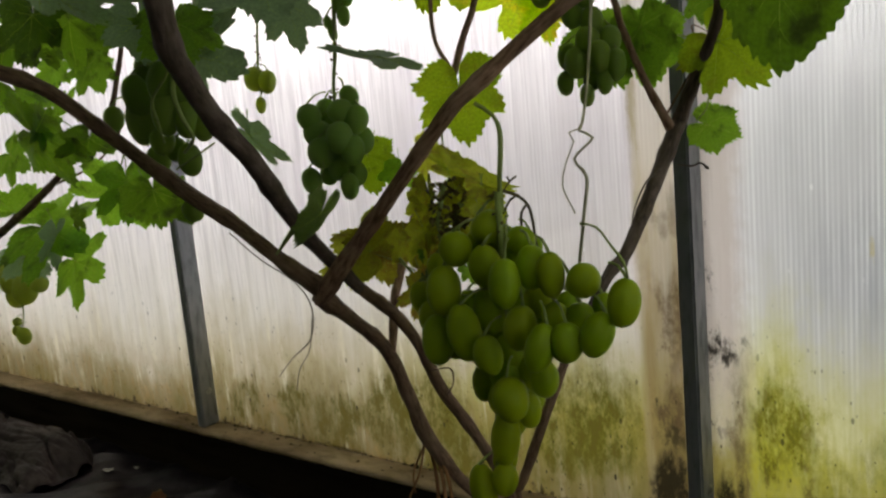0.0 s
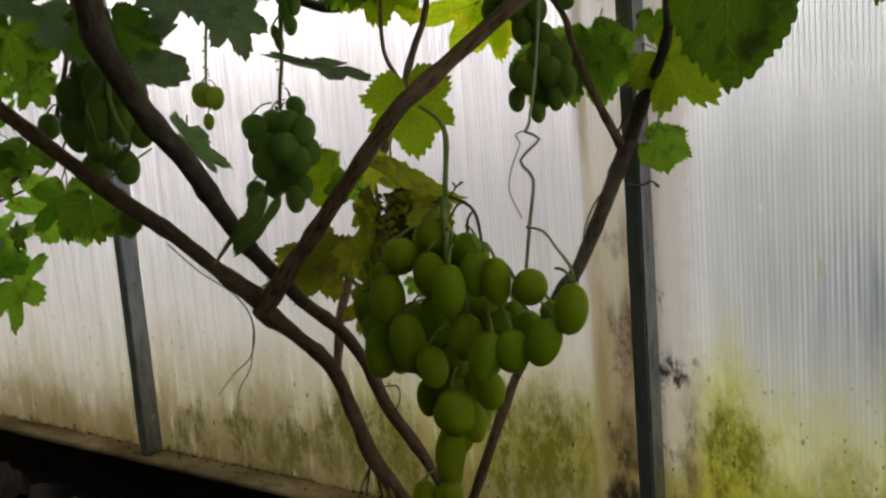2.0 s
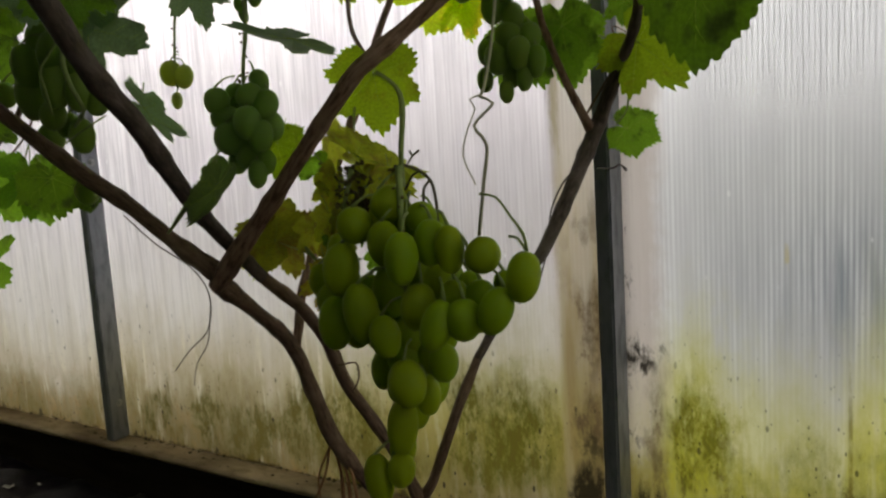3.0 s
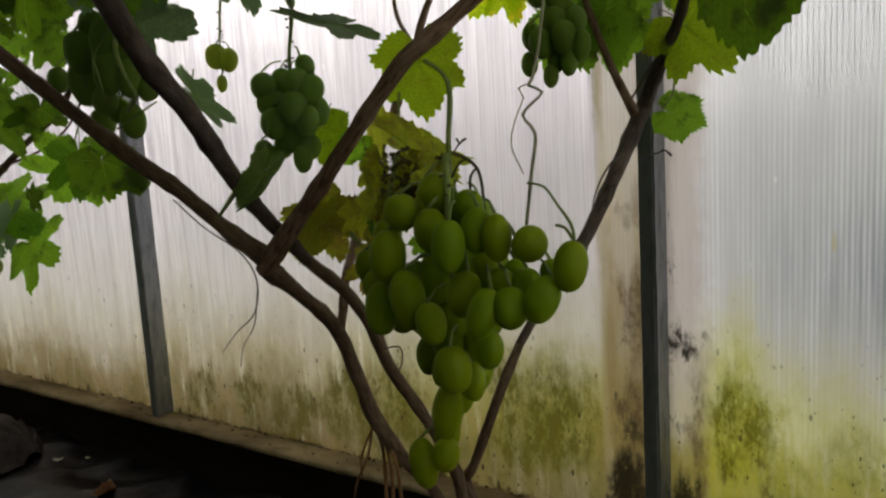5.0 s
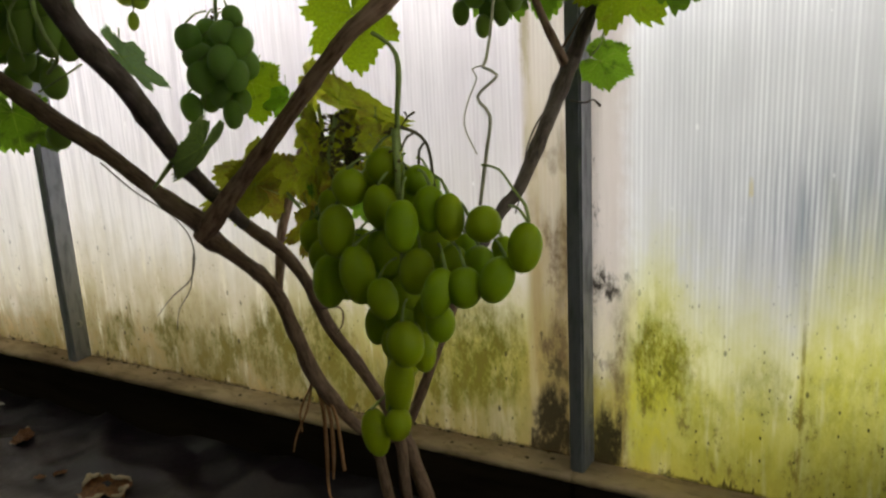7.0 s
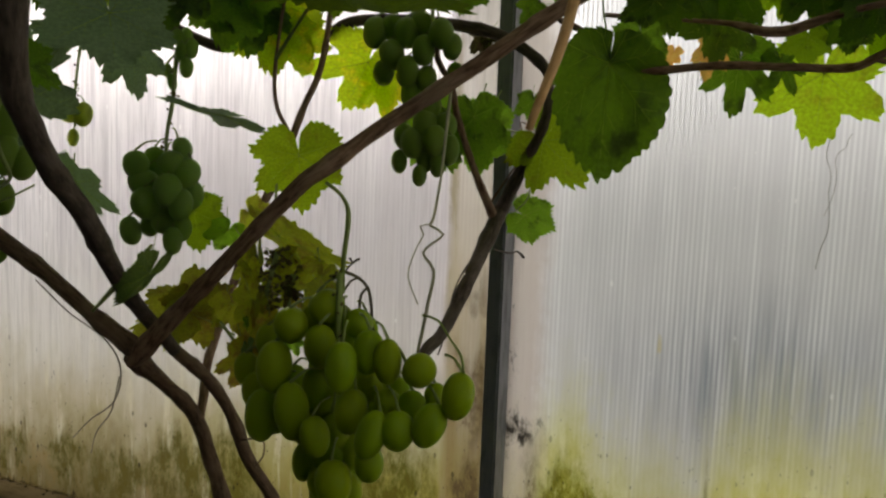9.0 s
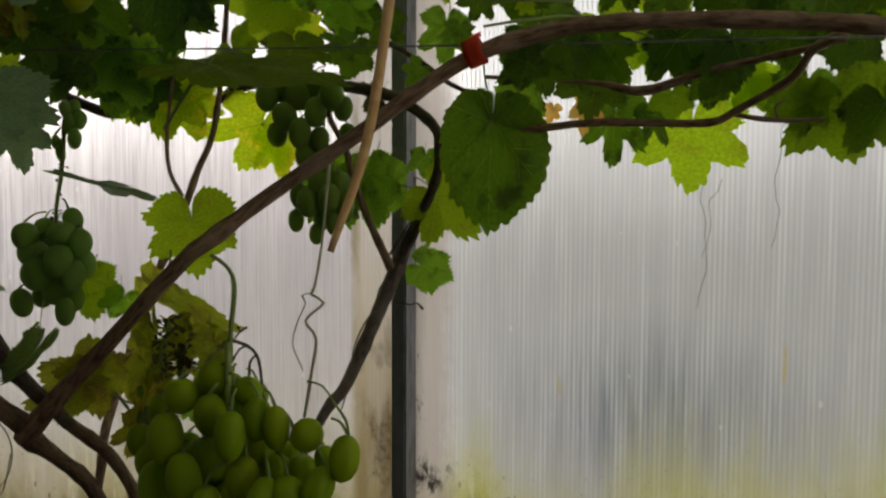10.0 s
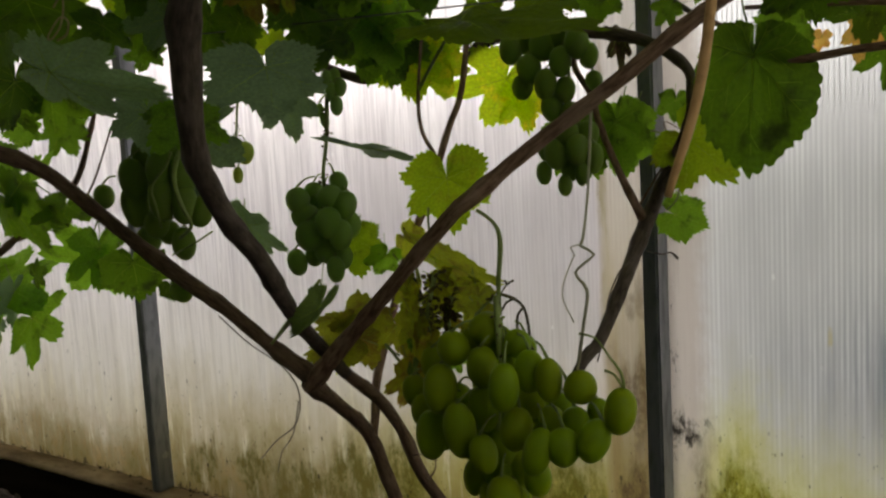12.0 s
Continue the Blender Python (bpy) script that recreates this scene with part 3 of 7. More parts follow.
def fabric_z(x, y):
    """Height of the wrinkled fabric: broad swells, long creases and fine puckers."""
    p = Vector((x * 3.1, y * 5.0, 0.3))
    fold = 0.014 * abs(noise.noise(p)) + 0.004 * noise.noise(p * 4)
    crease = 0.014 * max(0, 1 - abs(noise.noise(Vector((x * 2.2 + y * 3.0, y * 1.2, 7)))) * 7) + 0.007 * max(0, 1 - abs(noise.noise(Vector((x * 5.5 - y * 4.0, y * 3.2 + x, 3)))) * 6)
    return fold + crease * 1.1 - 0.006 + 0.0012 * noise.noise(Vector((x * 45, y * 60, 11)))


def floor_fabric():
    """Wrinkled weed fabric over the bed."""
    nx, ny = 420, 260
    x0, x1, y0, y1 = -3.0, 2.0, FAR_Y, 0.0
    verts = []
    for j in range(ny + 1):
        for i in range(nx + 1):
            x, y = x0 + (x1 - x0) * i / nx, y0 + (y1 - y0) * j / ny
            verts.append((x, y, fabric_z(x, y)))
    faces = [(j * (nx + 1) + i, j * (nx + 1) + i + 1, (j + 1) * (nx + 1) + i + 1, (j + 1) * (nx + 1) + i) for j in range(ny) for i in range(nx)]
    tagged(part("floor", mesh_of("floor", verts, faces, [m_fabric]), None), "wrinkled black weed fabric covering the greenhouse floor", "floor", kind="structure")


def sill():
    """Timber sill with worn, crumbling edges on a dark board."""
    ends = [-3.0, -1.985, 0.004, 2.0]
    for k, (a, b) in enumerate(zip(ends[:-1], ends[1:])):
        a, b = a + 0.001, b - 0.001
        n = int((b - a) / 0.008)
        ring = ((-0.0065, -0.0115), (-0.0085, -0.0095), (-0.009, -0.004), (-0.007, -0.0012), (-0.001, 0.0), (0.012, 0.0002), (0.030, 0.0), (0.069, 0.0), (0.069, -0.0115))
        verts, faces, m = [], [], len(ring)
        for i in range(n + 1):
            x = a + (b - a) * i / n
            for q, (y, z) in enumerate(ring):
                worn = 0.0022 * noise.noise(Vector((x * 26, k, 1))) + 0.0018 * noise.noise(Vector((x * 90, k, 5)))
                chip = -0.004 * max(0, noise.noise(Vector((x * 12, k, 9))) - 0.35)
                dz = 0.0009 * noise.noise(Vector((x * 70, y * 160, 3))) + 0.0011 * noise.noise(Vector((x * 18, y * 60, 8)))
                verts.append((x, y - (worn + chip if q < 5 else 0), SILL_Z + z + (dz if 2 < q < 7 else 0) + (chip * 0.6 if q in (3, 4) else 0)))
        for i in range(n):
            for q in range(m):
                q2 = (q + 1) % m
                faces.append((i * m + q, i * m + q2, (i + 1) * m + q2, (i + 1) * m + q))
        faces += [tuple(range(m))[::-1], tuple(n * m + q for q in range(m))]
        ob = part("sill_beam", mesh_of("sill_beam", verts, faces, [m_sill]), None)
        tagged(ob, "weathered tan timber sill along the wall foot", "sill", "sill beams", "structure")
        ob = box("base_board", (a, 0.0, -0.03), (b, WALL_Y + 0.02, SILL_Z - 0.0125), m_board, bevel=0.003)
        tagged(ob, "dark board below the wall sill", "board", "base boards", "structure")


def sill_dirt():
    """Crumbs of soil and moss that gather where the sheets stand on the sill."""
    rnd = random.Random(77)
    verts, faces = [], []
    for k in range(230):
        x = -0.6 + 1.1 * noise.noise(Vector((k * 0.37, 3, 1))) + rnd.gauss(0, 0.35)
        back = rnd.random() < 0.7
        y = WALL_Y - rnd.uniform(0.001, 0.004) if back else rnd.uniform(0.002, 0.034)
        r = 0.0007 + 0.0028 * rnd.random() ** 3
        tall = rnd.uniform(0.5, 2.2) if back else 0.5
        base = len(verts)
        sides = 6
        for z, w in ((-0.2, 1.0), (0.5, 0.85), (1.0, 0.35)):
            for q in range(sides):
                a = 2 * math.pi * q / sides
                wob = rnd.uniform(0.7, 1.25) * w * r
                verts.append((x + math.cos(a) * wob * 1.3, min(y + math.sin(a) * wob, WALL_Y - 0.0005), SILL_Z + z * r * tall))
        for j in range(2):
            for q in range(sides):
                q2 = (q + 1) % sides
                faces.append((base + j * sides + q, base + j * sides + q2, base + (j + 1) * sides + q2, base + (j + 1) * sides + q))
        faces.append(tuple(base + 2 * sides + q for q in range(sides)))
    ob = part("dirt_crumbs", mesh_of("dirt_crumbs", verts, faces, [m_crumb]), None)
    tagged(ob, "dark crumbs of soil and moss along the sill", "dirt", kind="stuff")


def posts():
    for i, x in enumerate(POSTS):
        root = new("post")
        root.location = (x, 0, SILL_Z)
        root.empty_display_size = 0.1
        bpy.context.view_layer.update()
        box("tube", (x, 0.0, SILL_Z + 0.001), (x + POST_W, WALL_Y - 0.001, EAVES), m_post, root, 0.0025)
        for z in (0.17, 0.62, 1.2):
            bm = bmesh.new()
            bmesh.ops.create_cone(bm, cap_ends=True, segments=6, radius1=0.0042, radius2=0.0042, depth=0.004, matrix=pose(x + POST_W + 0.002, 0.022, z, 0, 90, 0))
            bmesh.ops.create_cone(bm, cap_ends=True, segments=16, radius1=0.007, radius2=0.007, depth=0.001, matrix=pose(x + POST_W + 0.0006, 0.022, z, 0, 90, 0))
            me = bpy.data.meshes.new("bolt")
            bm.to_mesh(me)
            bm.free()
            me.materials.append(m_bolt)
            part("bolt", me, root, "zinc hex bolt and washer")
        tagged(root, "grey steel tube post standing on the sill", "post", "wall posts", "structure")


def sheets():
    """Upright wall sheets with the inner ribs behind the skin, one sheet to a bay."""
    pitch = 0.0058
    for i, (a, b) in enumerate(zip(POSTS[:-1], POSTS[1:])):
        nz, nx = 24, 40
        lo, hi = a + POST_W / 2 + 0.002, b + POST_W / 2 - 0.002
        verts = [(lo + (hi - lo) * k / nx, WALL_Y + 0.0012 * noise.noise(Vector((k * 0.2 + i * 9, j * 0.15, 1))), SILL_Z - 0.004 + (EAVES - SILL_Z + 0.004) * j / nz)
                 for j in range(nz + 1) for k in range(nx + 1)]
        faces = [(j * (nx + 1) + k, j * (nx + 1) + k + 1, (j + 1) * (nx + 1) + k + 1, (j + 1) * (nx + 1) + k) for j in range(nz) for k in range(nx)]
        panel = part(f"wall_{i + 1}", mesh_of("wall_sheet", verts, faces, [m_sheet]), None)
        tagged(panel, "milky ribbed polycarbonate sheet with green algae near its foot", "wall panel", "wall sheets", "structure")
        rv, rf = [], []
        n = int((hi - lo) / pitch)
        for k in range(n):
            x = lo + 0.004 + k * pitch
            if -0.072 < x < 0.012:
                continue
            w = 0.0004 if x > 0 else 0.0002
            base = len(rv)
            for zz in (SILL_Z + 0.002, EAVES):
                rv += [(x - w, WALL_Y + 0.0018, zz), (x + w, WALL_Y + 0.0018, zz), (x + w, WALL_Y + 0.006, zz), (x - w, WALL_Y + 0.006, zz)]
            rf += [(base, base + 1, base + 5, base + 4), (base + 1, base + 2, base + 6, base + 5), (base + 2, base + 3, base + 7, base + 6), (base + 3, base, base + 4, base + 7)]
        part("rib", mesh_of("rib", rv, rf, [m_rib], smooth=False), panel, "upright webs inside the sheet")["kind"] = "stuff"


def lap_strip():
    """The doubled strip where two sheets lap over the middle post."""
    verts = [(x, WALL_Y + 0.0085, z) for z in (SILL_Z + 0.002, EAVES) for x in (-0.083, 0.015)]
    ob = part("lap_strip", mesh_of("lap_strip", verts, [(0, 1, 3, 2)], [m_lap], smooth=False), None)
    ob.modifiers.new("thickness", "SOLIDIFY").thickness = 0.002
    tagged(ob, "second layer of milky sheet lapped behind the post", "wall panel", kind="structure")


def roof_and_ends():
    """The arched roof, the far wall and both ends close the house; their sheets are toned apart to steer the light."""
    n, mid, half = 36, (WALL_Y + FAR_Y) / 2, (WALL_Y - FAR_Y) / 2
    rise = 0.85
    prof = [(mid + half * math.cos(math.pi * k / n), EAVES + rise * math.sin(math.pi * k / n)) for k in range(n + 1)]
    verts = [(x, y, z) for x in (-3.0, 2.02) for y, z in prof]
    faces = [(k, k + 1, n + 2 + k, n + 1 + k) for k in range(n)]
    tagged(part("ceiling", mesh_of("ceiling", verts, faces, [m_sheet_roof]), None), "arched milky polycarbonate greenhouse roof", "roof", kind="structure")
    box("wall_far", (-3.0, FAR_Y - 0.006, 0.0), (2.02, FAR_Y, EAVES), m_sheet_dim, bevel=0)
    tagged(bpy.data.objects["wall_far"], "unseen polycarbonate wall across the greenhouse, darkened to dim the aisle", "wall panel", kind="structure")
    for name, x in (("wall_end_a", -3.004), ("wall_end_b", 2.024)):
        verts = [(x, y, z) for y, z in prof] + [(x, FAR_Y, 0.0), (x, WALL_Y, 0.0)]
        me = mesh_of(name, verts, [tuple(range(len(verts)))], [m_sheet_dim if name == "wall_end_a" else m_sheet_bright], smooth=False)
        tagged(part(name, me, None), "unseen polycarbonate end wall of the greenhouse, toned to steer side light", "wall panel", kind="structure")
    for x in POSTS:
        rows = [(x + POST_W / 2, mid + (half - 0.02) * math.cos(math.pi * k / n), EAVES + (rise - 0.02) * math.sin(math.pi * k / n), 0.012) for k in range(n + 1)]
        ob = part("roof_arch", tube("roof_arch", rows, m_post, 6, 0, 0.2), None)
        tagged(ob, "bent grey steel tube carrying the roof sheet", "roof arch", "roof arches", "structure")


def hedge():
    """A low leaf screen added outside to dim the wall's foot: many small leaf clumps on a core."""
    rnd = random.Random(4)
    verts, faces = [], []
    for k in range(12000):
        x = rnd.uniform(-3.6, 2.4)
        top = (0.20 if x > 0.1 else 0.12) + 0.08 * noise.noise(Vector((x * 1.7, 0, 0)))
        y = rnd.uniform(0.16, 0.75)
        z = top * (1 - rnd.random() ** 2.2)
        c = Vector((x, y, z))
        a = Vector((rnd.uniform(-1, 1), rnd.uniform(-1, 1), rnd.uniform(-1, 1))).normalized() * rnd.uniform(0.02, 0.045)
        d = a.cross(Vector((rnd.uniform(-1, 1), rnd.uniform(-1, 1), 0.4))).normalized() * a.length * 0.6
        b0 = len(verts)
        verts += [c - a, c + d, c + a, c - d]
        faces.append((b0, b0 + 1, b0 + 2, b0 + 3))
    ob = part("hedge", mesh_of("hedge", verts, faces, [m_foot_shade], smooth=False), None)
    tagged(ob, "low dark green leaf screen added outside to shade the wall's foot", "hedge", kind="stuff")


ground_outside()
hedge()
floor_fabric()
sill()
sill_dirt()
posts()
sheets()
lap_strip()
roof_and_ends()

# ---- the vine ----
# about where the camera stands; leaves and berries are turned to fit its view
VIEWPOINT = Vector((0.40, -1.0, 0.70))
vine = new("grapevine")
vine.location = (0.0, -0.32, 0.0)
tagged(vine, "old grapevine with brown woody canes and green and yellowing leaves", "grapevine")


def cane(name, pts, m, rough=1.0):
    thick = max(p[3] for p in pts)
    sides = 14 if thick > 0.008 else 8 if thick > 0.003 else 6
    return part(name, tube(name, pts, m, sides, rough, 0.006 if thick > 0.005 else 0.004), vine)


def leaf_outline(theta, deep, full=False):
    """Radius of a vine leaf at an angle from its tip (degrees), before the teeth."""
    keys = [(0, 1.02), (9, 0.92), (28, 0.80 - 0.40 * deep), (43, 0.80), (50, 0.90), (58, 0.83), (80, 0.70 - 0.38 * deep), (98, 0.66), (107, 0.73), (117, 0.65), (136, 0.57), (155, 0.50), (170, 0.32), (180, 0.06)]
    if full:
        keys = keys[:7] + [(98, 0.76), (107, 0.80), (117, 0.77), (136, 0.73), (155, 0.66), (170, 0.44), (180, 0.08)]
    if full == "blunt":
        keys = [(0, 1.02), (10, 0.93), (28, 0.83), (50, 0.78), (70, 0.70), (90, 0.60), (117, 0.46), (145, 0.34), (165, 0.27), (180, 0.24)]
    a = abs(theta)
    for (p, u), (q, w) in zip(keys[:-1], keys[1:]):
        if p <= a <= q:
            f = (a - p) / (q - p)
            f = f * f * (3 - 2 * f)
            return u + (w - u) * f
    return 0.1


def blade_mesh(kind, deep, cup, variant, full, fine=True):
    """A lobed, toothed, slightly folded blade, its junction at the origin and its tip at +y, one unit long; veins stand out on both faces."""
    rnd = random.Random(int(deep * 100) * 31 + int(cup * 100) * 7 + variant * 1009)
    off = Vector((rnd.random() * 40, rnd.random() * 40, 0))
    skew = [1 + rnd.uniform(-0.12, 0.12) for _ in range(5)]

    def lift(x, y):
        r = math.hypot(x, y)
        a = math.atan2(x, y)
        fold = 0.05 * r * math.cos(a * 7.2) * (1 - 0.3 * r)
        return -cup * r * r * (1 + 0.6 * noise.noise(Vector((x * 1.3, y * 1.3, 5)) + off)) + fold * 0.7 + 0.05 * noise.noise(Vector((x * 3, y * 3, 0)) + off) * r + 0.06 * abs(x) * (variant % 3)

    n, rings = (180, (0.2, 0.45, 0.7, 0.88, 1.0)) if fine else (88, (0.3, 0.6, 0.85, 1.0))
    verts, faces, slots = [(0, 0, lift(0, 0))], [], []
    rim = []
    for k in range(n):
        theta = -180 + 360 * (k + 0.5) / n
        r = leaf_outline(theta, deep, full)
        lobe = min(4, int((theta + 180) / 72))
        r *= 1 + (skew[lobe] - 1) * 0.8
        tooth = ((theta * 0.117 + 0.25 * math.sin(theta * 0.05) + rnd.uniform(-0.06, 0.06)) % 1.0)
        amp = 0.07 if full == "blunt" else 0.125 if abs(theta) < 158 else 0.04
        amp *= 0.55 + 0.9 * abs(noise.noise(Vector((theta * 0.06, variant * 3.7, deep * 9))) + 0.25)
        r *= 1 - amp * abs(tooth - 0.2) / 0.8 + rnd.uniform(-0.012, 0.012)
        rim.append((math.radians(theta), r))
    for f in rings:
        for a, r in rim:
            smooth_r = leaf_outline(math.degrees(a), deep, full) * 0.92
            rr = f * (smooth_r * (1 - f ** 4) + r * f ** 4)
            x, y = rr * math.sin(a), rr * math.cos(a)
            verts.append((x, y, lift(x, y)))
    for k in range(n):
        k2 = (k + 1) % n
        if k2 == 0:
            continue
        faces.append((0, 1 + k, 1 + k2))
        for q in range(len(rings) - 1):
            b = 1 + q * n
            faces.append((b + k, b + n + k, b + n + k2, b + k2))
    slots = [0] * len(faces)

    def vein(x0, y0, x1, y1, w):
        steps = 6
        base = len(verts)
        dx, dy = x1 - x0, y1 - y0
        ln = math.hypot(dx, dy)
        px, py = -dy / ln, dx / ln
        for s in range(steps + 1):
            u = s / steps
            x, y = x0 + dx * u, y0 + dy * u
            ww = w * (1 - 0.8 * u)
            z = lift(x, y)
            verts.extend([(x + px * ww, y + py * ww, z), (x, y, z + ww * 1.1), (x - px * ww, y - py * ww, z), (x, y, z - ww * 1.4)])
        for s in range(steps):
            b = base + s * 4
            for q in range(4):
                faces.append((b + q, b + (q + 1) % 4, b + 4 + (q + 1) % 4, b + 4 + q))
                slots.append(1)

    for ang, reach in ((0, 0.92), (50, 0.75), (-50, 0.75), (104, 0.52), (-104, 0.52), (150, 0.36), (-150, 0.36)):
        a = math.radians(ang)
        vein(0, 0, math.sin(a) * reach, math.cos(a) * reach, 0.0048)
        for u, turn in () if not fine else ((0.28, 42), (0.42, -40), (0.56, 38), (0.70, -36)):
            b = math.radians(ang + turn)
            s = reach * u
            ln = 0.34 * (1 - u) + 0.08
            x0, y0 = math.sin(a) * s, math.cos(a) * s
            vein(x0, y0, x0 + math.sin(b) * ln, y0 + math.cos(b) * ln, 0.0018)
    me = mesh_of("leaf_blade", verts, faces, [LEAF[kind], m_vein], slots=slots)
    flat = [(verts[i][0] + 3 * variant, verts[i][1]) for f in faces for i in f]
    me.uv_layers.new(name="blade").data.foreach_set("uv", [c for uv in flat for c in uv])
    return me


def petiole_mesh(variant):
    rnd = random.Random(variant)
    bend = rnd.uniform(-0.25, 0.25)
    pts = [(0, 0.02, 0.0, 0.014), (bend * 0.3, -0.16, -0.10, 0.012), (bend * 0.8, -0.38, -0.26, 0.012), (bend * 1.2, -0.62, -0.46, 0.015)]
    return tube("petiole", pts, m_green, 6, 0.2, 0.06)


BLADES, PETIOLES, MASSED = {}, {}, []
count = [0]


def leaf(junction, tip, tilt, kind, ratio=1.0, deep=0.5, cup=0.12, stalk=True, full=False, single=True):
    """A leaf between two places; at tilt 0 its face looks to the camera's usual place, else it is turned about its
    midrib by that many degrees.
    """
    count[0] += 1
    variant = count[0] % 3
    key = (kind, round(deep * 4) / 4, round(cup * 10) / 10, variant, full, single)
    if key not in BLADES:
        BLADES[key] = blade_mesh(kind, key[1], cup, variant, full, single)
    p, q = Vector(junction), Vector(tip)
    along = q - p
    size = along.length
    y = along.normalized()
    z = VIEWPOINT - p
    z = (z - y * z.dot(y)).normalized()
    z.rotate(Matrix.Rotation(radians(tilt if count[0] % 2 else -tilt), 3, y))
    x = y.cross(z)
    m = Matrix((x, y, z)).transposed().to_4x4()
    m.translation = p
    if not single:
        MASSED.append((BLADES[key], m @ Matrix.Diagonal((size * ratio, size, size, 1))))
        return None
    ob = new("leaf", BLADES[key])
    ob.parent = vine
    ob.matrix_parent_inverse = Matrix.Translation(-vine.location)
    ob.matrix_basis = m @ Matrix.Diagonal((size * ratio, size, size, 1))
    if stalk:
        if variant not in PETIOLES:
            PETIOLES[variant] = petiole_mesh(variant)
        st = new("petiole", PETIOLES[variant])
        st.parent = ob
    return ob


cane("trunk", [(0.012, -0.322, -0.020, 0.0070), (-0.012, -0.331, 0.090, 0.0058), (-0.038, -0.340, 0.184, 0.0050), (-0.049, -0.347, 0.243, 0.0056), (-0.056, -0.353, 0.297, 0.0052), (-0.073, -0.370, 0.330, 0.0056), (-0.091, -0.390, 0.377, 0.0079), (-0.098, -0.400, 0.414, 0.0064), (-0.102, -0.420, 0.467, 0.0068), (-0.097, -0.460, 0.504, 0.0061), (-0.084, -0.513, 0.541, 0.0077)], m_bark)
cane("cane", [(-0.078, -0.513, 0.546, 0.0085), (-0.115, -0.520, 0.570, 0.0062), (-0.158, -0.525, 0.599, 0.0060), (-0.212, -0.530, 0.628, 0.0072), (-0.263, -0.540, 0.663, 0.0063), (-0.291, -0.560, 0.695, 0.0063), (-0.294, -0.590, 0.721, 0.0064), (-0.296, -0.620, 0.736, 0.0065), (-0.322, -0.650, 0.750, 0.0064), (-0.365, -0.680, 0.768, 0.0064)], m_bark)
cane("cane", [(-0.085, -0.514, 0.536, 0.0030), (-0.082, -0.515, 0.539, 0.0061), (-0.075, -0.515, 0.546, 0.0072), (-0.052, -0.517, 0.568, 0.0076), (-0.020, -0.520, 0.596, 0.0062), (0.031, -0.530, 0.639, 0.0055), (0.077, -0.537, 0.678, 0.0056), (0.092, -0.535, 0.689, 0.0055), (0.123, -0.515, 0.717, 0.0050), (0.183, -0.500, 0.759, 0.0052), (0.217, -0.485, 0.786, 0.0050), (0.250, -0.465, 0.811, 0.0055), (0.283, -0.450, 0.824, 0.0058), (0.318, -0.440, 0.831, 0.0057), (0.388, -0.430, 0.832, 0.0058), (0.453, -0.420, 0.829, 0.0059), (0.514, -0.420, 0.821, 0.0057)], m_bark_red)
cane("cane", [(-0.022, -0.318, -0.020, 0.0062), (-0.032, -0.326, 0.080, 0.0064), (-0.033, -0.335, 0.186, 0.0050), (-0.033, -0.340, 0.249, 0.0052), (-0.032, -0.347, 0.308, 0.0056), (-0.038, -0.360, 0.348, 0.0052), (-0.053, -0.380, 0.396, 0.0054), (-0.069, -0.390, 0.427, 0.0060), (-0.075, -0.405, 0.468, 0.0052), (-0.087, -0.420, 0.501, 0.0057), (-0.091, -0.460, 0.536, 0.0056)], m_bark)
cane("cane", [(-0.091, -0.460, 0.536, 0.0056), (-0.056, -0.550, 0.601, 0.0062), (-0.017, -0.620, 0.656, 0.0067), (-0.004, -0.655, 0.683, 0.0067), (0.019, -0.690, 0.709, 0.0066), (0.033, -0.710, 0.732, 0.0068), (0.066, -0.735, 0.797, 0.0078), (0.109, -0.745, 0.815, 0.0052), (0.176, -0.755, 0.818, 0.0034), (0.287, -0.790, 0.797, 0.0018), (0.338, -0.815, 0.786, 0.0014), (0.388, -0.780, 0.786, 0.0009)], m_bark_dark)
cane("cane", [(-0.022, -0.318, -0.020, 0.0068), (-0.019, -0.326, 0.090, 0.0056), (-0.018, -0.330, 0.181, 0.0052), (-0.017, -0.330, 0.213, 0.0054), (-0.015, -0.330, 0.234, 0.0072), (-0.024, -0.331, 0.265, 0.0074), (-0.036, -0.333, 0.307, 0.0062), (-0.024, -0.335, 0.324, 0.0046), (0.009, -0.340, 0.395, 0.0047), (0.016, -0.310, 0.438, 0.0041)], m_bark)
cane("cane", [(0.016, -0.310, 0.438, 0.0041), (0.019, -0.220, 0.499, 0.0055), (0.030, -0.190, 0.525, 0.0066), (0.040, -0.090, 0.626, 0.0086), (0.056, -0.090, 0.661, 0.0073), (0.097, -0.110, 0.733, 0.0053), (0.105, -0.120, 0.769, 0.0052), (0.099, -0.120, 0.794, 0.0056), (0.057, -0.120, 0.824, 0.0063), (0.004, -0.130, 0.838, 0.0064), (-0.083, -0.140, 0.845, 0.0061), (-0.117, -0.160, 0.838, 0.0057), (-0.143, -0.180, 0.819, 0.0052), (-0.209, -0.220, 0.806, 0.0043), (-0.247, -0.250, 0.813, 0.0051), (-0.343, -0.360, 0.877, 0.0068), (-0.401, -0.400, 0.903, 0.0071)], m_bark_dark)
cane("shoot", [(0.038, -0.090, 0.634, 0.0062), (0.026, -0.100, 0.665, 0.0045), (0.014, -0.110, 0.701, 0.0041), (0.002, -0.120, 0.743, 0.0038), (-0.001, -0.130, 0.772, 0.0036), (-0.016, -0.140, 0.807, 0.0030), (-0.000, -0.150, 0.836, 0.0025)], m_bark_red)
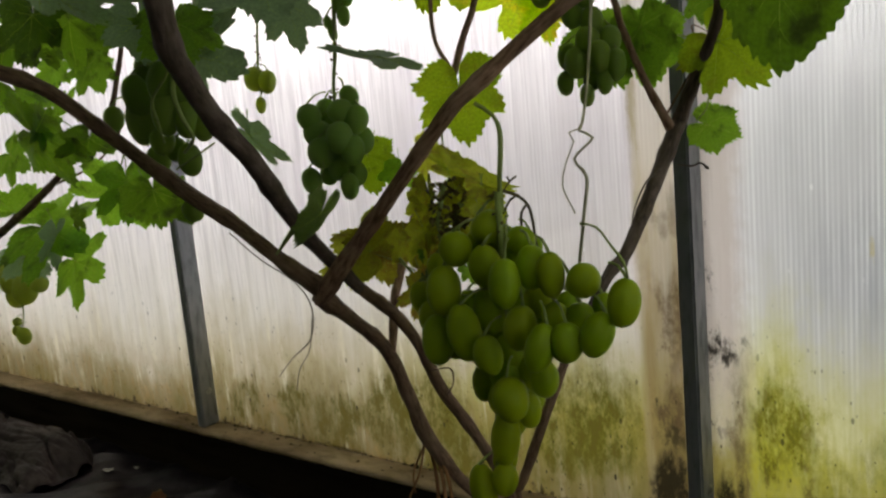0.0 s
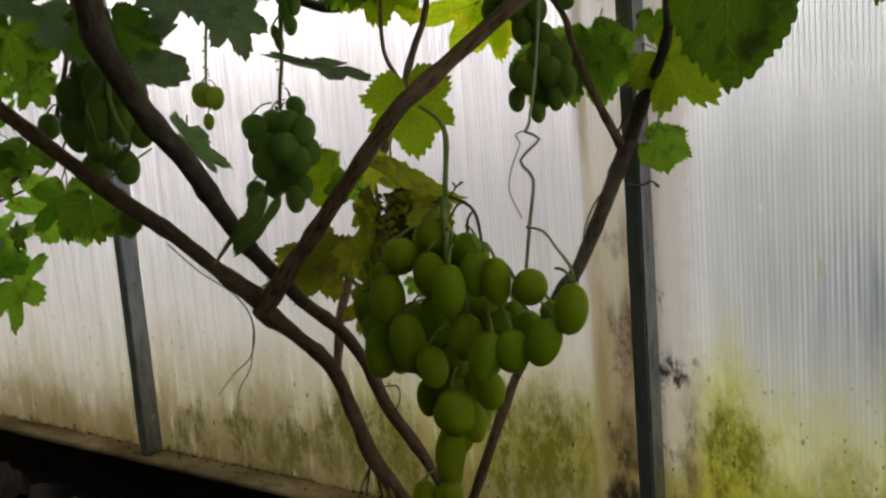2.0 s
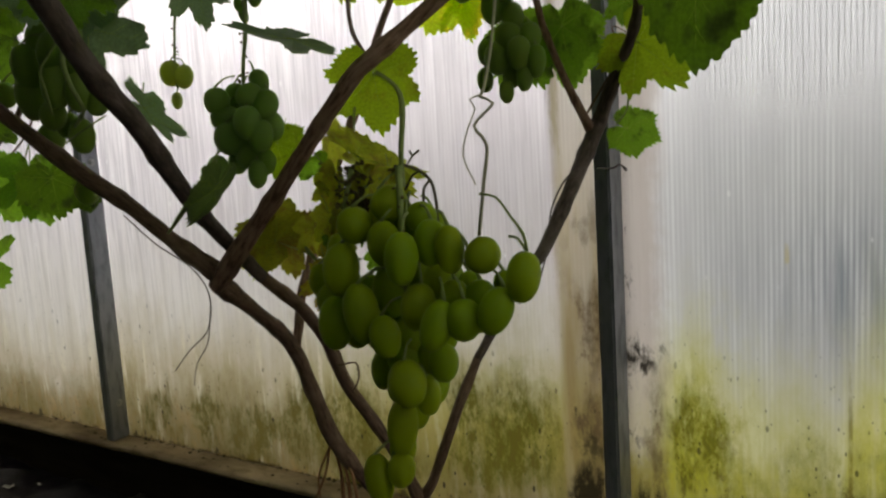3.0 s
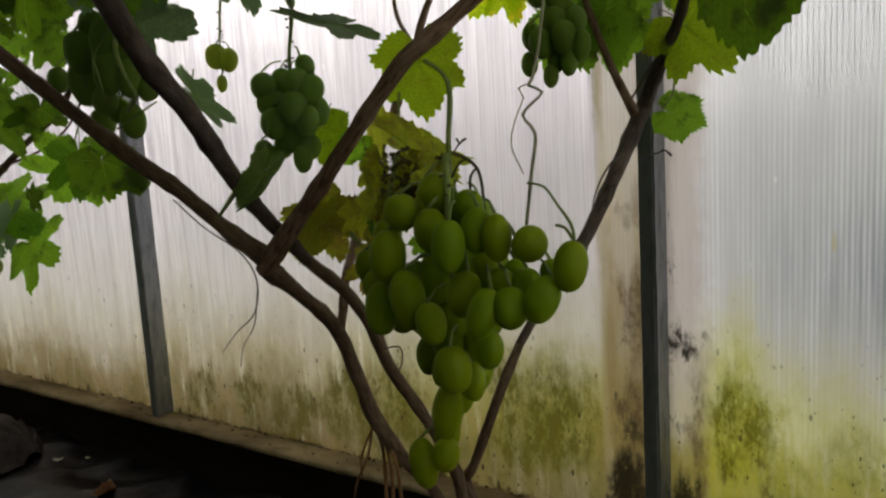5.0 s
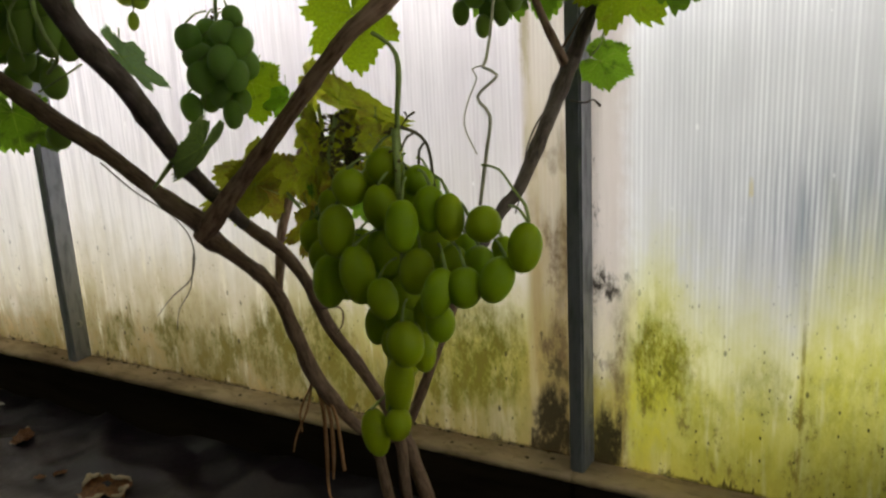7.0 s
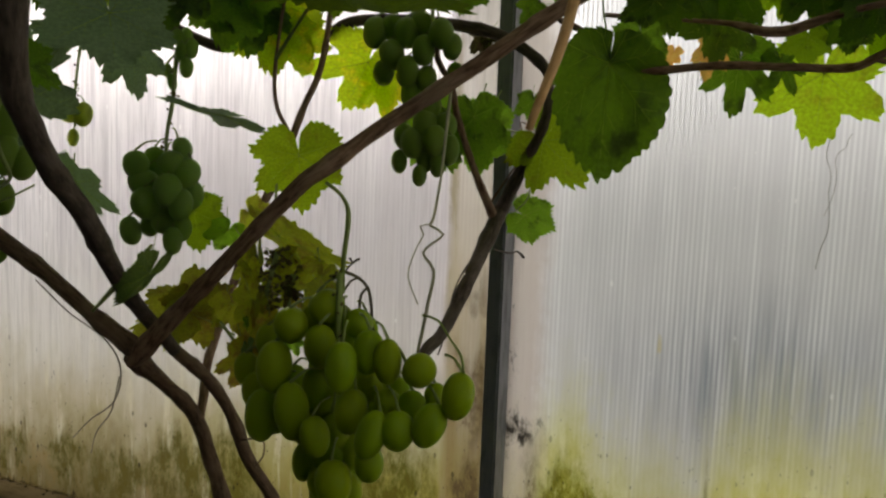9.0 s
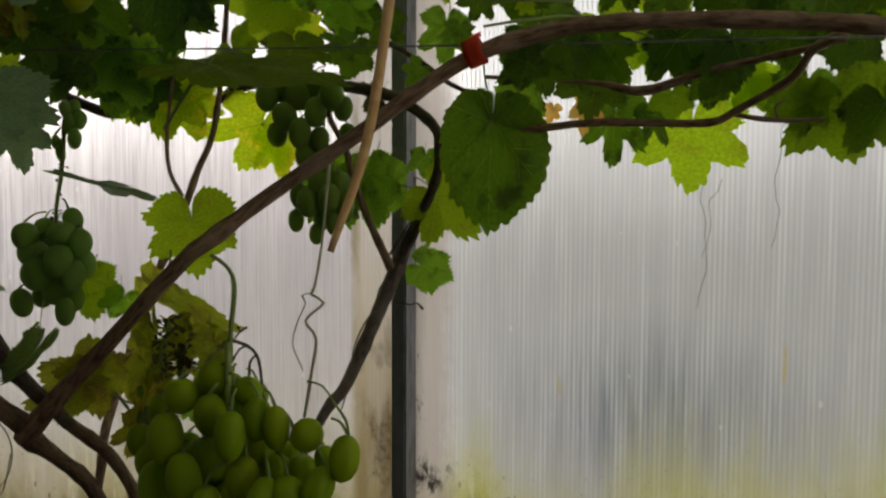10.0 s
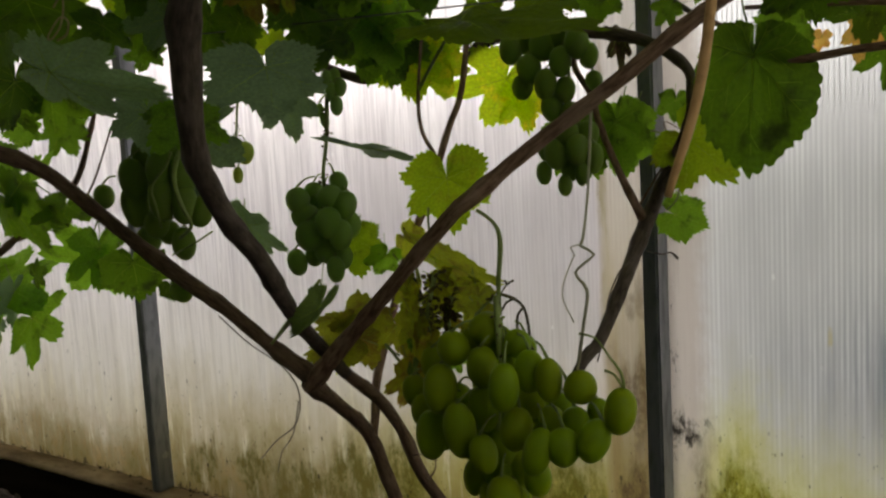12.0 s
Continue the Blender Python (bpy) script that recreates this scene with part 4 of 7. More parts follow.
cane("shoot", [(-0.098, -0.420, 0.467, 0.0042), (-0.106, -0.405, 0.484, 0.0039), (-0.121, -0.380, 0.510, 0.0043), (-0.142, -0.320, 0.565, 0.0042), (-0.141, -0.300, 0.608, 0.0039), (-0.117, -0.290, 0.668, 0.0042), (-0.107, -0.280, 0.703, 0.0038), (-0.097, -0.270, 0.742, 0.0034), (-0.084, -0.260, 0.784, 0.0031), (-0.078, -0.250, 0.864, 0.0027), (-0.071, -0.250, 0.948, 0.0027)], m_bark_red)
cane("shoot", [(-0.108, -0.280, 0.717, 0.0023), (-0.123, -0.280, 0.744, 0.0022), (-0.124, -0.280, 0.783, 0.0018), (-0.115, -0.280, 0.845, 0.0016)], m_bark_red)
cane("shoot", [(-1.538, -0.100, 0.462, 0.0092), (-1.290, -0.100, 0.561, 0.0077), (-1.144, -0.100, 0.630, 0.0058), (-1.004, -0.100, 0.695, 0.0051), (-0.940, -0.100, 0.783, 0.0043), (-0.903, -0.100, 0.863, 0.0038), (-0.869, -0.100, 0.948, 0.0038)], m_bark)
cane("shoot", [(-1.216, -0.100, 0.593, 0.0026), (-1.068, -0.100, 0.627, 0.0021), (-0.932, -0.120, 0.683, 0.0019), (-0.816, -0.140, 0.799, 0.0014)], m_bark)
cane("shoot", [(0.488, -0.280, 0.843, 0.0044), (0.468, -0.250, 0.837, 0.0040), (0.453, -0.220, 0.818, 0.0036), (0.409, -0.200, 0.794, 0.0034), (0.387, -0.195, 0.785, 0.0034), (0.336, -0.195, 0.786, 0.0035), (0.285, -0.200, 0.787, 0.0036), (0.231, -0.200, 0.783, 0.0036), (0.207, -0.200, 0.786, 0.0022), (0.176, -0.200, 0.804, 0.0020), (0.159, -0.200, 0.821, 0.0017), (0.132, -0.200, 0.834, 0.0013)], m_bark_red)
cane("shoot", [(0.477, -0.250, 0.840, 0.0034), (0.444, -0.230, 0.837, 0.0032), (0.385, -0.210, 0.829, 0.0030), (0.331, -0.200, 0.815, 0.0049), (0.289, -0.200, 0.823, 0.0025), (0.236, -0.200, 0.828, 0.0022), (0.181, -0.200, 0.833, 0.0022)], m_bark_red)
cane("shoot", [(0.402, -0.190, 0.793, 0.0020), (0.442, -0.170, 0.788, 0.0024), (0.485, -0.160, 0.788, 0.0018)], m_bark)
cane("shoot", [(0.447, -0.170, 0.787, 0.0012), (0.443, -0.165, 0.800, 0.0010), (0.454, -0.160, 0.808, 0.0008)], m_bark)
cane("shoot", [(0.243, -0.420, 0.838, 0.0011), (0.270, -0.380, 0.849, 0.0013), (0.300, -0.350, 0.854, 0.0012), (0.352, -0.340, 0.838, 0.0011)], m_green)
cane("shoot", [(0.085, -0.620, 0.851, 0.0015), (0.139, -0.600, 0.845, 0.0016), (0.198, -0.580, 0.837, 0.0016), (0.265, -0.550, 0.830, 0.0015), (0.320, -0.500, 0.834, 0.0013)], m_green)
cane("shoot", [(0.044, -0.180, 0.859, 0.0014), (-0.010, -0.200, 0.910, 0.0024), (-0.046, -0.200, 0.922, 0.0024), (-0.105, -0.200, 0.920, 0.0019)], m_bark)
cane("shoot", [(-0.011, -0.200, 0.860, 0.0024), (-0.027, -0.200, 0.888, 0.0028), (-0.040, -0.200, 0.909, 0.0024)], m_bark)
cane("shoot", [(0.003, -0.200, 0.914, 0.0024), (0.044, -0.180, 0.891, 0.0024), (0.092, -0.140, 0.859, 0.0029), (0.129, -0.140, 0.833, 0.0024), (0.168, -0.150, 0.821, 0.0021)], m_bark_dark)
cane("peduncle", [(0.095, -0.535, 0.681, 0.0014), (0.103, -0.530, 0.674, 0.0013), (0.109, -0.530, 0.662, 0.0016), (0.108, -0.533, 0.632, 0.0017), (0.108, -0.533, 0.612, 0.0014)], m_green)
cane("tendril", [(0.163, -0.500, 0.745, 0.0013), (0.172, -0.530, 0.691, 0.0009), (0.177, -0.550, 0.665, 0.0009), (0.178, -0.556, 0.661, 0.0008), (0.188, -0.560, 0.657, 0.0008), (0.176, -0.560, 0.646, 0.0008), (0.183, -0.560, 0.636, 0.0009), (0.180, -0.560, 0.616, 0.0010), (0.173, -0.556, 0.587, 0.0010)], m_tendril, rough=0)
cane("tendril", [(0.178, -0.556, 0.662, 0.0004), (0.171, -0.555, 0.660, 0.0004), (0.171, -0.550, 0.655, 0.0004), (0.166, -0.550, 0.645, 0.0003), (0.162, -0.550, 0.630, 0.0003), (0.169, -0.550, 0.614, 0.0003)], m_tendril, rough=0)
cane("tendril", [(0.177, -0.560, 0.610, 0.0008), (0.187, -0.560, 0.608, 0.0007), (0.195, -0.560, 0.598, 0.0007), (0.202, -0.560, 0.589, 0.0010), (0.204, -0.560, 0.580, 0.0007)], m_green, rough=0)
cane("tendril", [(0.046, -0.140, 0.596, 0.0012), (0.038, -0.160, 0.585, 0.0011), (0.032, -0.180, 0.558, 0.0009), (0.026, -0.180, 0.520, 0.0009), (0.017, -0.180, 0.490, 0.0009)], m_bark_dark, rough=0)
cane("tendril", [(0.015, -0.020, 0.588, 0.0010), (0.048, -0.060, 0.590, 0.0010), (0.065, -0.080, 0.595, 0.0010), (0.076, -0.090, 0.590, 0.0017)], m_bark_dark, rough=0)
cane("tendril", [(0.039, -0.100, 0.651, 0.0014), (0.054, -0.090, 0.679, 0.0012), (0.069, -0.080, 0.709, 0.0012), (0.058, -0.070, 0.739, 0.0007), (0.079, -0.070, 0.728, 0.0007)], m_bark, rough=0)
cane("tendril", [(0.043, -0.030, 0.637, 0.0010), (0.063, -0.050, 0.652, 0.0010), (0.078, -0.080, 0.676, 0.0009)], m_green, rough=0)
cane("aerial_root", [(-0.176, -0.520, 0.592, 0.0006), (-0.153, -0.510, 0.568, 0.0006), (-0.120, -0.505, 0.549, 0.0006), (-0.109, -0.500, 0.527, 0.0006), (-0.120, -0.495, 0.498, 0.0006), (-0.151, -0.490, 0.476, 0.0005), (-0.171, -0.490, 0.457, 0.0004)], m_rootlet, rough=0)
cane("aerial_root", [(-0.120, -0.490, 0.516, 0.0005), (-0.139, -0.480, 0.482, 0.0005), (-0.155, -0.480, 0.462, 0.0004), (-0.161, -0.480, 0.443, 0.0004)], m_rootlet, rough=0)
cane("aerial_root", [(-0.100, -0.385, 0.367, 0.0014), (-0.109, -0.384, 0.337, 0.0012), (-0.125, -0.384, 0.307, 0.0011), (-0.131, -0.384, 0.288, 0.0006)], m_root, rough=0)
cane("aerial_root", [(-0.096, -0.385, 0.367, 0.0018), (-0.090, -0.384, 0.341, 0.0018), (-0.090, -0.384, 0.301, 0.0019), (-0.093, -0.383, 0.261, 0.0015), (-0.091, -0.383, 0.242, 0.0009)], m_root, rough=0)
cane("aerial_root", [(-0.093, -0.385, 0.367, 0.0018), (-0.083, -0.384, 0.340, 0.0018), (-0.082, -0.384, 0.303, 0.0019), (-0.086, -0.383, 0.269, 0.0013)], m_root, rough=0)
cane("aerial_root", [(-0.091, -0.385, 0.369, 0.0016), (-0.077, -0.384, 0.341, 0.0016), (-0.073, -0.384, 0.311, 0.0016), (-0.072, -0.383, 0.281, 0.0017)], m_root, rough=0)
cane("aerial_root", [(-0.098, -0.385, 0.368, 0.0014), (-0.117, -0.384, 0.335, 0.0010), (-0.118, -0.384, 0.312, 0.0008)], m_root, rough=0)
cane("tendril", [(-0.062, -0.410, 0.451, 0.0008), (-0.033, -0.420, 0.459, 0.0007), (-0.031, -0.420, 0.447, 0.0007), (-0.046, -0.410, 0.431, 0.0008)], m_bark, rough=0)
cane("rachis", [(-0.157, -0.570, 0.732, 0.0010), (-0.161, -0.572, 0.722, 0.0011), (-0.178, -0.575, 0.705, 0.0012), (-0.175, -0.575, 0.691, 0.0010), (-0.174, -0.572, 0.672, 0.0008)], m_green, rough=0)
cane("rachis", [(-0.129, -0.560, 0.669, 0.0008), (-0.141, -0.570, 0.660, 0.0008), (-0.166, -0.570, 0.651, 0.0008)], m_green, rough=0)
cane("dry_rachis", [(0.104, -0.530, 0.626, 0.0012), (0.111, -0.520, 0.621, 0.0012), (0.116, -0.515, 0.614, 0.0011), (0.119, -0.515, 0.602, 0.0011), (0.123, -0.520, 0.589, 0.0011), (0.134, -0.530, 0.584, 0.0009)], m_rachis, rough=0)
cane("dry_rachis", [(0.100, -0.520, 0.609, 0.0008), (0.106, -0.520, 0.618, 0.0008), (0.113, -0.520, 0.621, 0.0008)], m_rachis, rough=0)
cane("dry_rachis", [(0.113, -0.520, 0.597, 0.0011), (0.114, -0.520, 0.610, 0.0009), (0.118, -0.518, 0.615, 0.0008)], m_rachis, rough=0)
cane("dry_rachis", [(0.102, -0.520, 0.624, 0.0005), (0.107, -0.520, 0.630, 0.0007), (0.112, -0.520, 0.633, 0.0008)], m_rachis, rough=0)
cane("dry_rachis", [(0.107, -0.520, 0.630, 0.0005), (0.105, -0.520, 0.633, 0.0008)], m_rachis, rough=0)
cane("dry_rachis", [(-0.026, -0.420, 0.581, 0.0016), (-0.060, -0.400, 0.616, 0.0011), (-0.073, -0.400, 0.622, 0.0009)], m_rachis, rough=0)
cane("tendril", [(-0.080, -0.420, 0.557, 0.0014), (-0.043, -0.440, 0.541, 0.0014), (-0.013, -0.460, 0.534, 0.0017)], m_green, rough=0)
# fine strands that stand for faint grey lines on the sheet
cane("aerial_root", [(0.3736, -0.020, 0.7922, 0.00022), (0.3766, -0.020, 0.7799, 0.00022), (0.3773, -0.020, 0.7678, 0.00022), (0.3800, -0.020, 0.7555, 0.00022), (0.3789, -0.020, 0.7414, 0.00022), (0.3752, -0.020, 0.7272, 0.00022), (0.3738, -0.020, 0.7130, 0.00022), (0.3796, -0.020, 0.6946, 0.00022), (0.3788, -0.020, 0.6763, 0.00022), (0.3807, -0.020, 0.6579, 0.00022), (0.3811, -0.020, 0.6374, 0.00022), (0.3756, -0.020, 0.6168, 0.00022), (0.3726, -0.020, 0.5961, 0.00022)], m_pale_root, rough=0)
cane("aerial_root", [(0.3960, -0.020, 0.7369, 0.00020), (0.3926, -0.020, 0.7303, 0.00020), (0.3917, -0.020, 0.7237, 0.00020), (0.3848, -0.020, 0.7168, 0.00020), (0.3825, -0.020, 0.7098, 0.00020), (0.3847, -0.020, 0.6961, 0.00020), (0.3843, -0.020, 0.6824, 0.00020), (0.3813, -0.020, 0.6671, 0.00020), (0.3761, -0.020, 0.6517, 0.00020)], m_pale_root, rough=0)
cane("aerial_root", [(0.4572, -0.020, 0.7973, 0.00022), (0.4539, -0.020, 0.7848, 0.00022), (0.4555, -0.020, 0.7719, 0.00022), (0.4538, -0.020, 0.7592, 0.00022), (0.4513, -0.020, 0.7475, 0.00022), (0.4489, -0.020, 0.7357, 0.00022), (0.4507, -0.020, 0.7238, 0.00022), (0.4506, -0.020, 0.7169, 0.00022), (0.4531, -0.020, 0.7099, 0.00022), (0.4552, -0.020, 0.7030, 0.00022), (0.4524, -0.020, 0.6901, 0.00022), (0.4511, -0.020, 0.6772, 0.00022), (0.4473, -0.020, 0.6643, 0.00022)], m_pale_root, rough=0)

cane("petiole", [(-0.026, -0.556, 0.634, 0.0012), (-0.040, -0.558, 0.618, 0.0018), (-0.056, -0.560, 0.602, 0.0020), (-0.073, -0.562, 0.585, 0.0010)], m_green, rough=0.3)

leaf((-0.062, -0.330, 0.695), (-0.056, -0.330, 0.643), 5, "bright", 1.08, 0.2, 0.12, full=True)
leaf((-0.088, -0.402, 0.726), (-0.150, -0.402, 0.732), 79, "glaucous", 1.0, 0.6, 0.12, stalk=False)
leaf((-0.107, -0.544, 0.672), (-0.074, -0.540, 0.648), 68, "glaucous", 0.9, 0.6, 0.12)
leaf((-0.011, -0.030, 0.841), (0.002, -0.030, 0.803), 50, "dry", 0.8, 0.7, 0.3)
leaf((0.002, -0.038, 0.837), (-0.011, -0.030, 0.812), 40, "dry", 0.8, 0.7, 0.3)
leaf((0.020, -0.430, 0.609), (0.005, -0.430, 0.593), 25, "olive", 1.0, 0.6, 0.12)
leaf((-0.042, -0.430, 0.605), (-0.046, -0.430, 0.582), 35, "olive", 0.8, 0.6, 0.12)
leaf((0.076, -0.502, 0.604), (0.079, -0.510, 0.582), 25, "olive", 0.9, 0.4, 0.12)
leaf((-0.111, -0.420, 0.559), (-0.164, -0.420, 0.577), 22, "olive", 1.05, 0.3, 0.12)
leaf((-0.117, -0.400, 0.563), (-0.108, -0.400, 0.523), 15, "yellowing", 1.1, 0.4, 0.12)
leaf((-0.065, -0.420, 0.570), (-0.059, -0.420, 0.542), 25, "olive", 1.0, 0.4, 0.12)
leaf((-0.025, -0.560, 0.615), (-0.056, -0.560, 0.580), 35, "leek", 0.4, 0.0, 0.3)
leaf((-0.152, -0.365, 0.640), (-0.144, -0.365, 0.603), 12, "big", 1.15, 0.3, 0.12)
leaf((-0.117, -0.360, 0.624), (-0.132, -0.360, 0.602), 20, "mid", 1.0, 0.3, 0.12)
leaf((-0.013, -0.430, 0.601), (-0.025, -0.430, 0.576), 40, "olive", 0.7, 0.5, 0.3)
leaf((-0.031, -0.440, 0.581), (-0.026, -0.440, 0.550), 35, "olive", 0.8, 0.5, 0.3)
leaf((-0.024, -0.440, 0.564), (-0.038, -0.440, 0.527), 30, "yellowing", 0.7, 0.5, 0.3)
leaf((0.053, -0.470, 0.610), (0.043, -0.470, 0.585), 25, "olive", 0.9, 0.4, 0.3)
leaf((-0.047, -0.380, 0.626), (0.039, -0.420, 0.609), 66, "olive", 0.55, 0.3, 0.12)
leaf((-0.020, -0.404, 0.607), (-0.002, -0.420, 0.579), 45, "olive", 0.7, 0.6, 0.3)
leaf((0.012, -0.422, 0.605), (0.022, -0.430, 0.579), 40, "olive", 0.7, 0.6, 0.3)
leaf((-0.026, -0.422, 0.591), (-0.029, -0.430, 0.563), 50, "olive", 0.6, 0.6, 0.3)
leaf((-0.025, -0.452, 0.541), (-0.015, -0.460, 0.518), 55, "pale", 0.5, 0.4, 0.3)
leaf((-0.053, -0.402, 0.604), (-0.049, -0.410, 0.557), 50, "olive", 0.45, 0.7, 0.3)
leaf((-0.034, -0.394, 0.608), (-0.022, -0.410, 0.586), 40, "olive", 0.8, 0.6, 0.12)
leaf((-0.034, -0.442, 0.535), (-0.042, -0.450, 0.504), 30, "yellowing", 0.9, 0.4, 0.12)
leaf((-0.098, -0.352, 0.640), (-0.071, -0.360, 0.622), 35, "olive", 0.9, 0.3, 0.12)
leaf((0.051, -0.020, 0.632), (0.094, -0.020, 0.616), 10, "mid", 0.88, 0.0, 0.12)
leaf((0.189, -0.205, 0.789), (0.177, -0.185, 0.680), 8, "dark", 0.74, 0.0, 0.2, full="blunt")
leaf((0.095, -0.098, 0.719), (0.142, -0.090, 0.674), 10, "bright", 1.1, 0.4, 0.12)
leaf((0.006, -0.060, 0.739), (0.002, -0.060, 0.677), 15, "mid", 1.0, 0.3, 0.12)
leaf((-0.033, -0.100, 0.734), (-0.004, -0.100, 0.677), 15, "mid", 1.0, 0.3, 0.12)
leaf((0.075, -0.080, 0.762), (0.072, -0.080, 0.734), 20, "mid", 1.0, 0.3, 0.12)
leaf((-0.097, -0.145, 0.798), (-0.129, -0.145, 0.739), 8, "yellow", 1.15, 0.8, 0.12)
leaf((-0.085, -0.130, 0.781), (-0.078, -0.130, 0.729), 15, "yellow", 0.85, 0.5, 0.12)
leaf((-0.170, -0.240, 0.828), (-0.152, -0.240, 0.776), 15, "yellow", 1.0, 0.5, 0.12)
leaf((-0.176, -0.262, 0.832), (-0.194, -0.270, 0.796), 15, "mid", 1.0, 0.4, 0.12)
leaf((-0.089, -0.530, 0.791), (-0.081, -0.530, 0.747), 25, "glaucous", 1.7, 0.35, 0.12)
leaf((-0.205, -0.634, 0.794), (-0.076, -0.650, 0.765), 20, "glaucous", 0.3, 0.4, 0.12)
leaf((-0.874, -0.200, 0.839), (-0.873, -0.200, 0.779), 20, "dark", 1.0, 0.5, 0.12)
leaf((-0.967, -0.120, 0.795), (-0.962, -0.120, 0.749), 20, "mid", 1.1, 0.5, 0.12)
leaf((-1.107, -0.120, 0.806), (-1.122, -0.120, 0.766), 20, "mid", 1.1, 0.5, 0.12)
leaf((-0.146, -0.450, 0.777), (-0.138, -0.450, 0.736), 10, "glaucous", 0.85, 0.5, 0.12)
leaf((-0.222, -0.500, 0.743), (-0.149, -0.500, 0.725), 8, "glaucous", 1.0, 0.75, 0.12)
leaf((-0.220, -0.500, 0.765), (-0.192, -0.500, 0.741), 20, "glaucous", 1.0, 0.4, 0.12)
leaf((-0.142, -0.600, 0.761), (-0.141, -0.600, 0.730), 25, "glaucous", 1.3, 0.3, 0.12)
leaf((-0.743, -0.350, 0.819), (-0.776, -0.350, 0.775), 20, "dark", 1.2, 0.4, 0.12)
leaf((-0.818, -0.350, 0.820), (-0.847, -0.350, 0.774), 20, "dark", 1.2, 0.4, 0.12)
leaf((-0.864, -0.200, 0.788), (-0.835, -0.200, 0.746), 20, "mid", 1.0, 0.5, 0.12)
leaf((-0.962, -0.200, 0.795), (-0.963, -0.200, 0.759), 20, "mid", 1.1, 0.4, 0.12)
leaf((-0.648, -0.350, 0.828), (-0.654, -0.350, 0.765), 25, "dark", 1.0, 0.5, 0.12)
leaf((-0.631, -0.300, 0.824), (-0.645, -0.300, 0.791), 25, "dark", 1.2, 0.4, 0.12)
leaf((-0.683, -0.400, 0.691), (-0.566, -0.400, 0.656), 45, "dark", 0.7, 0.3, 0.12)
leaf((-0.810, -0.350, 0.752), (-0.774, -0.350, 0.709), 30, "mid", 1.2, 0.4, 0.12)
leaf((-0.715, -0.350, 0.711), (-0.773, -0.350, 0.704), 50, "mid", 1.2, 0.4, 0.12)
leaf((-0.595, -0.380, 0.680), (-0.616, -0.380, 0.642), 30, "dark", 1.3, 0.4, 0.12)
leaf((-0.678, -0.300, 0.604), (-0.732, -0.300, 0.548), 10, "mid", 1.15, 0.8, 0.12)
leaf((-0.653, -0.300, 0.616), (-0.660, -0.300, 0.548), 25, "mid", 0.9, 0.7, 0.12)
leaf((-0.420, -0.420, 0.618), (-0.415, -0.420, 0.577), 10, "dark", 1.3, 0.1, 0.12)
leaf((-1.345, -0.060, 0.503), (-1.201, -0.060, 0.464), 15, "mid", 1.1, 0.7, 0.12)
leaf((-1.261, -0.050, 0.434), (-1.158, -0.050, 0.404), 15, "mid", 1.1, 0.7, 0.12)
leaf((-1.412, -0.070, 0.448), (-1.335, -0.070, 0.400), 25, "glaucous", 1.1, 0.5, 0.12)
leaf((-1.413, -0.080, 0.540), (-1.324, -0.080, 0.587), 25, "mid", 1.2, 0.5, 0.12)
leaf((-1.296, -0.060, 0.489), (-1.311, -0.060, 0.413), 50, "glaucous", 0.9, 0.5, 0.12)
leaf((-1.329, -0.040, 0.394), (-1.290, -0.040, 0.360), 70, "glaucous", 0.9, 0.3, 0.12)
leaf((-1.216, -0.060, 0.524), (-1.180, -0.060, 0.538), 25, "dark", 1.1, 0.5, 0.12)
leaf((-1.154, -0.200, 0.661), (-1.099, -0.200, 0.635), 25, "mid", 1.1, 0.5, 0.12)
leaf((-0.323, -0.450, 0.601), (-0.319, -0.450, 0.586), 10, "dark", 1.2, 0.1, 0.12)
leaf((0.022, -0.464, 0.600), (0.014, -0.464, 0.587), 36, "dry", 1.0, 0.6, 0.3)
leaf((-0.023, -0.456, 0.567), (-0.021, -0.456, 0.558), 53, "mid", 0.67, 0.6, 0.3)
leaf((0.019, -0.454, 0.588), (0.025, -0.454, 0.581), 19, "yellowing", 0.81, 0.6, 0.3)
leaf((0.001, -0.428, 0.550), (0.008, -0.428, 0.537), 19, "mid", 0.93, 0.6, 0.3)
leaf((0.016, -0.439, 0.568), (0.025, -0.439, 0.562), 56, "olive", 0.74, 0.6, 0.3)
leaf((-0.012, -0.441, 0.562), (-0.006, -0.441, 0.552), 42, "olive", 0.69, 0.6, 0.3)
leaf((-0.029, -0.423, 0.564), (-0.023, -0.423, 0.554), 17, "mid", 0.85, 0.6, 0.3)
leaf((0.005, -0.445, 0.569), (0.003, -0.445, 0.558), 40, "mid", 0.62, 0.6, 0.3)
leaf((-0.002, -0.465, 0.577), (-0.011, -0.465, 0.568), 53, "yellowing", 0.97, 0.6, 0.3)
leaf((-0.005, -0.432, 0.579), (-0.016, -0.432, 0.569), 49, "olive", 0.88, 0.6, 0.3)
leaf((-0.052, -0.421, 0.545), (-0.054, -0.421, 0.528), 20, "olive", 0.7, 0.6, 0.3)
leaf((0.023, -0.445, 0.582), (0.028, -0.445, 0.572), 42, "olive", 0.79, 0.6, 0.3)
leaf((-0.002, -0.469, 0.586), (-0.009, -0.469, 0.572), 37, "olive", 0.61, 0.6, 0.3)
leaf((-0.041, -0.436, 0.607), (-0.032, -0.436, 0.598), 50, "olive", 0.64, 0.6, 0.3)
leaf((0.287, -0.068, 0.806), (0.280, -0.060, 0.742), 12, "dark", 0.85, 0.8, 0.12)
leaf((0.328, -0.080, 0.803), (0.344, -0.080, 0.769), 30, "dark", 0.8, 0.8, 0.12)
leaf((0.365, -0.038, 0.796), (0.361, -0.030, 0.721), 5, "bright", 1.12, 0.4, 0.12)
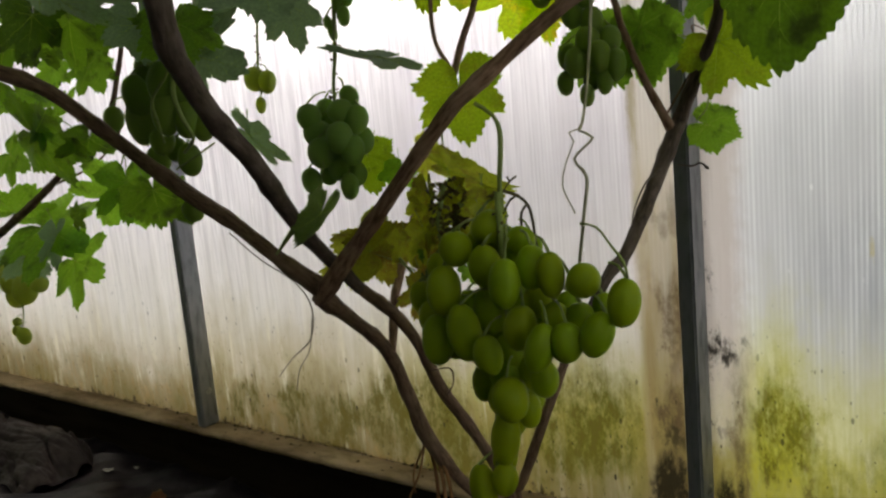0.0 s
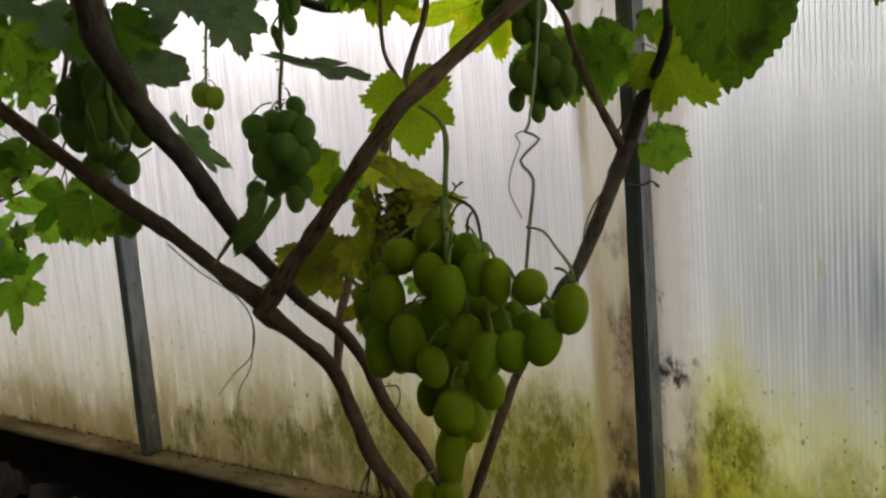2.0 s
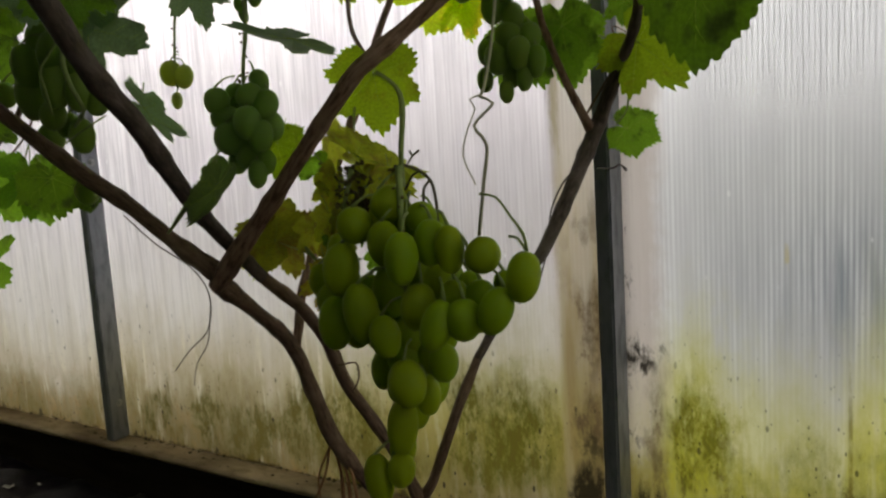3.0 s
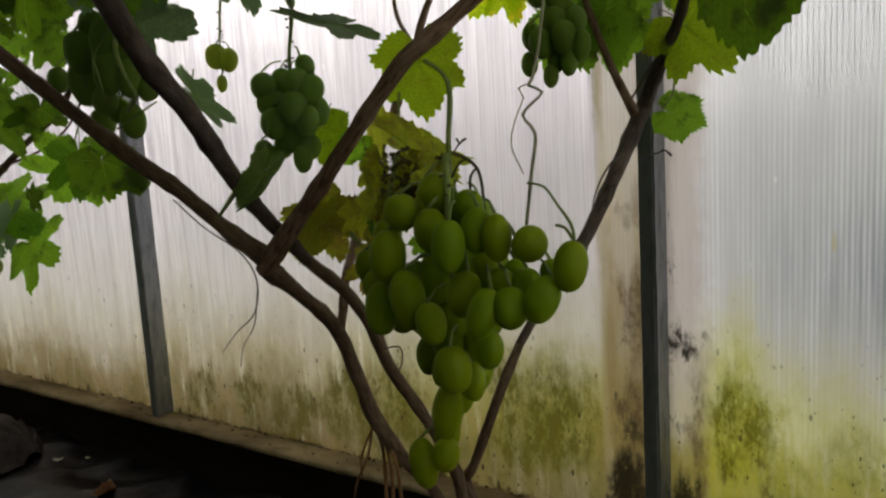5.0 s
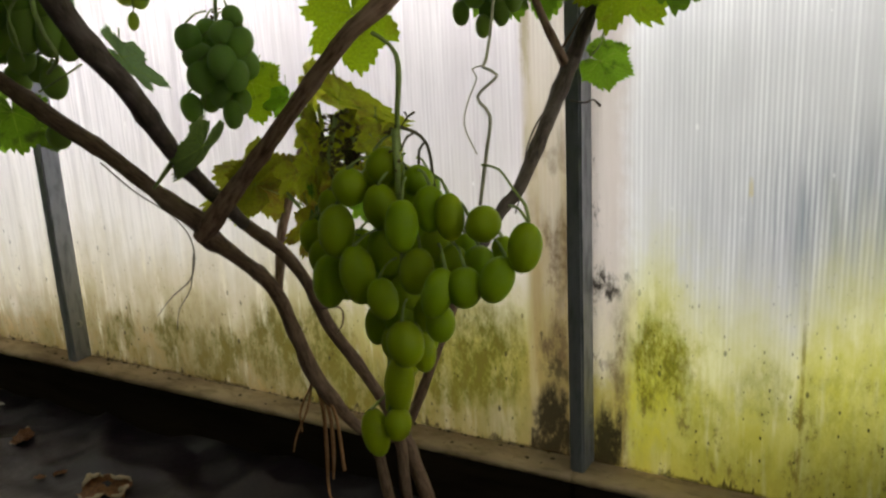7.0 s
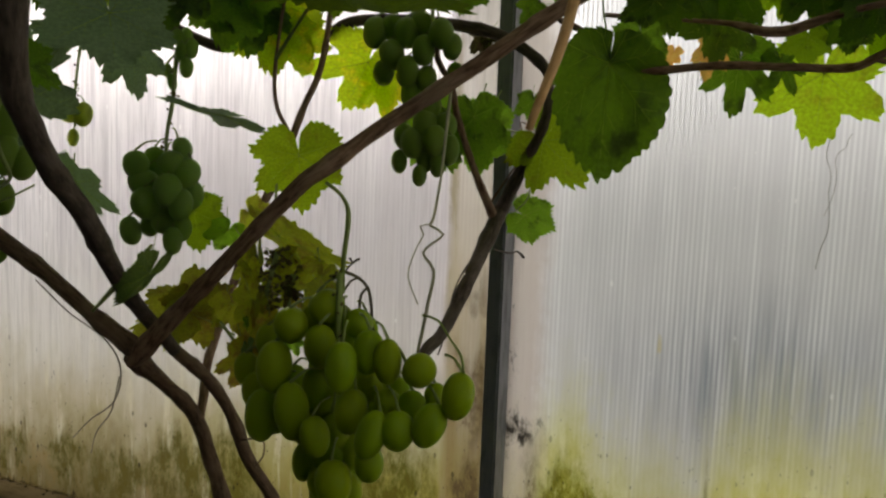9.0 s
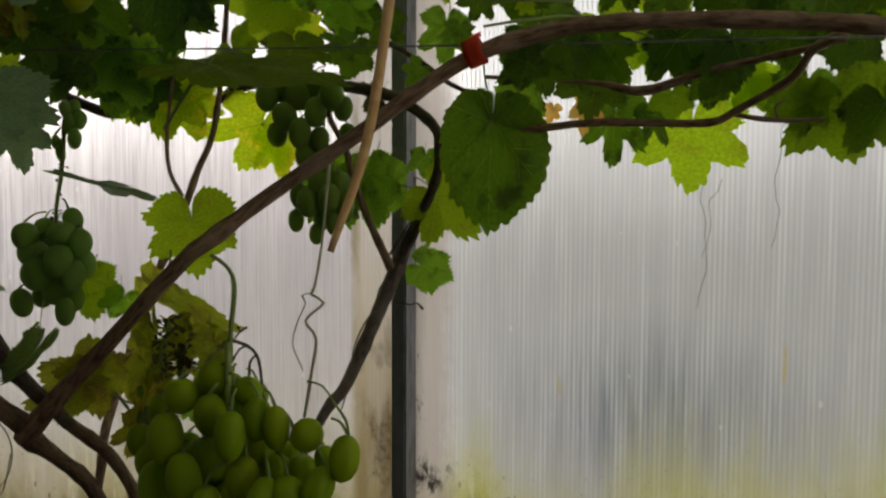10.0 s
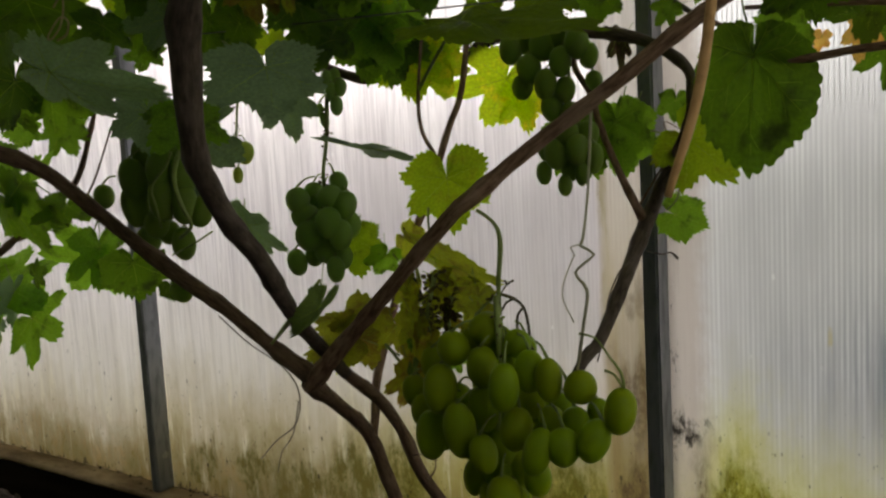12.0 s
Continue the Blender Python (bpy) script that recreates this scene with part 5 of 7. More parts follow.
leaf((0.415, -0.030, 0.838), (0.406, -0.030, 0.805), 15, "bright", 1.2, 0.4, 0.12)
leaf((0.434, -0.050, 0.836), (0.443, -0.050, 0.799), 30, "bright", 1.0, 0.4, 0.12)
leaf((0.500, -0.116, 0.813), (0.521, -0.100, 0.752), 15, "big", 1.25, 0.2, 0.12)
leaf((0.471, -0.118, 0.813), (0.463, -0.110, 0.770), 20, "big", 1.0, 0.3, 0.12)
leaf((0.540, -0.116, 0.805), (0.559, -0.100, 0.756), 20, "big", 1.1, 0.3, 0.12)
leaf((0.269, -0.140, 0.813), (0.261, -0.140, 0.776), 20, "orange", 0.75, 0.5, 0.3)
leaf((0.232, -0.130, 0.807), (0.228, -0.130, 0.791), 25, "orange", 1.0, 0.5, 0.3)
leaf((0.248, -0.160, 0.869), (0.242, -0.160, 0.828), 25, "dark", 1.2, 0.4, 0.12)
leaf((0.281, -0.160, 0.833), (0.273, -0.160, 0.792), 25, "dark", 1.3, 0.4, 0.12)
leaf((0.327, -0.120, 0.867), (0.327, -0.120, 0.830), 20, "bright", 0.8, 0.6, 0.12)
leaf((0.351, -0.180, 0.859), (0.366, -0.180, 0.824), 25, "dark", 1.1, 0.5, 0.12)
leaf((0.373, -0.100, 0.875), (0.369, -0.100, 0.853), 20, "bright", 1.2, 0.6, 0.12)
leaf((0.406, -0.200, 0.857), (0.422, -0.200, 0.817), 30, "dark", 1.3, 0.4, 0.12)
leaf((0.452, -0.220, 0.857), (0.449, -0.220, 0.823), 30, "dark", 1.3, 0.4, 0.12)
leaf((0.353, -0.170, 0.814), (0.354, -0.170, 0.789), 30, "big", 1.4, 0.3, 0.12)
leaf((0.387, -0.170, 0.821), (0.384, -0.170, 0.796), 30, "dark", 1.4, 0.3, 0.12)
leaf((0.229, -0.250, 0.856), (0.217, -0.250, 0.829), 35, "dark", 1.2, 0.4, 0.12)
leaf((0.239, -0.200, 0.849), (0.250, -0.200, 0.836), 25, "bright", 1.2, 0.5, 0.12)
leaf((0.333, -0.110, 0.873), (0.333, -0.110, 0.838), 8, "bright", 1.0, 0.3, 0.12)
leaf((0.241, -0.220, 0.841), (0.243, -0.220, 0.809), 30, "dark", 1.3, 0.4, 0.12)
leaf((0.187, -0.300, 0.861), (0.186, -0.300, 0.844), 25, "dark", 1.3, 0.4, 0.12)
leaf((0.265, -0.500, 0.839), (0.257, -0.500, 0.824), 35, "dark", 1.3, 0.4, 0.12)
leaf((0.243, -0.300, 0.878), (0.251, -0.300, 0.869), 20, "yellow", 1.2, 0.4, 0.12)
leaf((0.112, -0.200, 0.843), (0.097, -0.200, 0.828), 35, "dark", 1.2, 0.4, 0.12)
leaf((0.115, -0.300, 0.873), (0.109, -0.300, 0.842), 25, "dark", 1.2, 0.4, 0.12)
leaf((0.106, -0.350, 0.876), (0.100, -0.350, 0.847), 30, "mid", 1.2, 0.4, 0.12)
leaf((0.130, -0.400, 0.835), (0.107, -0.400, 0.829), 50, "dark", 1.2, 0.4, 0.12)
leaf((-0.039, -0.220, 0.909), (-0.067, -0.220, 0.871), 10, "bright", 1.2, 0.5, 0.12)
leaf((-0.005, -0.220, 0.889), (0.006, -0.220, 0.862), 15, "yellow", 1.1, 0.5, 0.12)
leaf((0.014, -0.100, 0.743), (0.022, -0.100, 0.682), 12, "mid", 0.85, 0.2, 0.12)
leaf((-0.140, -0.300, 0.846), (-0.138, -0.300, 0.781), 20, "mid", 1.0, 0.3, 0.12)
leaf((-0.161, -0.320, 0.841), (-0.158, -0.320, 0.791), 20, "dark", 1.0, 0.4, 0.12)
leaf((-0.128, -0.240, 0.817), (-0.172, -0.240, 0.780), 15, "yellow", 1.0, 0.5, 0.12)
leaf((-0.010, -0.340, 0.846), (0.006, -0.340, 0.820), 40, "big", 1.6, 0.2, 0.12)
leaf((0.031, -0.300, 0.855), (0.044, -0.300, 0.823), 40, "big", 1.5, 0.2, 0.12)
leaf((0.068, -0.260, 0.856), (0.061, -0.260, 0.827), 30, "dark", 1.3, 0.3, 0.12)
leaf((-0.183, -0.360, 0.862), (-0.176, -0.360, 0.821), 30, "dark", 1.2, 0.3, 0.12)
leaf((-0.181, -0.400, 0.874), (-0.177, -0.400, 0.847), 35, "dark", 1.5, 0.3, 0.12)
leaf((0.022, -0.426, 0.821), (0.150, -0.450, 0.810), 81, "big", 0.55, 0.3, 0.12)
leaf((-0.129, -0.330, 0.842), (-0.155, -0.330, 0.806), 15, "mid", 1.2, 0.4, 0.12)
leaf((-0.135, -0.300, 0.841), (-0.133, -0.300, 0.800), 20, "dark", 1.2, 0.4, 0.12)
leaf((-0.134, -0.260, 0.822), (-0.144, -0.260, 0.775), 10, "yellow", 1.1, 0.5, 0.12)
leaf((0.054, -0.500, 0.859), (0.042, -0.500, 0.830), 25, "dark", 1.3, 0.4, 0.12)
leaf((-0.017, -0.450, 0.864), (-0.027, -0.450, 0.850), 25, "mid", 1.2, 0.4, 0.12)
leaf((0.024, -0.600, 0.854), (0.058, -0.600, 0.837), 45, "glaucous", 1.2, 0.4, 0.12)
leaf((-0.042, -0.500, 0.850), (-0.049, -0.500, 0.827), 30, "dark", 1.4, 0.4, 0.12)
leaf((-0.124, -0.450, 0.852), (-0.112, -0.450, 0.816), 30, "dark", 1.4, 0.4, 0.12)
leaf((-0.016, -0.600, 0.846), (-0.026, -0.600, 0.822), 30, "yellowing", 1.1, 0.7, 0.3)
leaf((-0.082, -0.550, 0.852), (-0.067, -0.550, 0.821), 40, "yellowing", 1.1, 0.7, 0.3)
leaf((-0.257, -0.400, 0.825), (-0.230, -0.400, 0.803), 40, "dark", 1.2, 0.4, 0.12)
leaf((-0.133, -0.400, 0.826), (-0.146, -0.400, 0.803), 30, "dark", 1.2, 0.4, 0.12)
leaf((-0.523, -0.300, 0.810), (-0.519, -0.300, 0.782), 30, "mid", 1.2, 0.4, 0.12)
leaf((-0.101, -0.600, 0.753), (-0.091, -0.600, 0.719), 25, "mid", 1.2, 0.3, 0.12)
leaf((0.057, -0.450, 0.879), (0.063, -0.450, 0.865), 30, "dark", 1.3, 0.4, 0.12)
leaf((0.088, -0.400, 0.882), (0.094, -0.400, 0.861), 30, "mid", 1.3, 0.4, 0.12)
leaf((-0.375, -0.550, 0.851), (-0.360, -0.550, 0.817), 40, "dark", 1.2, 0.4, 0.12)
leaf((-0.254, -0.550, 0.841), (-0.252, -0.550, 0.811), 40, "dark", 1.4, 0.4, 0.12)
leaf((-0.144, -0.500, 0.833), (-0.163, -0.500, 0.814), 30, "dark", 1.4, 0.4, 0.12)
leaf((-0.392, -0.400, 0.845), (-0.403, -0.400, 0.822), 30, "dark", 1.4, 0.4, 0.12)
leaf((-0.167, -0.400, 0.856), (-0.164, -0.400, 0.835), 30, "mid", 1.4, 0.4, 0.12)
leaf((-0.645, -0.400, 0.834), (-0.679, -0.400, 0.764), 40, "dark", 1.0, 0.4, 0.12)
leaf((-0.395, -0.500, 0.863), (-0.438, -0.500, 0.838), 40, "dark", 1.4, 0.4, 0.12)
leaf((-0.127, -0.520, 0.782), (-0.160, -0.520, 0.767), 45, "glaucous", 1.1, 0.4, 0.12)
leaf((-0.668, -0.400, 0.703), (-0.632, -0.400, 0.685), 30, "mid", 1.1, 0.5, 0.12)

leaf((-0.073, -0.450, 0.872), (-0.136, -0.450, 0.859), 25, "dark", 1.0, 0.3, 0.12)
leaf((-0.117, -0.500, 0.872), (-0.147, -0.500, 0.839), 30, "yellowing", 0.9, 0.7, 0.3)
leaf((-0.095, -0.500, 0.862), (-0.082, -0.500, 0.837), 35, "olive", 0.8, 0.5, 0.3)
leaf((-0.088, -0.500, 0.891), (-0.040, -0.500, 0.868), 30, "glaucous", 0.8, 0.3, 0.12)
leaf((-0.137, -0.400, 0.841), (-0.153, -0.400, 0.797), 20, "dark", 1.0, 0.4, 0.12)
leaf((-0.099, -0.350, 0.871), (-0.109, -0.350, 0.896), 15, "bright", 0.8, 0.3, 0.12)
leaf((-0.037, -0.400, 0.877), (0.019, -0.400, 0.852), 25, "dark", 0.75, 0.2, 0.12)
leaf((0.021, -0.350, 0.915), (0.003, -0.350, 0.891), 25, "dark", 1.2, 0.3, 0.12)
leaf((-0.019, -0.250, 0.908), (-0.008, -0.250, 0.860), 10, "bright", 1.0, 0.2, 0.12)
leaf((-0.001, -0.250, 0.932), (0.033, -0.250, 0.906), 15, "bright", 0.8, 0.3, 0.12)
leaf((-0.134, -0.330, 0.852), (-0.114, -0.330, 0.801), 12, "mid", 0.95, 0.2, 0.12)
leaf((-0.135, -0.240, 0.831), (-0.159, -0.240, 0.777), 10, "yellow", 0.9, 0.4, 0.12)
leaf((0.075, -0.300, 0.904), (0.113, -0.300, 0.875), 20, "mid", 1.0, 0.3, 0.12)
leaf((0.158, -0.250, 0.918), (0.176, -0.250, 0.894), 15, "yellow", 0.8, 0.4, 0.12)
leaf((0.229, -0.220, 0.919), (0.249, -0.220, 0.902), 15, "bright", 1.0, 0.4, 0.12)
leaf((0.228, -0.300, 0.899), (0.266, -0.300, 0.870), 20, "dark", 0.8, 0.3, 0.12)
leaf((0.425, -0.170, 0.870), (0.453, -0.170, 0.843), 20, "dark", 1.2, 0.3, 0.12)
leaf((0.319, -0.280, 0.901), (0.331, -0.280, 0.866), 20, "dark", 1.0, 0.4, 0.12)
leaf((0.358, -0.300, 0.885), (0.371, -0.300, 0.857), 20, "dark", 1.1, 0.3, 0.12)
leaf((0.394, -0.280, 0.892), (0.403, -0.280, 0.861), 20, "dark", 1.1, 0.3, 0.12)
leaf((0.422, -0.300, 0.877), (0.415, -0.300, 0.853), 25, "dark", 1.2, 0.3, 0.12)
leaf((0.451, -0.300, 0.882), (0.457, -0.300, 0.857), 20, "dark", 1.1, 0.3, 0.12)
leaf((0.124, -0.150, 0.894), (0.123, -0.150, 0.850), 15, "mid", 0.9, 0.4, 0.12)
leaf((0.235, -0.250, 0.837), (0.201, -0.250, 0.819), 20, "dark", 0.8, 0.3, 0.12)
leaf((0.255, -0.200, 0.864), (0.276, -0.200, 0.819), 15, "dark", 0.9, 0.4, 0.12)
leaf((0.289, -0.180, 0.863), (0.314, -0.180, 0.823), 20, "dark", 0.8, 0.4, 0.12)
leaf((0.333, -0.100, 0.875), (0.329, -0.100, 0.837), 20, "bright", 0.6, 0.2, 0.12)
leaf((0.359, -0.200, 0.859), (0.369, -0.200, 0.812), 15, "dark", 1.0, 0.3, 0.12)
leaf((0.402, -0.200, 0.840), (0.382, -0.200, 0.804), 20, "dark", 0.9, 0.3, 0.12)
leaf((0.420, -0.050, 0.842), (0.443, -0.050, 0.801), 15, "bright", 0.9, 0.6, 0.12)
leaf((0.475, -0.080, 0.825), (0.469, -0.080, 0.771), 15, "mid", 0.9, 0.3, 0.12)
leaf((0.207, -0.170, 0.820), (0.209, -0.170, 0.776), 20, "mid", 0.9, 0.3, 0.12)
leaf((0.480, -0.220, 0.884), (0.472, -0.220, 0.848), 15, "dark", 1.2, 0.3, 0.12)
leaf((0.439, -0.300, 0.862), (0.423, -0.300, 0.838), 15, "dark", 1.2, 0.3, 0.12)
leaf((0.505, -0.180, 0.866), (0.490, -0.180, 0.829), 15, "dark", 1.2, 0.3, 0.12)
leaf((-0.235, -0.420, 0.854), (-0.265, -0.420, 0.823), 20, "mid", 1.0, 0.3, 0.12)
leaf((-0.229, -0.380, 0.843), (-0.216, -0.380, 0.818), 20, "bright", 0.9, 0.3, 0.12)
leaf((-0.192, -0.480, 0.902), (-0.181, -0.480, 0.869), 25, "dark", 1.2, 0.3, 0.12)
leaf((-0.131, -0.360, 0.869), (-0.119, -0.360, 0.852), 30, "dark", 1.4, 0.3, 0.12)
leaf((-0.228, -0.520, 0.898), (-0.193, -0.520, 0.852), 20, "dark", 1.0, 0.3, 0.12)
leaf((-0.171, -0.500, 0.906), (-0.226, -0.500, 0.891), 25, "dark", 1.0, 0.3, 0.12)
leaf((-0.136, -0.480, 0.909), (-0.172, -0.480, 0.872), 20, "dark", 1.0, 0.4, 0.12)
leaf((-0.232, -0.500, 0.849), (-0.263, -0.500, 0.819), 25, "glaucous", 1.0, 0.3, 0.12)
leaf((-0.123, -0.450, 0.893), (-0.109, -0.450, 0.849), 20, "dark", 1.0, 0.3, 0.12)
leaf((-0.187, -0.460, 0.872), (-0.158, -0.460, 0.835), 20, "dark", 0.9, 0.4, 0.12)
leaf((-0.193, -0.550, 0.918), (-0.164, -0.550, 0.892), 30, "dark", 1.2, 0.3, 0.12)
leaf((-0.102, -0.450, 0.922), (-0.087, -0.450, 0.888), 25, "dark", 1.1, 0.3, 0.12)
leaf((-0.255, -0.500, 0.862), (-0.270, -0.500, 0.809), 20, "dark", 0.9, 0.3, 0.12)
leaf((-0.234, -0.450, 0.849), (-0.251, -0.450, 0.805), 20, "dark", 0.8, 0.3, 0.12)

def sight_gap(x, y):
    """Two strips of canopy left open to fit the camera's view."""
    for x0, slope, half in SIGHT_GAPS:
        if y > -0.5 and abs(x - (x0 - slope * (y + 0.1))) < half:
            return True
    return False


SIGHT_GAPS = ((0.090, 0.37, 0.018), (-0.130, 0.60, 0.022))


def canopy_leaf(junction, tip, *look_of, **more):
    """A leaf of the canopy, left out along one camera sight line so that the wall shows through."""
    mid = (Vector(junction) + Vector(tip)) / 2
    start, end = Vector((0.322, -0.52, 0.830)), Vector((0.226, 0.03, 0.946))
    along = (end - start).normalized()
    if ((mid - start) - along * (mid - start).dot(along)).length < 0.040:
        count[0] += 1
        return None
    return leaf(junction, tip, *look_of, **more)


def canopy():
    """The roof of foliage above the wires."""
    rnd = random.Random(11)
    made = 0
    while made < 135:
        x, y = rnd.uniform(-1.1, 0.75), rnd.uniform(-0.64, -0.03)
        floor_z = 0.872 + 0.30 * (y + 0.5)
        z = floor_z + rnd.random() ** 1.6 * 0.30
        a = rnd.uniform(0, 6.28)
        size = rnd.uniform(0.05, 0.085)
        dip = rnd.uniform(-0.75, 0.1)
        t = Vector((math.cos(a), math.sin(a), dip)).normalized() * size
        if z + t.z < floor_z - 0.02 or sight_gap(x + t.x / 2, y):
            continue
        # towards the aisle only the leaf colour with shade in it is used
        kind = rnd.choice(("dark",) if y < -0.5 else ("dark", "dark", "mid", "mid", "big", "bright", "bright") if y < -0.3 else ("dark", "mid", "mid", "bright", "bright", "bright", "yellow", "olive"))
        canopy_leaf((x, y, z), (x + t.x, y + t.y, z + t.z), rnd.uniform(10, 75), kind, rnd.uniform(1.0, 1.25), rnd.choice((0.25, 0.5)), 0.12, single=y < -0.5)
        made += 1
    made = 0
    while made < 60:
        x, y = rnd.uniform(-0.75, 0.80), rnd.uniform(-0.40, -0.04)
        low = 0.862 + 0.30 * (y + 0.5)
        z = low + rnd.uniform(0.03, 0.13)
        if sight_gap(x, y):
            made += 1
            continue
        a, size = rnd.uniform(0, 6.28), rnd.uniform(0.045, 0.075)
        t = Vector((math.cos(a) * 0.6, math.sin(a) * 0.3, -0.8)).normalized() * size
        kind = rnd.choice(("dark", "mid", "mid", "big", "bright", "bright", "yellow", "olive"))
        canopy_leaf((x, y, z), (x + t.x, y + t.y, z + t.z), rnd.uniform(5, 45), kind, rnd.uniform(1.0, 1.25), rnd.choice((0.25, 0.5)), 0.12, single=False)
        made += 1
    # the foliage runs on over the aisle, unseen, added to block light from the left
    made = 0
    while made < 130:
        x, y, z = rnd.uniform(-1.0, 0.10), rnd.uniform(-1.15, -0.55), rnd.uniform(0.97, 1.16)
        a, size = rnd.uniform(0, 6.28), rnd.uniform(0.07, 0.11)
        t = Vector((math.cos(a), math.sin(a), rnd.uniform(-0.3, 0.1))).normalized() * size
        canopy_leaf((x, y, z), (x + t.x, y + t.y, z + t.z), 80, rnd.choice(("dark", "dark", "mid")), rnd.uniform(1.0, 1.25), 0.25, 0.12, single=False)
        made += 1
    # the outermost shoots hang lower along the wall
    for k in range(40):
        x, y = rnd.uniform(0.22, 0.95), rnd.uniform(-0.17, -0.03)
        z = rnd.uniform(0.885, 1.0) + 0.12 * (y + 0.1)
        a, size = rnd.uniform(0, 6.28), rnd.uniform(0.03, 0.055)
        t = Vector((math.cos(a) * 0.8, math.sin(a) * 0.3, -0.6)).normalized() * size
        kind = rnd.choice(("dark", "mid", "mid", "big", "bright", "bright", "bright", "yellow"))
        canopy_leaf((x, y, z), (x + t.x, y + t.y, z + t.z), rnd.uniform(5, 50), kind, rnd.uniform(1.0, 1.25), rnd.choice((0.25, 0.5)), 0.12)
    for k in range(26):
        x, y = rnd.uniform(0.20, 0.95), rnd.uniform(-0.10, -0.02)
        z = rnd.uniform(0.91, 1.02)
        a, size = rnd.uniform(0, 6.28), rnd.uniform(0.035, 0.055)
        t = Vector((math.cos(a), math.sin(a) * 0.2, -0.5)).normalized() * size
        canopy_leaf((x, y, z), (x + t.x, y + t.y, z + t.z), rnd.uniform(5, 40), rnd.choice(("dark", "dark", "mid", "big")), 1.15, 0.25, 0.12, single=False)


def foliage_mass():
    """The leaves deep in the roof of foliage, joined into one mesh."""
    verts, loops, starts, slots, uvs, mats = [], [], [], [], [], []
    base = corner = 0
    for me, m in MASSED:
        n, nl, nf = len(me.vertices), len(me.loops), len(me.polygons)
        co, lo, st, mi, uv = np.zeros(n * 3), np.zeros(nl, int), np.zeros(nf, int), np.zeros(nf, int), np.zeros(nl * 2)
        me.vertices.foreach_get("co", co)
        me.loops.foreach_get("vertex_index", lo)
        me.polygons.foreach_get("loop_start", st)
        me.polygons.foreach_get("material_index", mi)
        me.uv_layers[0].data.foreach_get("uv", uv)
        for mat in me.materials:
            if mat not in mats:
                mats.append(mat)
        where = np.array([mats.index(mat) for mat in me.materials])
        turn = np.array(m)
        verts.append(co.reshape(-1, 3) @ turn[:3, :3].T + turn[:3, 3])
        loops.append(lo + base)
        starts.append(st + corner)
        slots.append(where[mi])
        uvs.append(uv)
        base, corner = base + n, corner + nl
    out = bpy.data.meshes.new("foliage")
    out.vertices.add(base)
    out.vertices.foreach_set("co", np.concatenate(verts).ravel())
    out.loops.add(corner)
    out.loops.foreach_set("vertex_index", np.concatenate(loops))
    starts = np.concatenate(starts)
    out.polygons.add(len(starts))
    out.polygons.foreach_set("loop_start", starts)
    for mat in mats:
        out.materials.append(mat)
    out.polygons.foreach_set("material_index", np.concatenate(slots))
    out.polygons.foreach_set("use_smooth", [True] * len(starts))
    out.uv_layers.new(name="blade").data.foreach_set("uv", np.concatenate(uvs))
    out.update(calc_edges=True)
    out.validate()
    part("foliage", out, vine, "dense green leaves under the roof")["kind"] = "stuff"


canopy()
foliage_mass()

# ---- bunches of grapes ----
def grape_mesh(m, variant):
    rnd = random.Random(variant + 40)
    nu, nv = 18, 12
    verts, faces = [(0, 0, 0.5)], []
    for j in range(1, nv):
        v = math.pi * j / nv
        for i in range(nu):
            u = 2 * math.pi * i / nu
            w = math.sin(v) ** 0.93
            squeeze = 1 + 0.05 * math.cos(v)
            p = Vector((0.5 * w * math.cos(u) * squeeze, 0.5 * w * math.sin(u) * squeeze, 0.5 * math.cos(v)))
            p *= 1 + 0.03 * noise.noise(p * 2.2 + Vector((variant * 7, 0, 0)))
            verts.append(p)
    verts.append((0, 0, -0.492))
    for i in range(nu):
        faces.append((0, 1 + i, 1 + (i + 1) % nu))
    for j in range(nv - 2):
        for i in range(nu):
            i2 = (i + 1) % nu
            faces.append((1 + j * nu + i, 1 + (j + 1) * nu + i, 1 + (j + 1) * nu + i2, 1 + j * nu + i2))
    last = len(verts) - 1
    b = 1 + (nv - 2) * nu
    for i in range(nu):
        faces.append((b + i, last, b + (i + 1) % nu))
    me = mesh_of("grape", verts, faces, [m, m_rachis])
    # the dry flower scar under the berry
    bm = bmesh.new()
    bm.from_mesh(me)
    made = bmesh.ops.create_icosphere(bm, subdivisions=1, radius=0.03, matrix=Matrix.Translation((0, 0, -0.49)))
    for f in bm.faces:
        if f.calc_center_median().z < -0.488 and f.calc_area() < 0.002 and f.calc_center_median().xy.length < 0.03:
            f.material_index = 1
    bm.to_mesh(me)
    bm.free()
    return me


GRAPES = {}


def bunch(label, stalk):
    root = new("grape_bunch")
    root.location = stalk[0]
    root.empty_display_size = 0.03
    tagged(root, label, "grapes", "grape bunches")
    n = len(stalk)
    part("stalk", tube("stalk", [(*p, 0.0022 - 0.0012 * i / n) for i, p in enumerate(stalk)], m_green, 7, 0.3, 0.004), root)
    BUNCH_LINES[root.name] = [Vector(p) for p in smooth_path([(*p, 0) for p in stalk], 0.006)[:, :3]]
    return root


BUNCH_LINES = {}


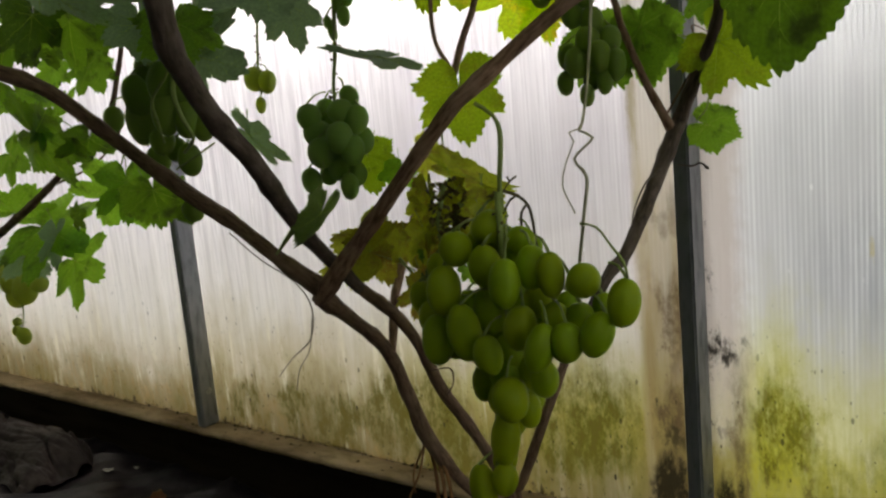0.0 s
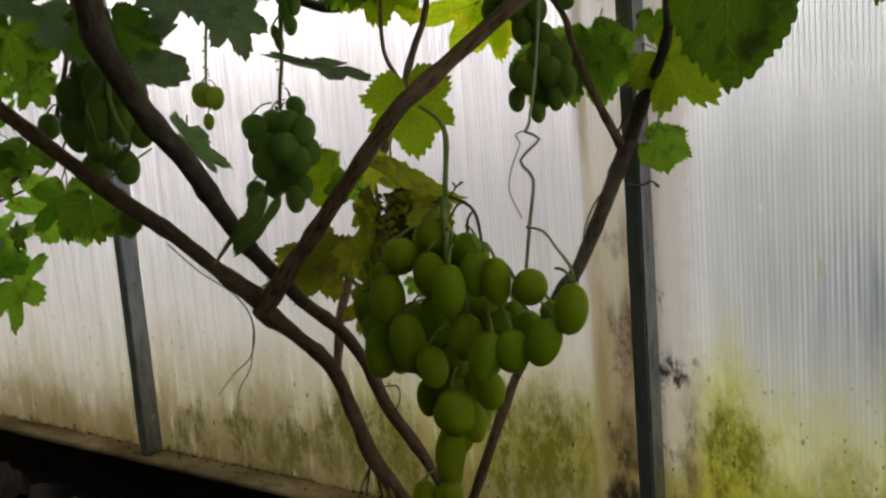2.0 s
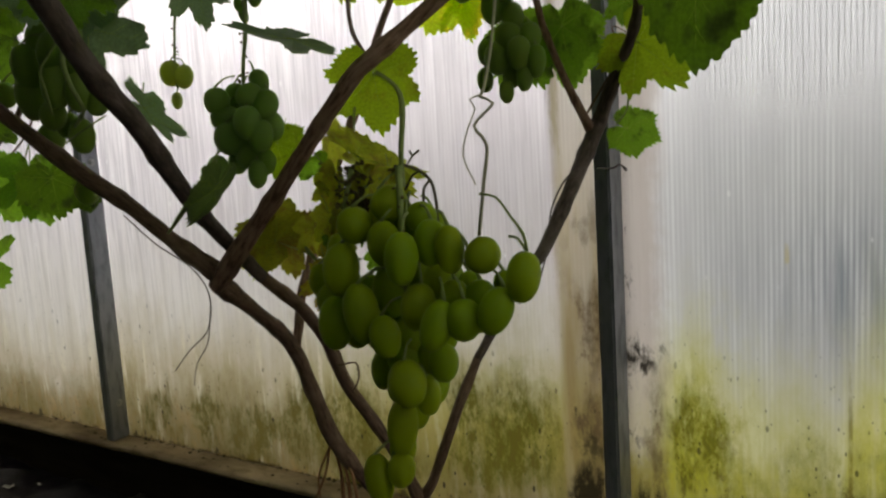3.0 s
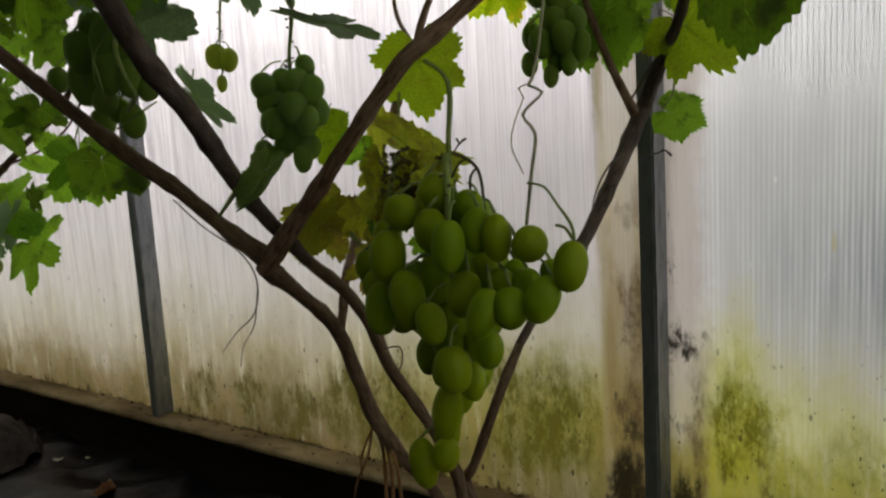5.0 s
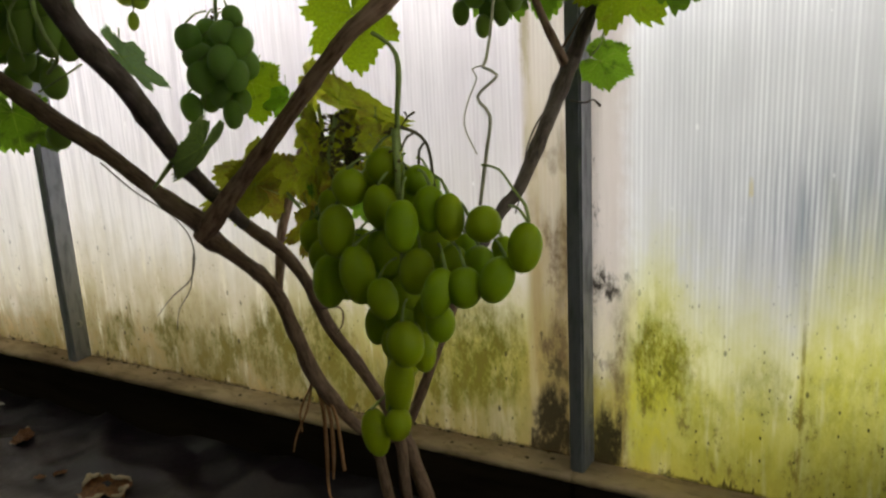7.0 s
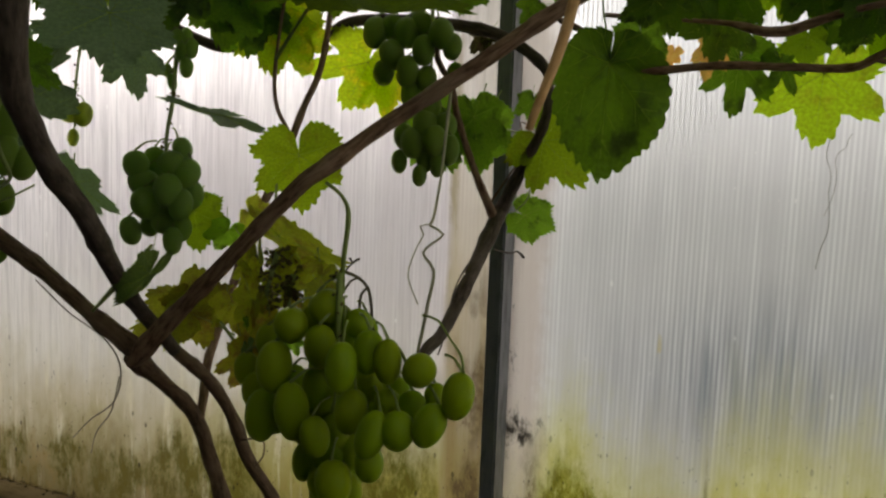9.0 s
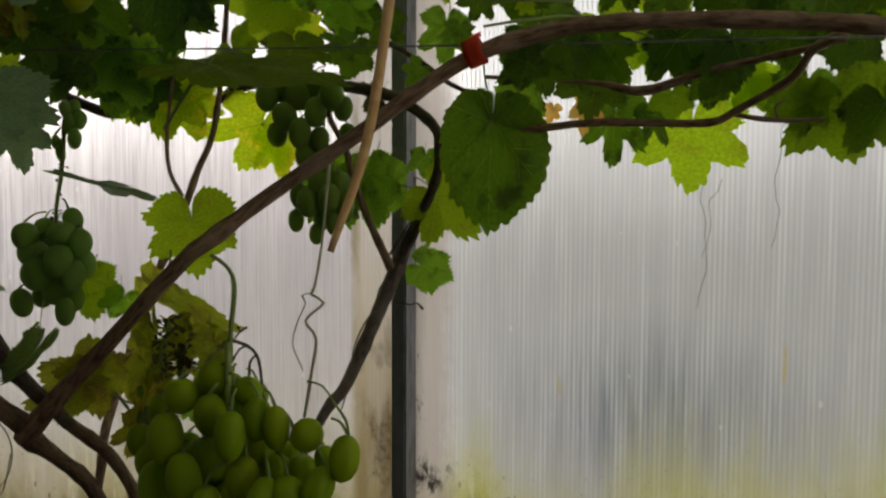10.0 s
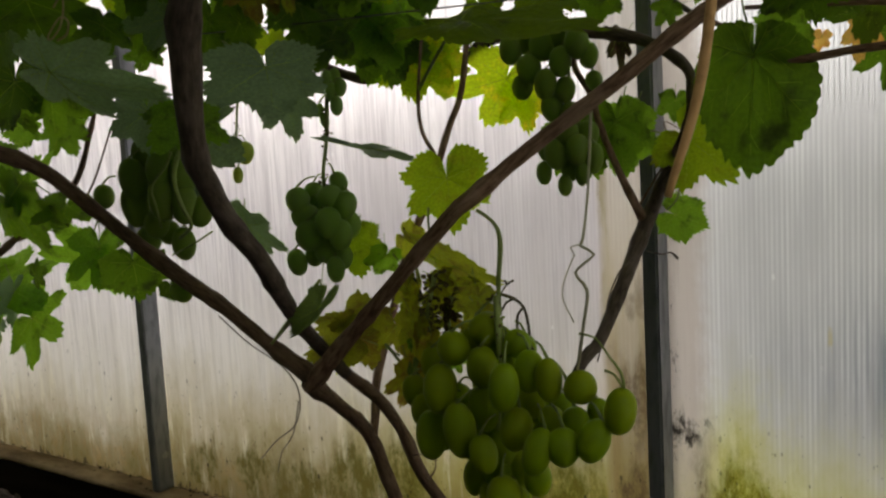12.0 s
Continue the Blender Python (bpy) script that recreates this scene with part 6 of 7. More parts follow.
def grape(root, centre, wide, tall, angle, m):
    """One berry and its short stalk, which leads towards the bunch's stem."""
    variant = len(root.children) % 3
    key = (m.name, variant)
    if key not in GRAPES:
        GRAPES[key] = grape_mesh(m, variant)
    c = Vector(centre)
    lean = Matrix.Rotation(radians(angle), 3, (VIEWPOINT - c).normalized()) @ Matrix.Rotation(radians(10 * math.sin(c.x * 900)), 3, "X")
    ob = new("grape", GRAPES[key])
    ob.parent = root
    ob.matrix_parent_inverse = Matrix.Translation(-root.location)
    ob.matrix_basis = Matrix.Translation(c) @ lean.to_4x4() @ Matrix.Diagonal((wide, wide, tall, 1))
    top = c + lean @ Vector((0, 0, tall * 0.49))
    line = BUNCH_LINES[root.name]
    join = min(line, key=lambda q: (q - top).length + 1.2 * max(0, top.z + 0.006 - q.z))
    join = top + (join - top) * min(1, 0.016 / max(1e-4, (join - top).length)) + Vector((0, 0.007, 0.004))
    midway = (top + join) / 2 + Vector((0, 0, 0.003))
    part("pedicel", tube("pedicel", [(*join, 0.0009), (*midway, 0.0008), (*top, 0.0012)], m_green, 5, 0.2, 0.006), root)


def dry_buds(root, number, seed, start=0.0, end=1.0, spread=1.0):
    """Shrivelled berries and flower remains along a bunch's stem."""
    rnd = random.Random(seed)
    line = BUNCH_LINES[root.name]
    for k in range(number):
        p = line[int((start + (end - start) * rnd.random()) * (len(line) - 1))]
        a, reach = rnd.uniform(0, 6.28), rnd.uniform(0.003, 0.008) * spread
        tip = p + Vector((math.cos(a) * reach, math.sin(a) * reach * 0.6, rnd.uniform(-0.004, 0.003) * spread ** 2))
        r = rnd.uniform(0.0009, 0.0018) * spread ** 0.5
        pts = [(*p, 0.0005), (*p.lerp(tip, 0.6), 0.0005), (*p.lerp(tip, 0.8), r), (*tip, r * 0.6)]
        part("dry_bud", tube("dry_bud", pts, m_bud, 5, 0.3, 0.0015), root)


b = bunch("large ripening bunch of oval green grapes hanging from the vine", [(0.107, -0.535, 0.625), (0.110, -0.540, 0.593), (0.102, -0.530, 0.550), (0.100, -0.530, 0.514), (0.107, -0.550, 0.478), (0.099, -0.550, 0.447)])
grape(b, (0.130, -0.570, 0.575), 0.0197, 0.0305, 0, m_grape)
grape(b, (0.139, -0.553, 0.582), 0.0194, 0.0271, 0, m_grape)
grape(b, (0.154, -0.557, 0.579), 0.0171, 0.0278, 0, m_grape)
grape(b, (0.174, -0.555, 0.576), 0.0212, 0.0199, 60, m_grape)
grape(b, (0.201, -0.560, 0.566), 0.0187, 0.0277, -6, m_grape)
grape(b, (0.186, -0.565, 0.548), 0.0190, 0.0270, -20, m_grape)
grape(b, (0.167, -0.567, 0.542), 0.0207, 0.0238, 0, m_grape)
grape(b, (0.153, -0.573, 0.539), 0.0183, 0.0296, -18, m_grape)
grape(b, (0.130, -0.557, 0.545), 0.0205, 0.0278, -8, m_grape)
grape(b, (0.105, -0.557, 0.525), 0.0192, 0.0267, 8, m_grape)
grape(b, (0.085, -0.553, 0.537), 0.0223, 0.0391, 0, m_grape)
grape(b, (0.069, -0.550, 0.563), 0.0232, 0.0337, 0, m_grape)
grape(b, (0.053, -0.540, 0.526), 0.0229, 0.0354, 0, m_grape)
grape(b, (0.078, -0.545, 0.590), 0.0221, 0.0235, 0, m_grape)
grape(b, (0.100, -0.545, 0.579), 0.0211, 0.0286, 0, m_grape)
grape(b, (0.130, -0.535, 0.556), 0.0184, 0.0204, 0, m_grape)
grape(b, (0.151, -0.550, 0.552), 0.0163, 0.0176, 0, m_grape)
grape(b, (0.165, -0.545, 0.551), 0.0175, 0.0188, 0, m_grape)
grape(b, (0.176, -0.535, 0.556), 0.0143, 0.0176, 0, m_grape)
grape(b, (0.119, -0.557, 0.498), 0.0233, 0.0295, 5, m_grape)
grape(b, (0.119, -0.537, 0.485), 0.0164, 0.0257, 0, m_grape)
grape(b, (0.136, -0.543, 0.509), 0.0185, 0.0240, 0, m_grape)
grape(b, (0.101, -0.533, 0.506), 0.0231, 0.0274, 0, m_grape)
grape(b, (0.108, -0.550, 0.468), 0.0192, 0.0371, -8, m_grape_bright)
grape(b, (0.091, -0.555, 0.433), 0.0183, 0.0337, 6, m_grape_bright)
grape(b, (0.107, -0.553, 0.441), 0.0173, 0.0223, -15, m_grape_bright)
grape(b, (0.091, -0.530, 0.547), 0.0229, 0.0344, 0, m_grape)
grape(b, (0.097, -0.533, 0.602), 0.0241, 0.0227, 40, m_grape)
grape(b, (0.120, -0.533, 0.594), 0.0189, 0.0189, 70, m_grape)
grape(b, (0.022, -0.515, 0.547), 0.0179, 0.0257, 0, m_grape)
grape(b, (0.103, -0.530, 0.518), 0.0216, 0.0288, 0, m_grape)
grape(b, (0.076, -0.523, 0.493), 0.0174, 0.0264, 0, m_grape)
grape(b, (0.108, -0.525, 0.580), 0.0189, 0.0265, 0, m_grape)
grape(b, (0.096, -0.535, 0.447), 0.0171, 0.0224, 0, m_grape_bright)
grape(b, (0.067, -0.515, 0.519), 0.0213, 0.0304, 0, m_grape)
grape(b, (0.090, -0.515, 0.526), 0.0222, 0.0297, 0, m_grape)
grape(b, (0.108, -0.517, 0.554), 0.0201, 0.0272, 0, m_grape)
grape(b, (0.126, -0.515, 0.553), 0.0177, 0.0248, 0, m_grape)
grape(b, (0.096, -0.515, 0.588), 0.0200, 0.0250, 0, m_grape)
grape(b, (0.079, -0.505, 0.554), 0.0225, 0.0300, 0, m_grape)
grape(b, (0.146, -0.525, 0.551), 0.0150, 0.0205, 0, m_grape)
grape(b, (0.112, -0.525, 0.507), 0.0195, 0.0253, 0, m_grape)
grape(b, (0.089, -0.525, 0.484), 0.0164, 0.0224, 0, m_grape)
grape(b, (0.116, -0.515, 0.586), 0.0154, 0.0196, 0, m_grape)
grape(b, (0.079, -0.487, 0.567), 0.0222, 0.0298, 0, m_grape)
grape(b, (0.100, -0.487, 0.561), 0.0219, 0.0294, 0, m_grape)
grape(b, (0.042, -0.487, 0.532), 0.0233, 0.0313, 0, m_grape)
grape(b, (0.067, -0.487, 0.527), 0.0229, 0.0307, 0, m_grape)
grape(b, (0.091, -0.487, 0.530), 0.0224, 0.0301, 0, m_grape)
grape(b, (0.111, -0.487, 0.533), 0.0219, 0.0295, 0, m_grape)
grape(b, (0.027, -0.487, 0.510), 0.0238, 0.0320, 0, m_grape)
grape(b, (0.052, -0.487, 0.505), 0.0234, 0.0314, 0, m_grape)
grape(b, (0.077, -0.487, 0.505), 0.0229, 0.0308, 0, m_grape)
grape(b, (0.099, -0.487, 0.512), 0.0224, 0.0301, 0, m_grape)
grape(b, (0.074, -0.487, 0.480), 0.0232, 0.0313, 0, m_grape)
grape(b, (0.089, -0.487, 0.475), 0.0230, 0.0309, 0, m_grape)
grape(b, (0.071, -0.487, 0.455), 0.0236, 0.0317, 0, m_grape)
grape(b, (0.127, -0.487, 0.527), 0.0217, 0.0292, 0, m_grape)
grape(b, (0.034, -0.520, 0.535), 0.0208, 0.0254, 0, m_grape)
grape(b, (0.045, -0.515, 0.532), 0.0215, 0.0269, 0, m_grape)
grape(b, (0.076, -0.515, 0.586), 0.0204, 0.0255, 0, m_grape)
grape(b, (0.037, -0.510, 0.567), 0.0192, 0.0268, 0, m_grape)
grape(b, (0.019, -0.487, 0.537), 0.0237, 0.0318, 0, m_grape)
dry_buds(b, 10, 9, 0.0, 0.25)
b = bunch("small bunch of green grapes with dry upper stalk", [(-0.155, -0.385, 0.784), (-0.160, -0.385, 0.739), (-0.167, -0.385, 0.704), (-0.166, -0.385, 0.667), (-0.164, -0.385, 0.630)])
grape(b, (-0.193, -0.395, 0.681), 0.0239, 0.0260, 0, m_grape_cool)
grape(b, (-0.189, -0.390, 0.665), 0.0282, 0.0251, 0, m_grape_cool)
grape(b, (-0.179, -0.398, 0.647), 0.0268, 0.0299, 0, m_grape_cool)
grape(b, (-0.209, -0.385, 0.619), 0.0202, 0.0276, 8, m_grape_cool)
grape(b, (-0.155, -0.392, 0.684), 0.0246, 0.0215, 30, m_grape_cool)
grape(b, (-0.150, -0.402, 0.660), 0.0253, 0.0304, 0, m_grape_cool)
grape(b, (-0.169, -0.385, 0.631), 0.0240, 0.0250, 0, m_grape_cool)
grape(b, (-0.155, -0.390, 0.614), 0.0175, 0.0258, 5, m_grape_cool)
grape(b, (-0.153, -0.380, 0.697), 0.0177, 0.0208, 20, m_grape_cool)
grape(b, (-0.143, -0.385, 0.675), 0.0237, 0.0278, -15, m_grape_cool)
grape(b, (-0.142, -0.395, 0.648), 0.0224, 0.0295, 0, m_grape_cool)
grape(b, (-0.156, -0.378, 0.624), 0.0199, 0.0240, 0, m_grape_cool)
grape(b, (-0.192, -0.372, 0.686), 0.0214, 0.0235, 0, m_grape_cool)
grape(b, (-0.193, -0.372, 0.646), 0.0257, 0.0300, 0, m_grape_cool)
grape(b, (-0.174, -0.368, 0.660), 0.0256, 0.0319, 0, m_grape_cool)
grape(b, (-0.197, -0.372, 0.625), 0.0193, 0.0236, 0, m_grape_cool)
grape(b, (-0.146, -0.375, 0.656), 0.0209, 0.0271, 0, m_grape_cool)
grape(b, (-0.188, -0.370, 0.670), 0.0214, 0.0267, 0, m_grape_cool)
grape(b, (-0.150, -0.385, 0.781), 0.0123, 0.0185, 0, m_grape_cool)
grape(b, (-0.143, -0.380, 0.785), 0.0119, 0.0175, -8, m_grape_cool)
grape(b, (-0.143, -0.387, 0.768), 0.0123, 0.0184, 0, m_grape_cool)
grape(b, (-0.160, -0.378, 0.795), 0.0115, 0.0167, 10, m_grape_cool)
grape(b, (-0.165, -0.380, 0.756), 0.0089, 0.0156, 5, m_grape_cool)
grape(b, (-0.172, -0.378, 0.766), 0.0084, 0.0136, 0, m_grape_cool)
grape(b, (-0.156, -0.372, 0.797), 0.0115, 0.0157, 0, m_grape_cool)
dry_buds(b, 26, 3, 0.25, 0.75)
b = bunch("broad bunch of dull green grapes between two canes", [(-0.166, -0.552, 0.738), (-0.154, -0.572, 0.712), (-0.146, -0.574, 0.691), (-0.146, -0.566, 0.674), (-0.172, -0.556, 0.663)])
grape(b, (-0.230, -0.552, 0.711), 0.0235, 0.0370, 6, m_grape_dull)
grape(b, (-0.235, -0.548, 0.689), 0.0247, 0.0384, 0, m_grape_dull)
grape(b, (-0.190, -0.555, 0.719), 0.0243, 0.0348, 0, m_grape_dull)
grape(b, (-0.189, -0.556, 0.695), 0.0235, 0.0366, 0, m_grape_dull)
grape(b, (-0.210, -0.548, 0.673), 0.0207, 0.0234, 0, m_grape_dull)
grape(b, (-0.173, -0.548, 0.711), 0.0216, 0.0346, -6, m_grape_dull)
grape(b, (-0.171, -0.550, 0.689), 0.0208, 0.0320, -6, m_grape_dull)
grape(b, (-0.163, -0.540, 0.683), 0.0192, 0.0270, -10, m_grape_dull)
grape(b, (-0.188, -0.540, 0.656), 0.0201, 0.0277, 0, m_grape_dull)
grape(b, (-0.258, -0.520, 0.657), 0.0222, 0.0251, 0, m_grape_dull)
grape(b, (-0.318, -0.520, 0.696), 0.0191, 0.0231, 0, m_grape_dull)
grape(b, (-0.228, -0.540, 0.732), 0.0219, 0.0282, 0, m_grape_dull)
grape(b, (-0.192, -0.540, 0.733), 0.0221, 0.0283, 0, m_grape_dull)
grape(b, (-0.211, -0.535, 0.665), 0.0183, 0.0210, 0, m_grape_dull)
grape(b, (-0.227, -0.515, 0.610), 0.0182, 0.0210, 30, m_grape_dull)
grape(b, (-0.233, -0.535, 0.705), 0.0231, 0.0333, 0, m_grape_dull)
grape(b, (-0.203, -0.535, 0.703), 0.0226, 0.0325, 0, m_grape_dull)
b = bunch("bunch of dark green grapes close to the wall", [(-0.013, -0.160, 0.854), (-0.012, -0.160, 0.805), (-0.012, -0.165, 0.744), (-0.017, -0.165, 0.683)])
grape(b, (-0.078, -0.165, 0.827), 0.0266, 0.0352, 0, m_grape_dull)
grape(b, (-0.053, -0.172, 0.803), 0.0273, 0.0324, 10, m_grape_dull)
grape(b, (-0.066, -0.165, 0.785), 0.0233, 0.0283, 0, m_grape_dull)
grape(b, (-0.033, -0.175, 0.785), 0.0248, 0.0341, -8, m_grape_dull)
grape(b, (-0.016, -0.172, 0.807), 0.0246, 0.0328, 0, m_grape_dull)
grape(b, (0.004, -0.172, 0.823), 0.0263, 0.0323, 15, m_grape_dull)
grape(b, (0.013, -0.165, 0.811), 0.0211, 0.0281, 0, m_grape_dull)
grape(b, (0.016, -0.160, 0.785), 0.0180, 0.0217, 0, m_grape_dull)
grape(b, (-0.040, -0.165, 0.826), 0.0283, 0.0333, 0, m_grape_dull)
grape(b, (-0.015, -0.165, 0.778), 0.0226, 0.0286, 0, m_grape_dull)
grape(b, (-0.031, -0.165, 0.761), 0.0250, 0.0312, 0, m_grape_dull)
grape(b, (-0.011, -0.162, 0.751), 0.0238, 0.0298, 0, m_grape_dull)
grape(b, (-0.062, -0.155, 0.833), 0.0256, 0.0295, 0, m_grape_dull)
grape(b, (-0.028, -0.155, 0.835), 0.0272, 0.0311, 0, m_grape_dull)
grape(b, (-0.044, -0.165, 0.691), 0.0177, 0.0260, 6, m_grape_dull)
grape(b, (-0.017, -0.170, 0.677), 0.0158, 0.0234, 0, m_grape_dull)
grape(b, (0.003, -0.168, 0.690), 0.0172, 0.0285, -6, m_grape_dull)
grape(b, (-0.025, -0.172, 0.711), 0.0271, 0.0333, 0, m_grape_dull)
grape(b, (-0.000, -0.172, 0.714), 0.0257, 0.0339, 0, m_grape_dull)
grape(b, (0.015, -0.165, 0.705), 0.0203, 0.0328, -8, m_grape_dull)
grape(b, (-0.013, -0.168, 0.731), 0.0270, 0.0309, 0, m_grape_dull)
grape(b, (-0.041, -0.162, 0.718), 0.0221, 0.0293, 0, m_grape_dull)
grape(b, (0.006, -0.158, 0.730), 0.0237, 0.0297, 0, m_grape_dull)
grape(b, (-0.015, -0.160, 0.694), 0.0196, 0.0279, 0, m_grape_dull)
b = bunch("withered flower cluster of brown buds above the grapes", [(-0.010, -0.435, 0.620), (-0.011, -0.440, 0.605), (-0.014, -0.443, 0.588), (-0.012, -0.443, 0.571)])
dry_buds(b, 55, 31, 0.0, 1.0, 1.7)
b = bunch("withered flower cluster of brown buds above the grapes", [(0.019, -0.455, 0.607), (0.016, -0.457, 0.590), (0.018, -0.457, 0.578)])
dry_buds(b, 34, 32, 0.0, 1.0, 1.7)
b = bunch("sparse stalk holding three small pale grapes", [(-0.527, -0.140, 0.838), (-0.535, -0.140, 0.801), (-0.542, -0.140, 0.755), (-0.542, -0.140, 0.720)])
grape(b, (-0.552, -0.140, 0.740), 0.0302, 0.0352, 0, m_grape_pale)
grape(b, (-0.532, -0.135, 0.734), 0.0250, 0.0333, 0, m_grape_pale)
grape(b, (-0.545, -0.140, 0.703), 0.0151, 0.0235, 0, m_grape_pale)
dry_buds(b, 16, 5, 0.1, 0.9)
b = bunch("small bunch of yellowish green grapes near the wall", [(-1.532, -0.040, 0.464), (-1.529, -0.040, 0.400), (-1.530, -0.040, 0.321), (-1.541, -0.040, 0.275)])
grape(b, (-1.569, -0.040, 0.372), 0.0485, 0.0566, 0, m_grape_pale)
grape(b, (-1.495, -0.045, 0.361), 0.0553, 0.0711, 0, m_grape_pale)
grape(b, (-1.439, -0.040, 0.376), 0.0388, 0.0414, 0, m_grape_pale)
grape(b, (-1.570, -0.030, 0.336), 0.0462, 0.0543, 0, m_grape_pale)
grape(b, (-1.548, -0.040, 0.247), 0.0325, 0.0406, 0, m_grape_pale)
grape(b, (-1.586, -0.036, 0.255), 0.0219, 0.0247, 0, m_grape_pale)
grape(b, (-1.576, -0.036, 0.277), 0.0218, 0.0205, 0, m_grape_pale)
grape(b, (-1.607, -0.030, 0.394), 0.0465, 0.0547, 0, m_grape_pale)
grape(b, (-1.476, -0.030, 0.394), 0.0446, 0.0473, 0, m_grape_pale)
dry_buds(b, 6, 8, 0.4, 1.0)
b = bunch("pair of pale grapes hanging from an overhead shoot", [(0.224, -0.800, 0.802), (0.232, -0.800, 0.797), (0.236, -0.800, 0.793)])
grape(b, (0.241, -0.800, 0.786), 0.0139, 0.0171, 4, m_grape_bright)
grape(b, (0.228, -0.800, 0.782), 0.0102, 0.0146, -4, m_grape_bright)

# ---- wires, ties, stalks ----
def wire(a, b, sag):
    a, b = Vector(a), Vector(b)
    pts = [(*(a.lerp(b, u) - Vector((0, 0, sag * 4 * u * (1 - u)))), 0.0007) for u in (0, 0.25, 0.5, 0.75, 1)]
    return tagged(part("trellis_wire", tube("trellis_wire", pts, m_wire, 6, 0, 0.05), None), "thin galvanised trellis wire stretched under the foliage", "wire", "trellis wires")


def tape_tie(centre, axis, radius, m, label, tails, half=0.0075):
    """A turn of plastic tape round a cane, with loose ends."""
    c, ax = Vector(centre), Vector(axis).normalized()
    side = ax.cross(Vector((0, 0, 1))).normalized()
    up = side.cross(ax)
    verts, faces = [], []
    n = 28
    for k in range(n):
        a = 2 * math.pi * k / n
        for s, dr in ((-1, 0), (-0.4, 0.0006), (0.4, 0.0002), (1, 0.0008)):
            r = radius + dr + 0.0008 * noise.noise(Vector((a * 2, s, 3)))
            verts.append(c + ax * half * s * (1 + 0.15 * noise.noise(Vector((a, 2, s)))) + (side * math.cos(a) + up * math.sin(a)) * r)
    for k in range(n):
        for q in range(3):
            faces.append((k * 4 + q, k * 4 + q + 1, ((k + 1) % n) * 4 + q + 1, ((k + 1) % n) * 4 + q))
    for way, ln in tails:
        w = Vector(way).normalized()
        across = ax
        b = len(verts)
        for s in range(6):
            u = s / 5
            here = c + side * 0 + w * (radius + ln * u) + Vector((0, -0.002 * math.sin(u * 6), -0.25 * ln * u * u))
            verts.extend([here + across * half * 0.8 * (1 - 0.3 * u), here - across * half * 0.8 * (1 - 0.5 * u)])
        for s in range(5):
            faces.append((b + 2 * s, b + 2 * s + 1, b + 2 * s + 3, b + 2 * s + 2))
    ob = part("tape_tie", mesh_of("tape_tie", verts, faces, [m]), None, label)
    thick = ob.modifiers.new("thickness", "SOLIDIFY")
    thick.thickness = 0.0004
    return tagged(ob, label, "tape", "tape ties")


wire((-0.461, -0.470, 0.850), (0.497, -0.440, 0.814), 0.004)
wire((-0.054, -0.760, 0.824), (0.255, -0.750, 0.801), 0.002)
tape_tie((0.253, -0.475, 0.811), (0.9, 0.1, 0.35), 0.0088, m_tape, "bright red tape tying a cane to the wire", [((0.1, -0.3, 1), 0.004)], 0.006)
tape_tie((0.101, -0.750, 0.816), (0.75, 0.0, 0.55), 0.0078, m_tape_pale, "faded red tape tying the dark cane to the wire", [((0.6, -0.4, -0.5), 0.016)], 0.004)

straw = part("dry_stalk", tube("dry_stalk", [(*(0.338, -0.816, 0.785), 0.0012), (*(0.336, -0.830, 0.735), 0.0012), (*(0.331, -0.840, 0.708), 0.0008)], m_straw, 8, 0.5, 0.004), None)
tagged(straw, "thin straw-coloured dry stalk hanging from the foliage", "stalk")


def twine():
    c = Vector((-0.235, -0.600, 0.837))
    loop = [(-0.010, 0, 0.012), (-0.004, 0.004, 0.022), (0.003, 0, 0.010), (0.001, -0.003, -0.004), (-0.014, -0.002, -0.012), (-0.020, 0, -0.008), (-0.006, 0.002, 0.004), (0.006, 0.001, 0.0), (0.004, 0, -0.010), (-0.006, -0.002, -0.0135)]
    pts = [(*(c + Vector(p)), 0.0009) for p in loop]
    tagged(part("twine_loop", tube("twine_loop", pts, m_twine, 6, 0.6, 0.002), None), "loose loop of tan garden twine among the leaves", "twine")


twine()


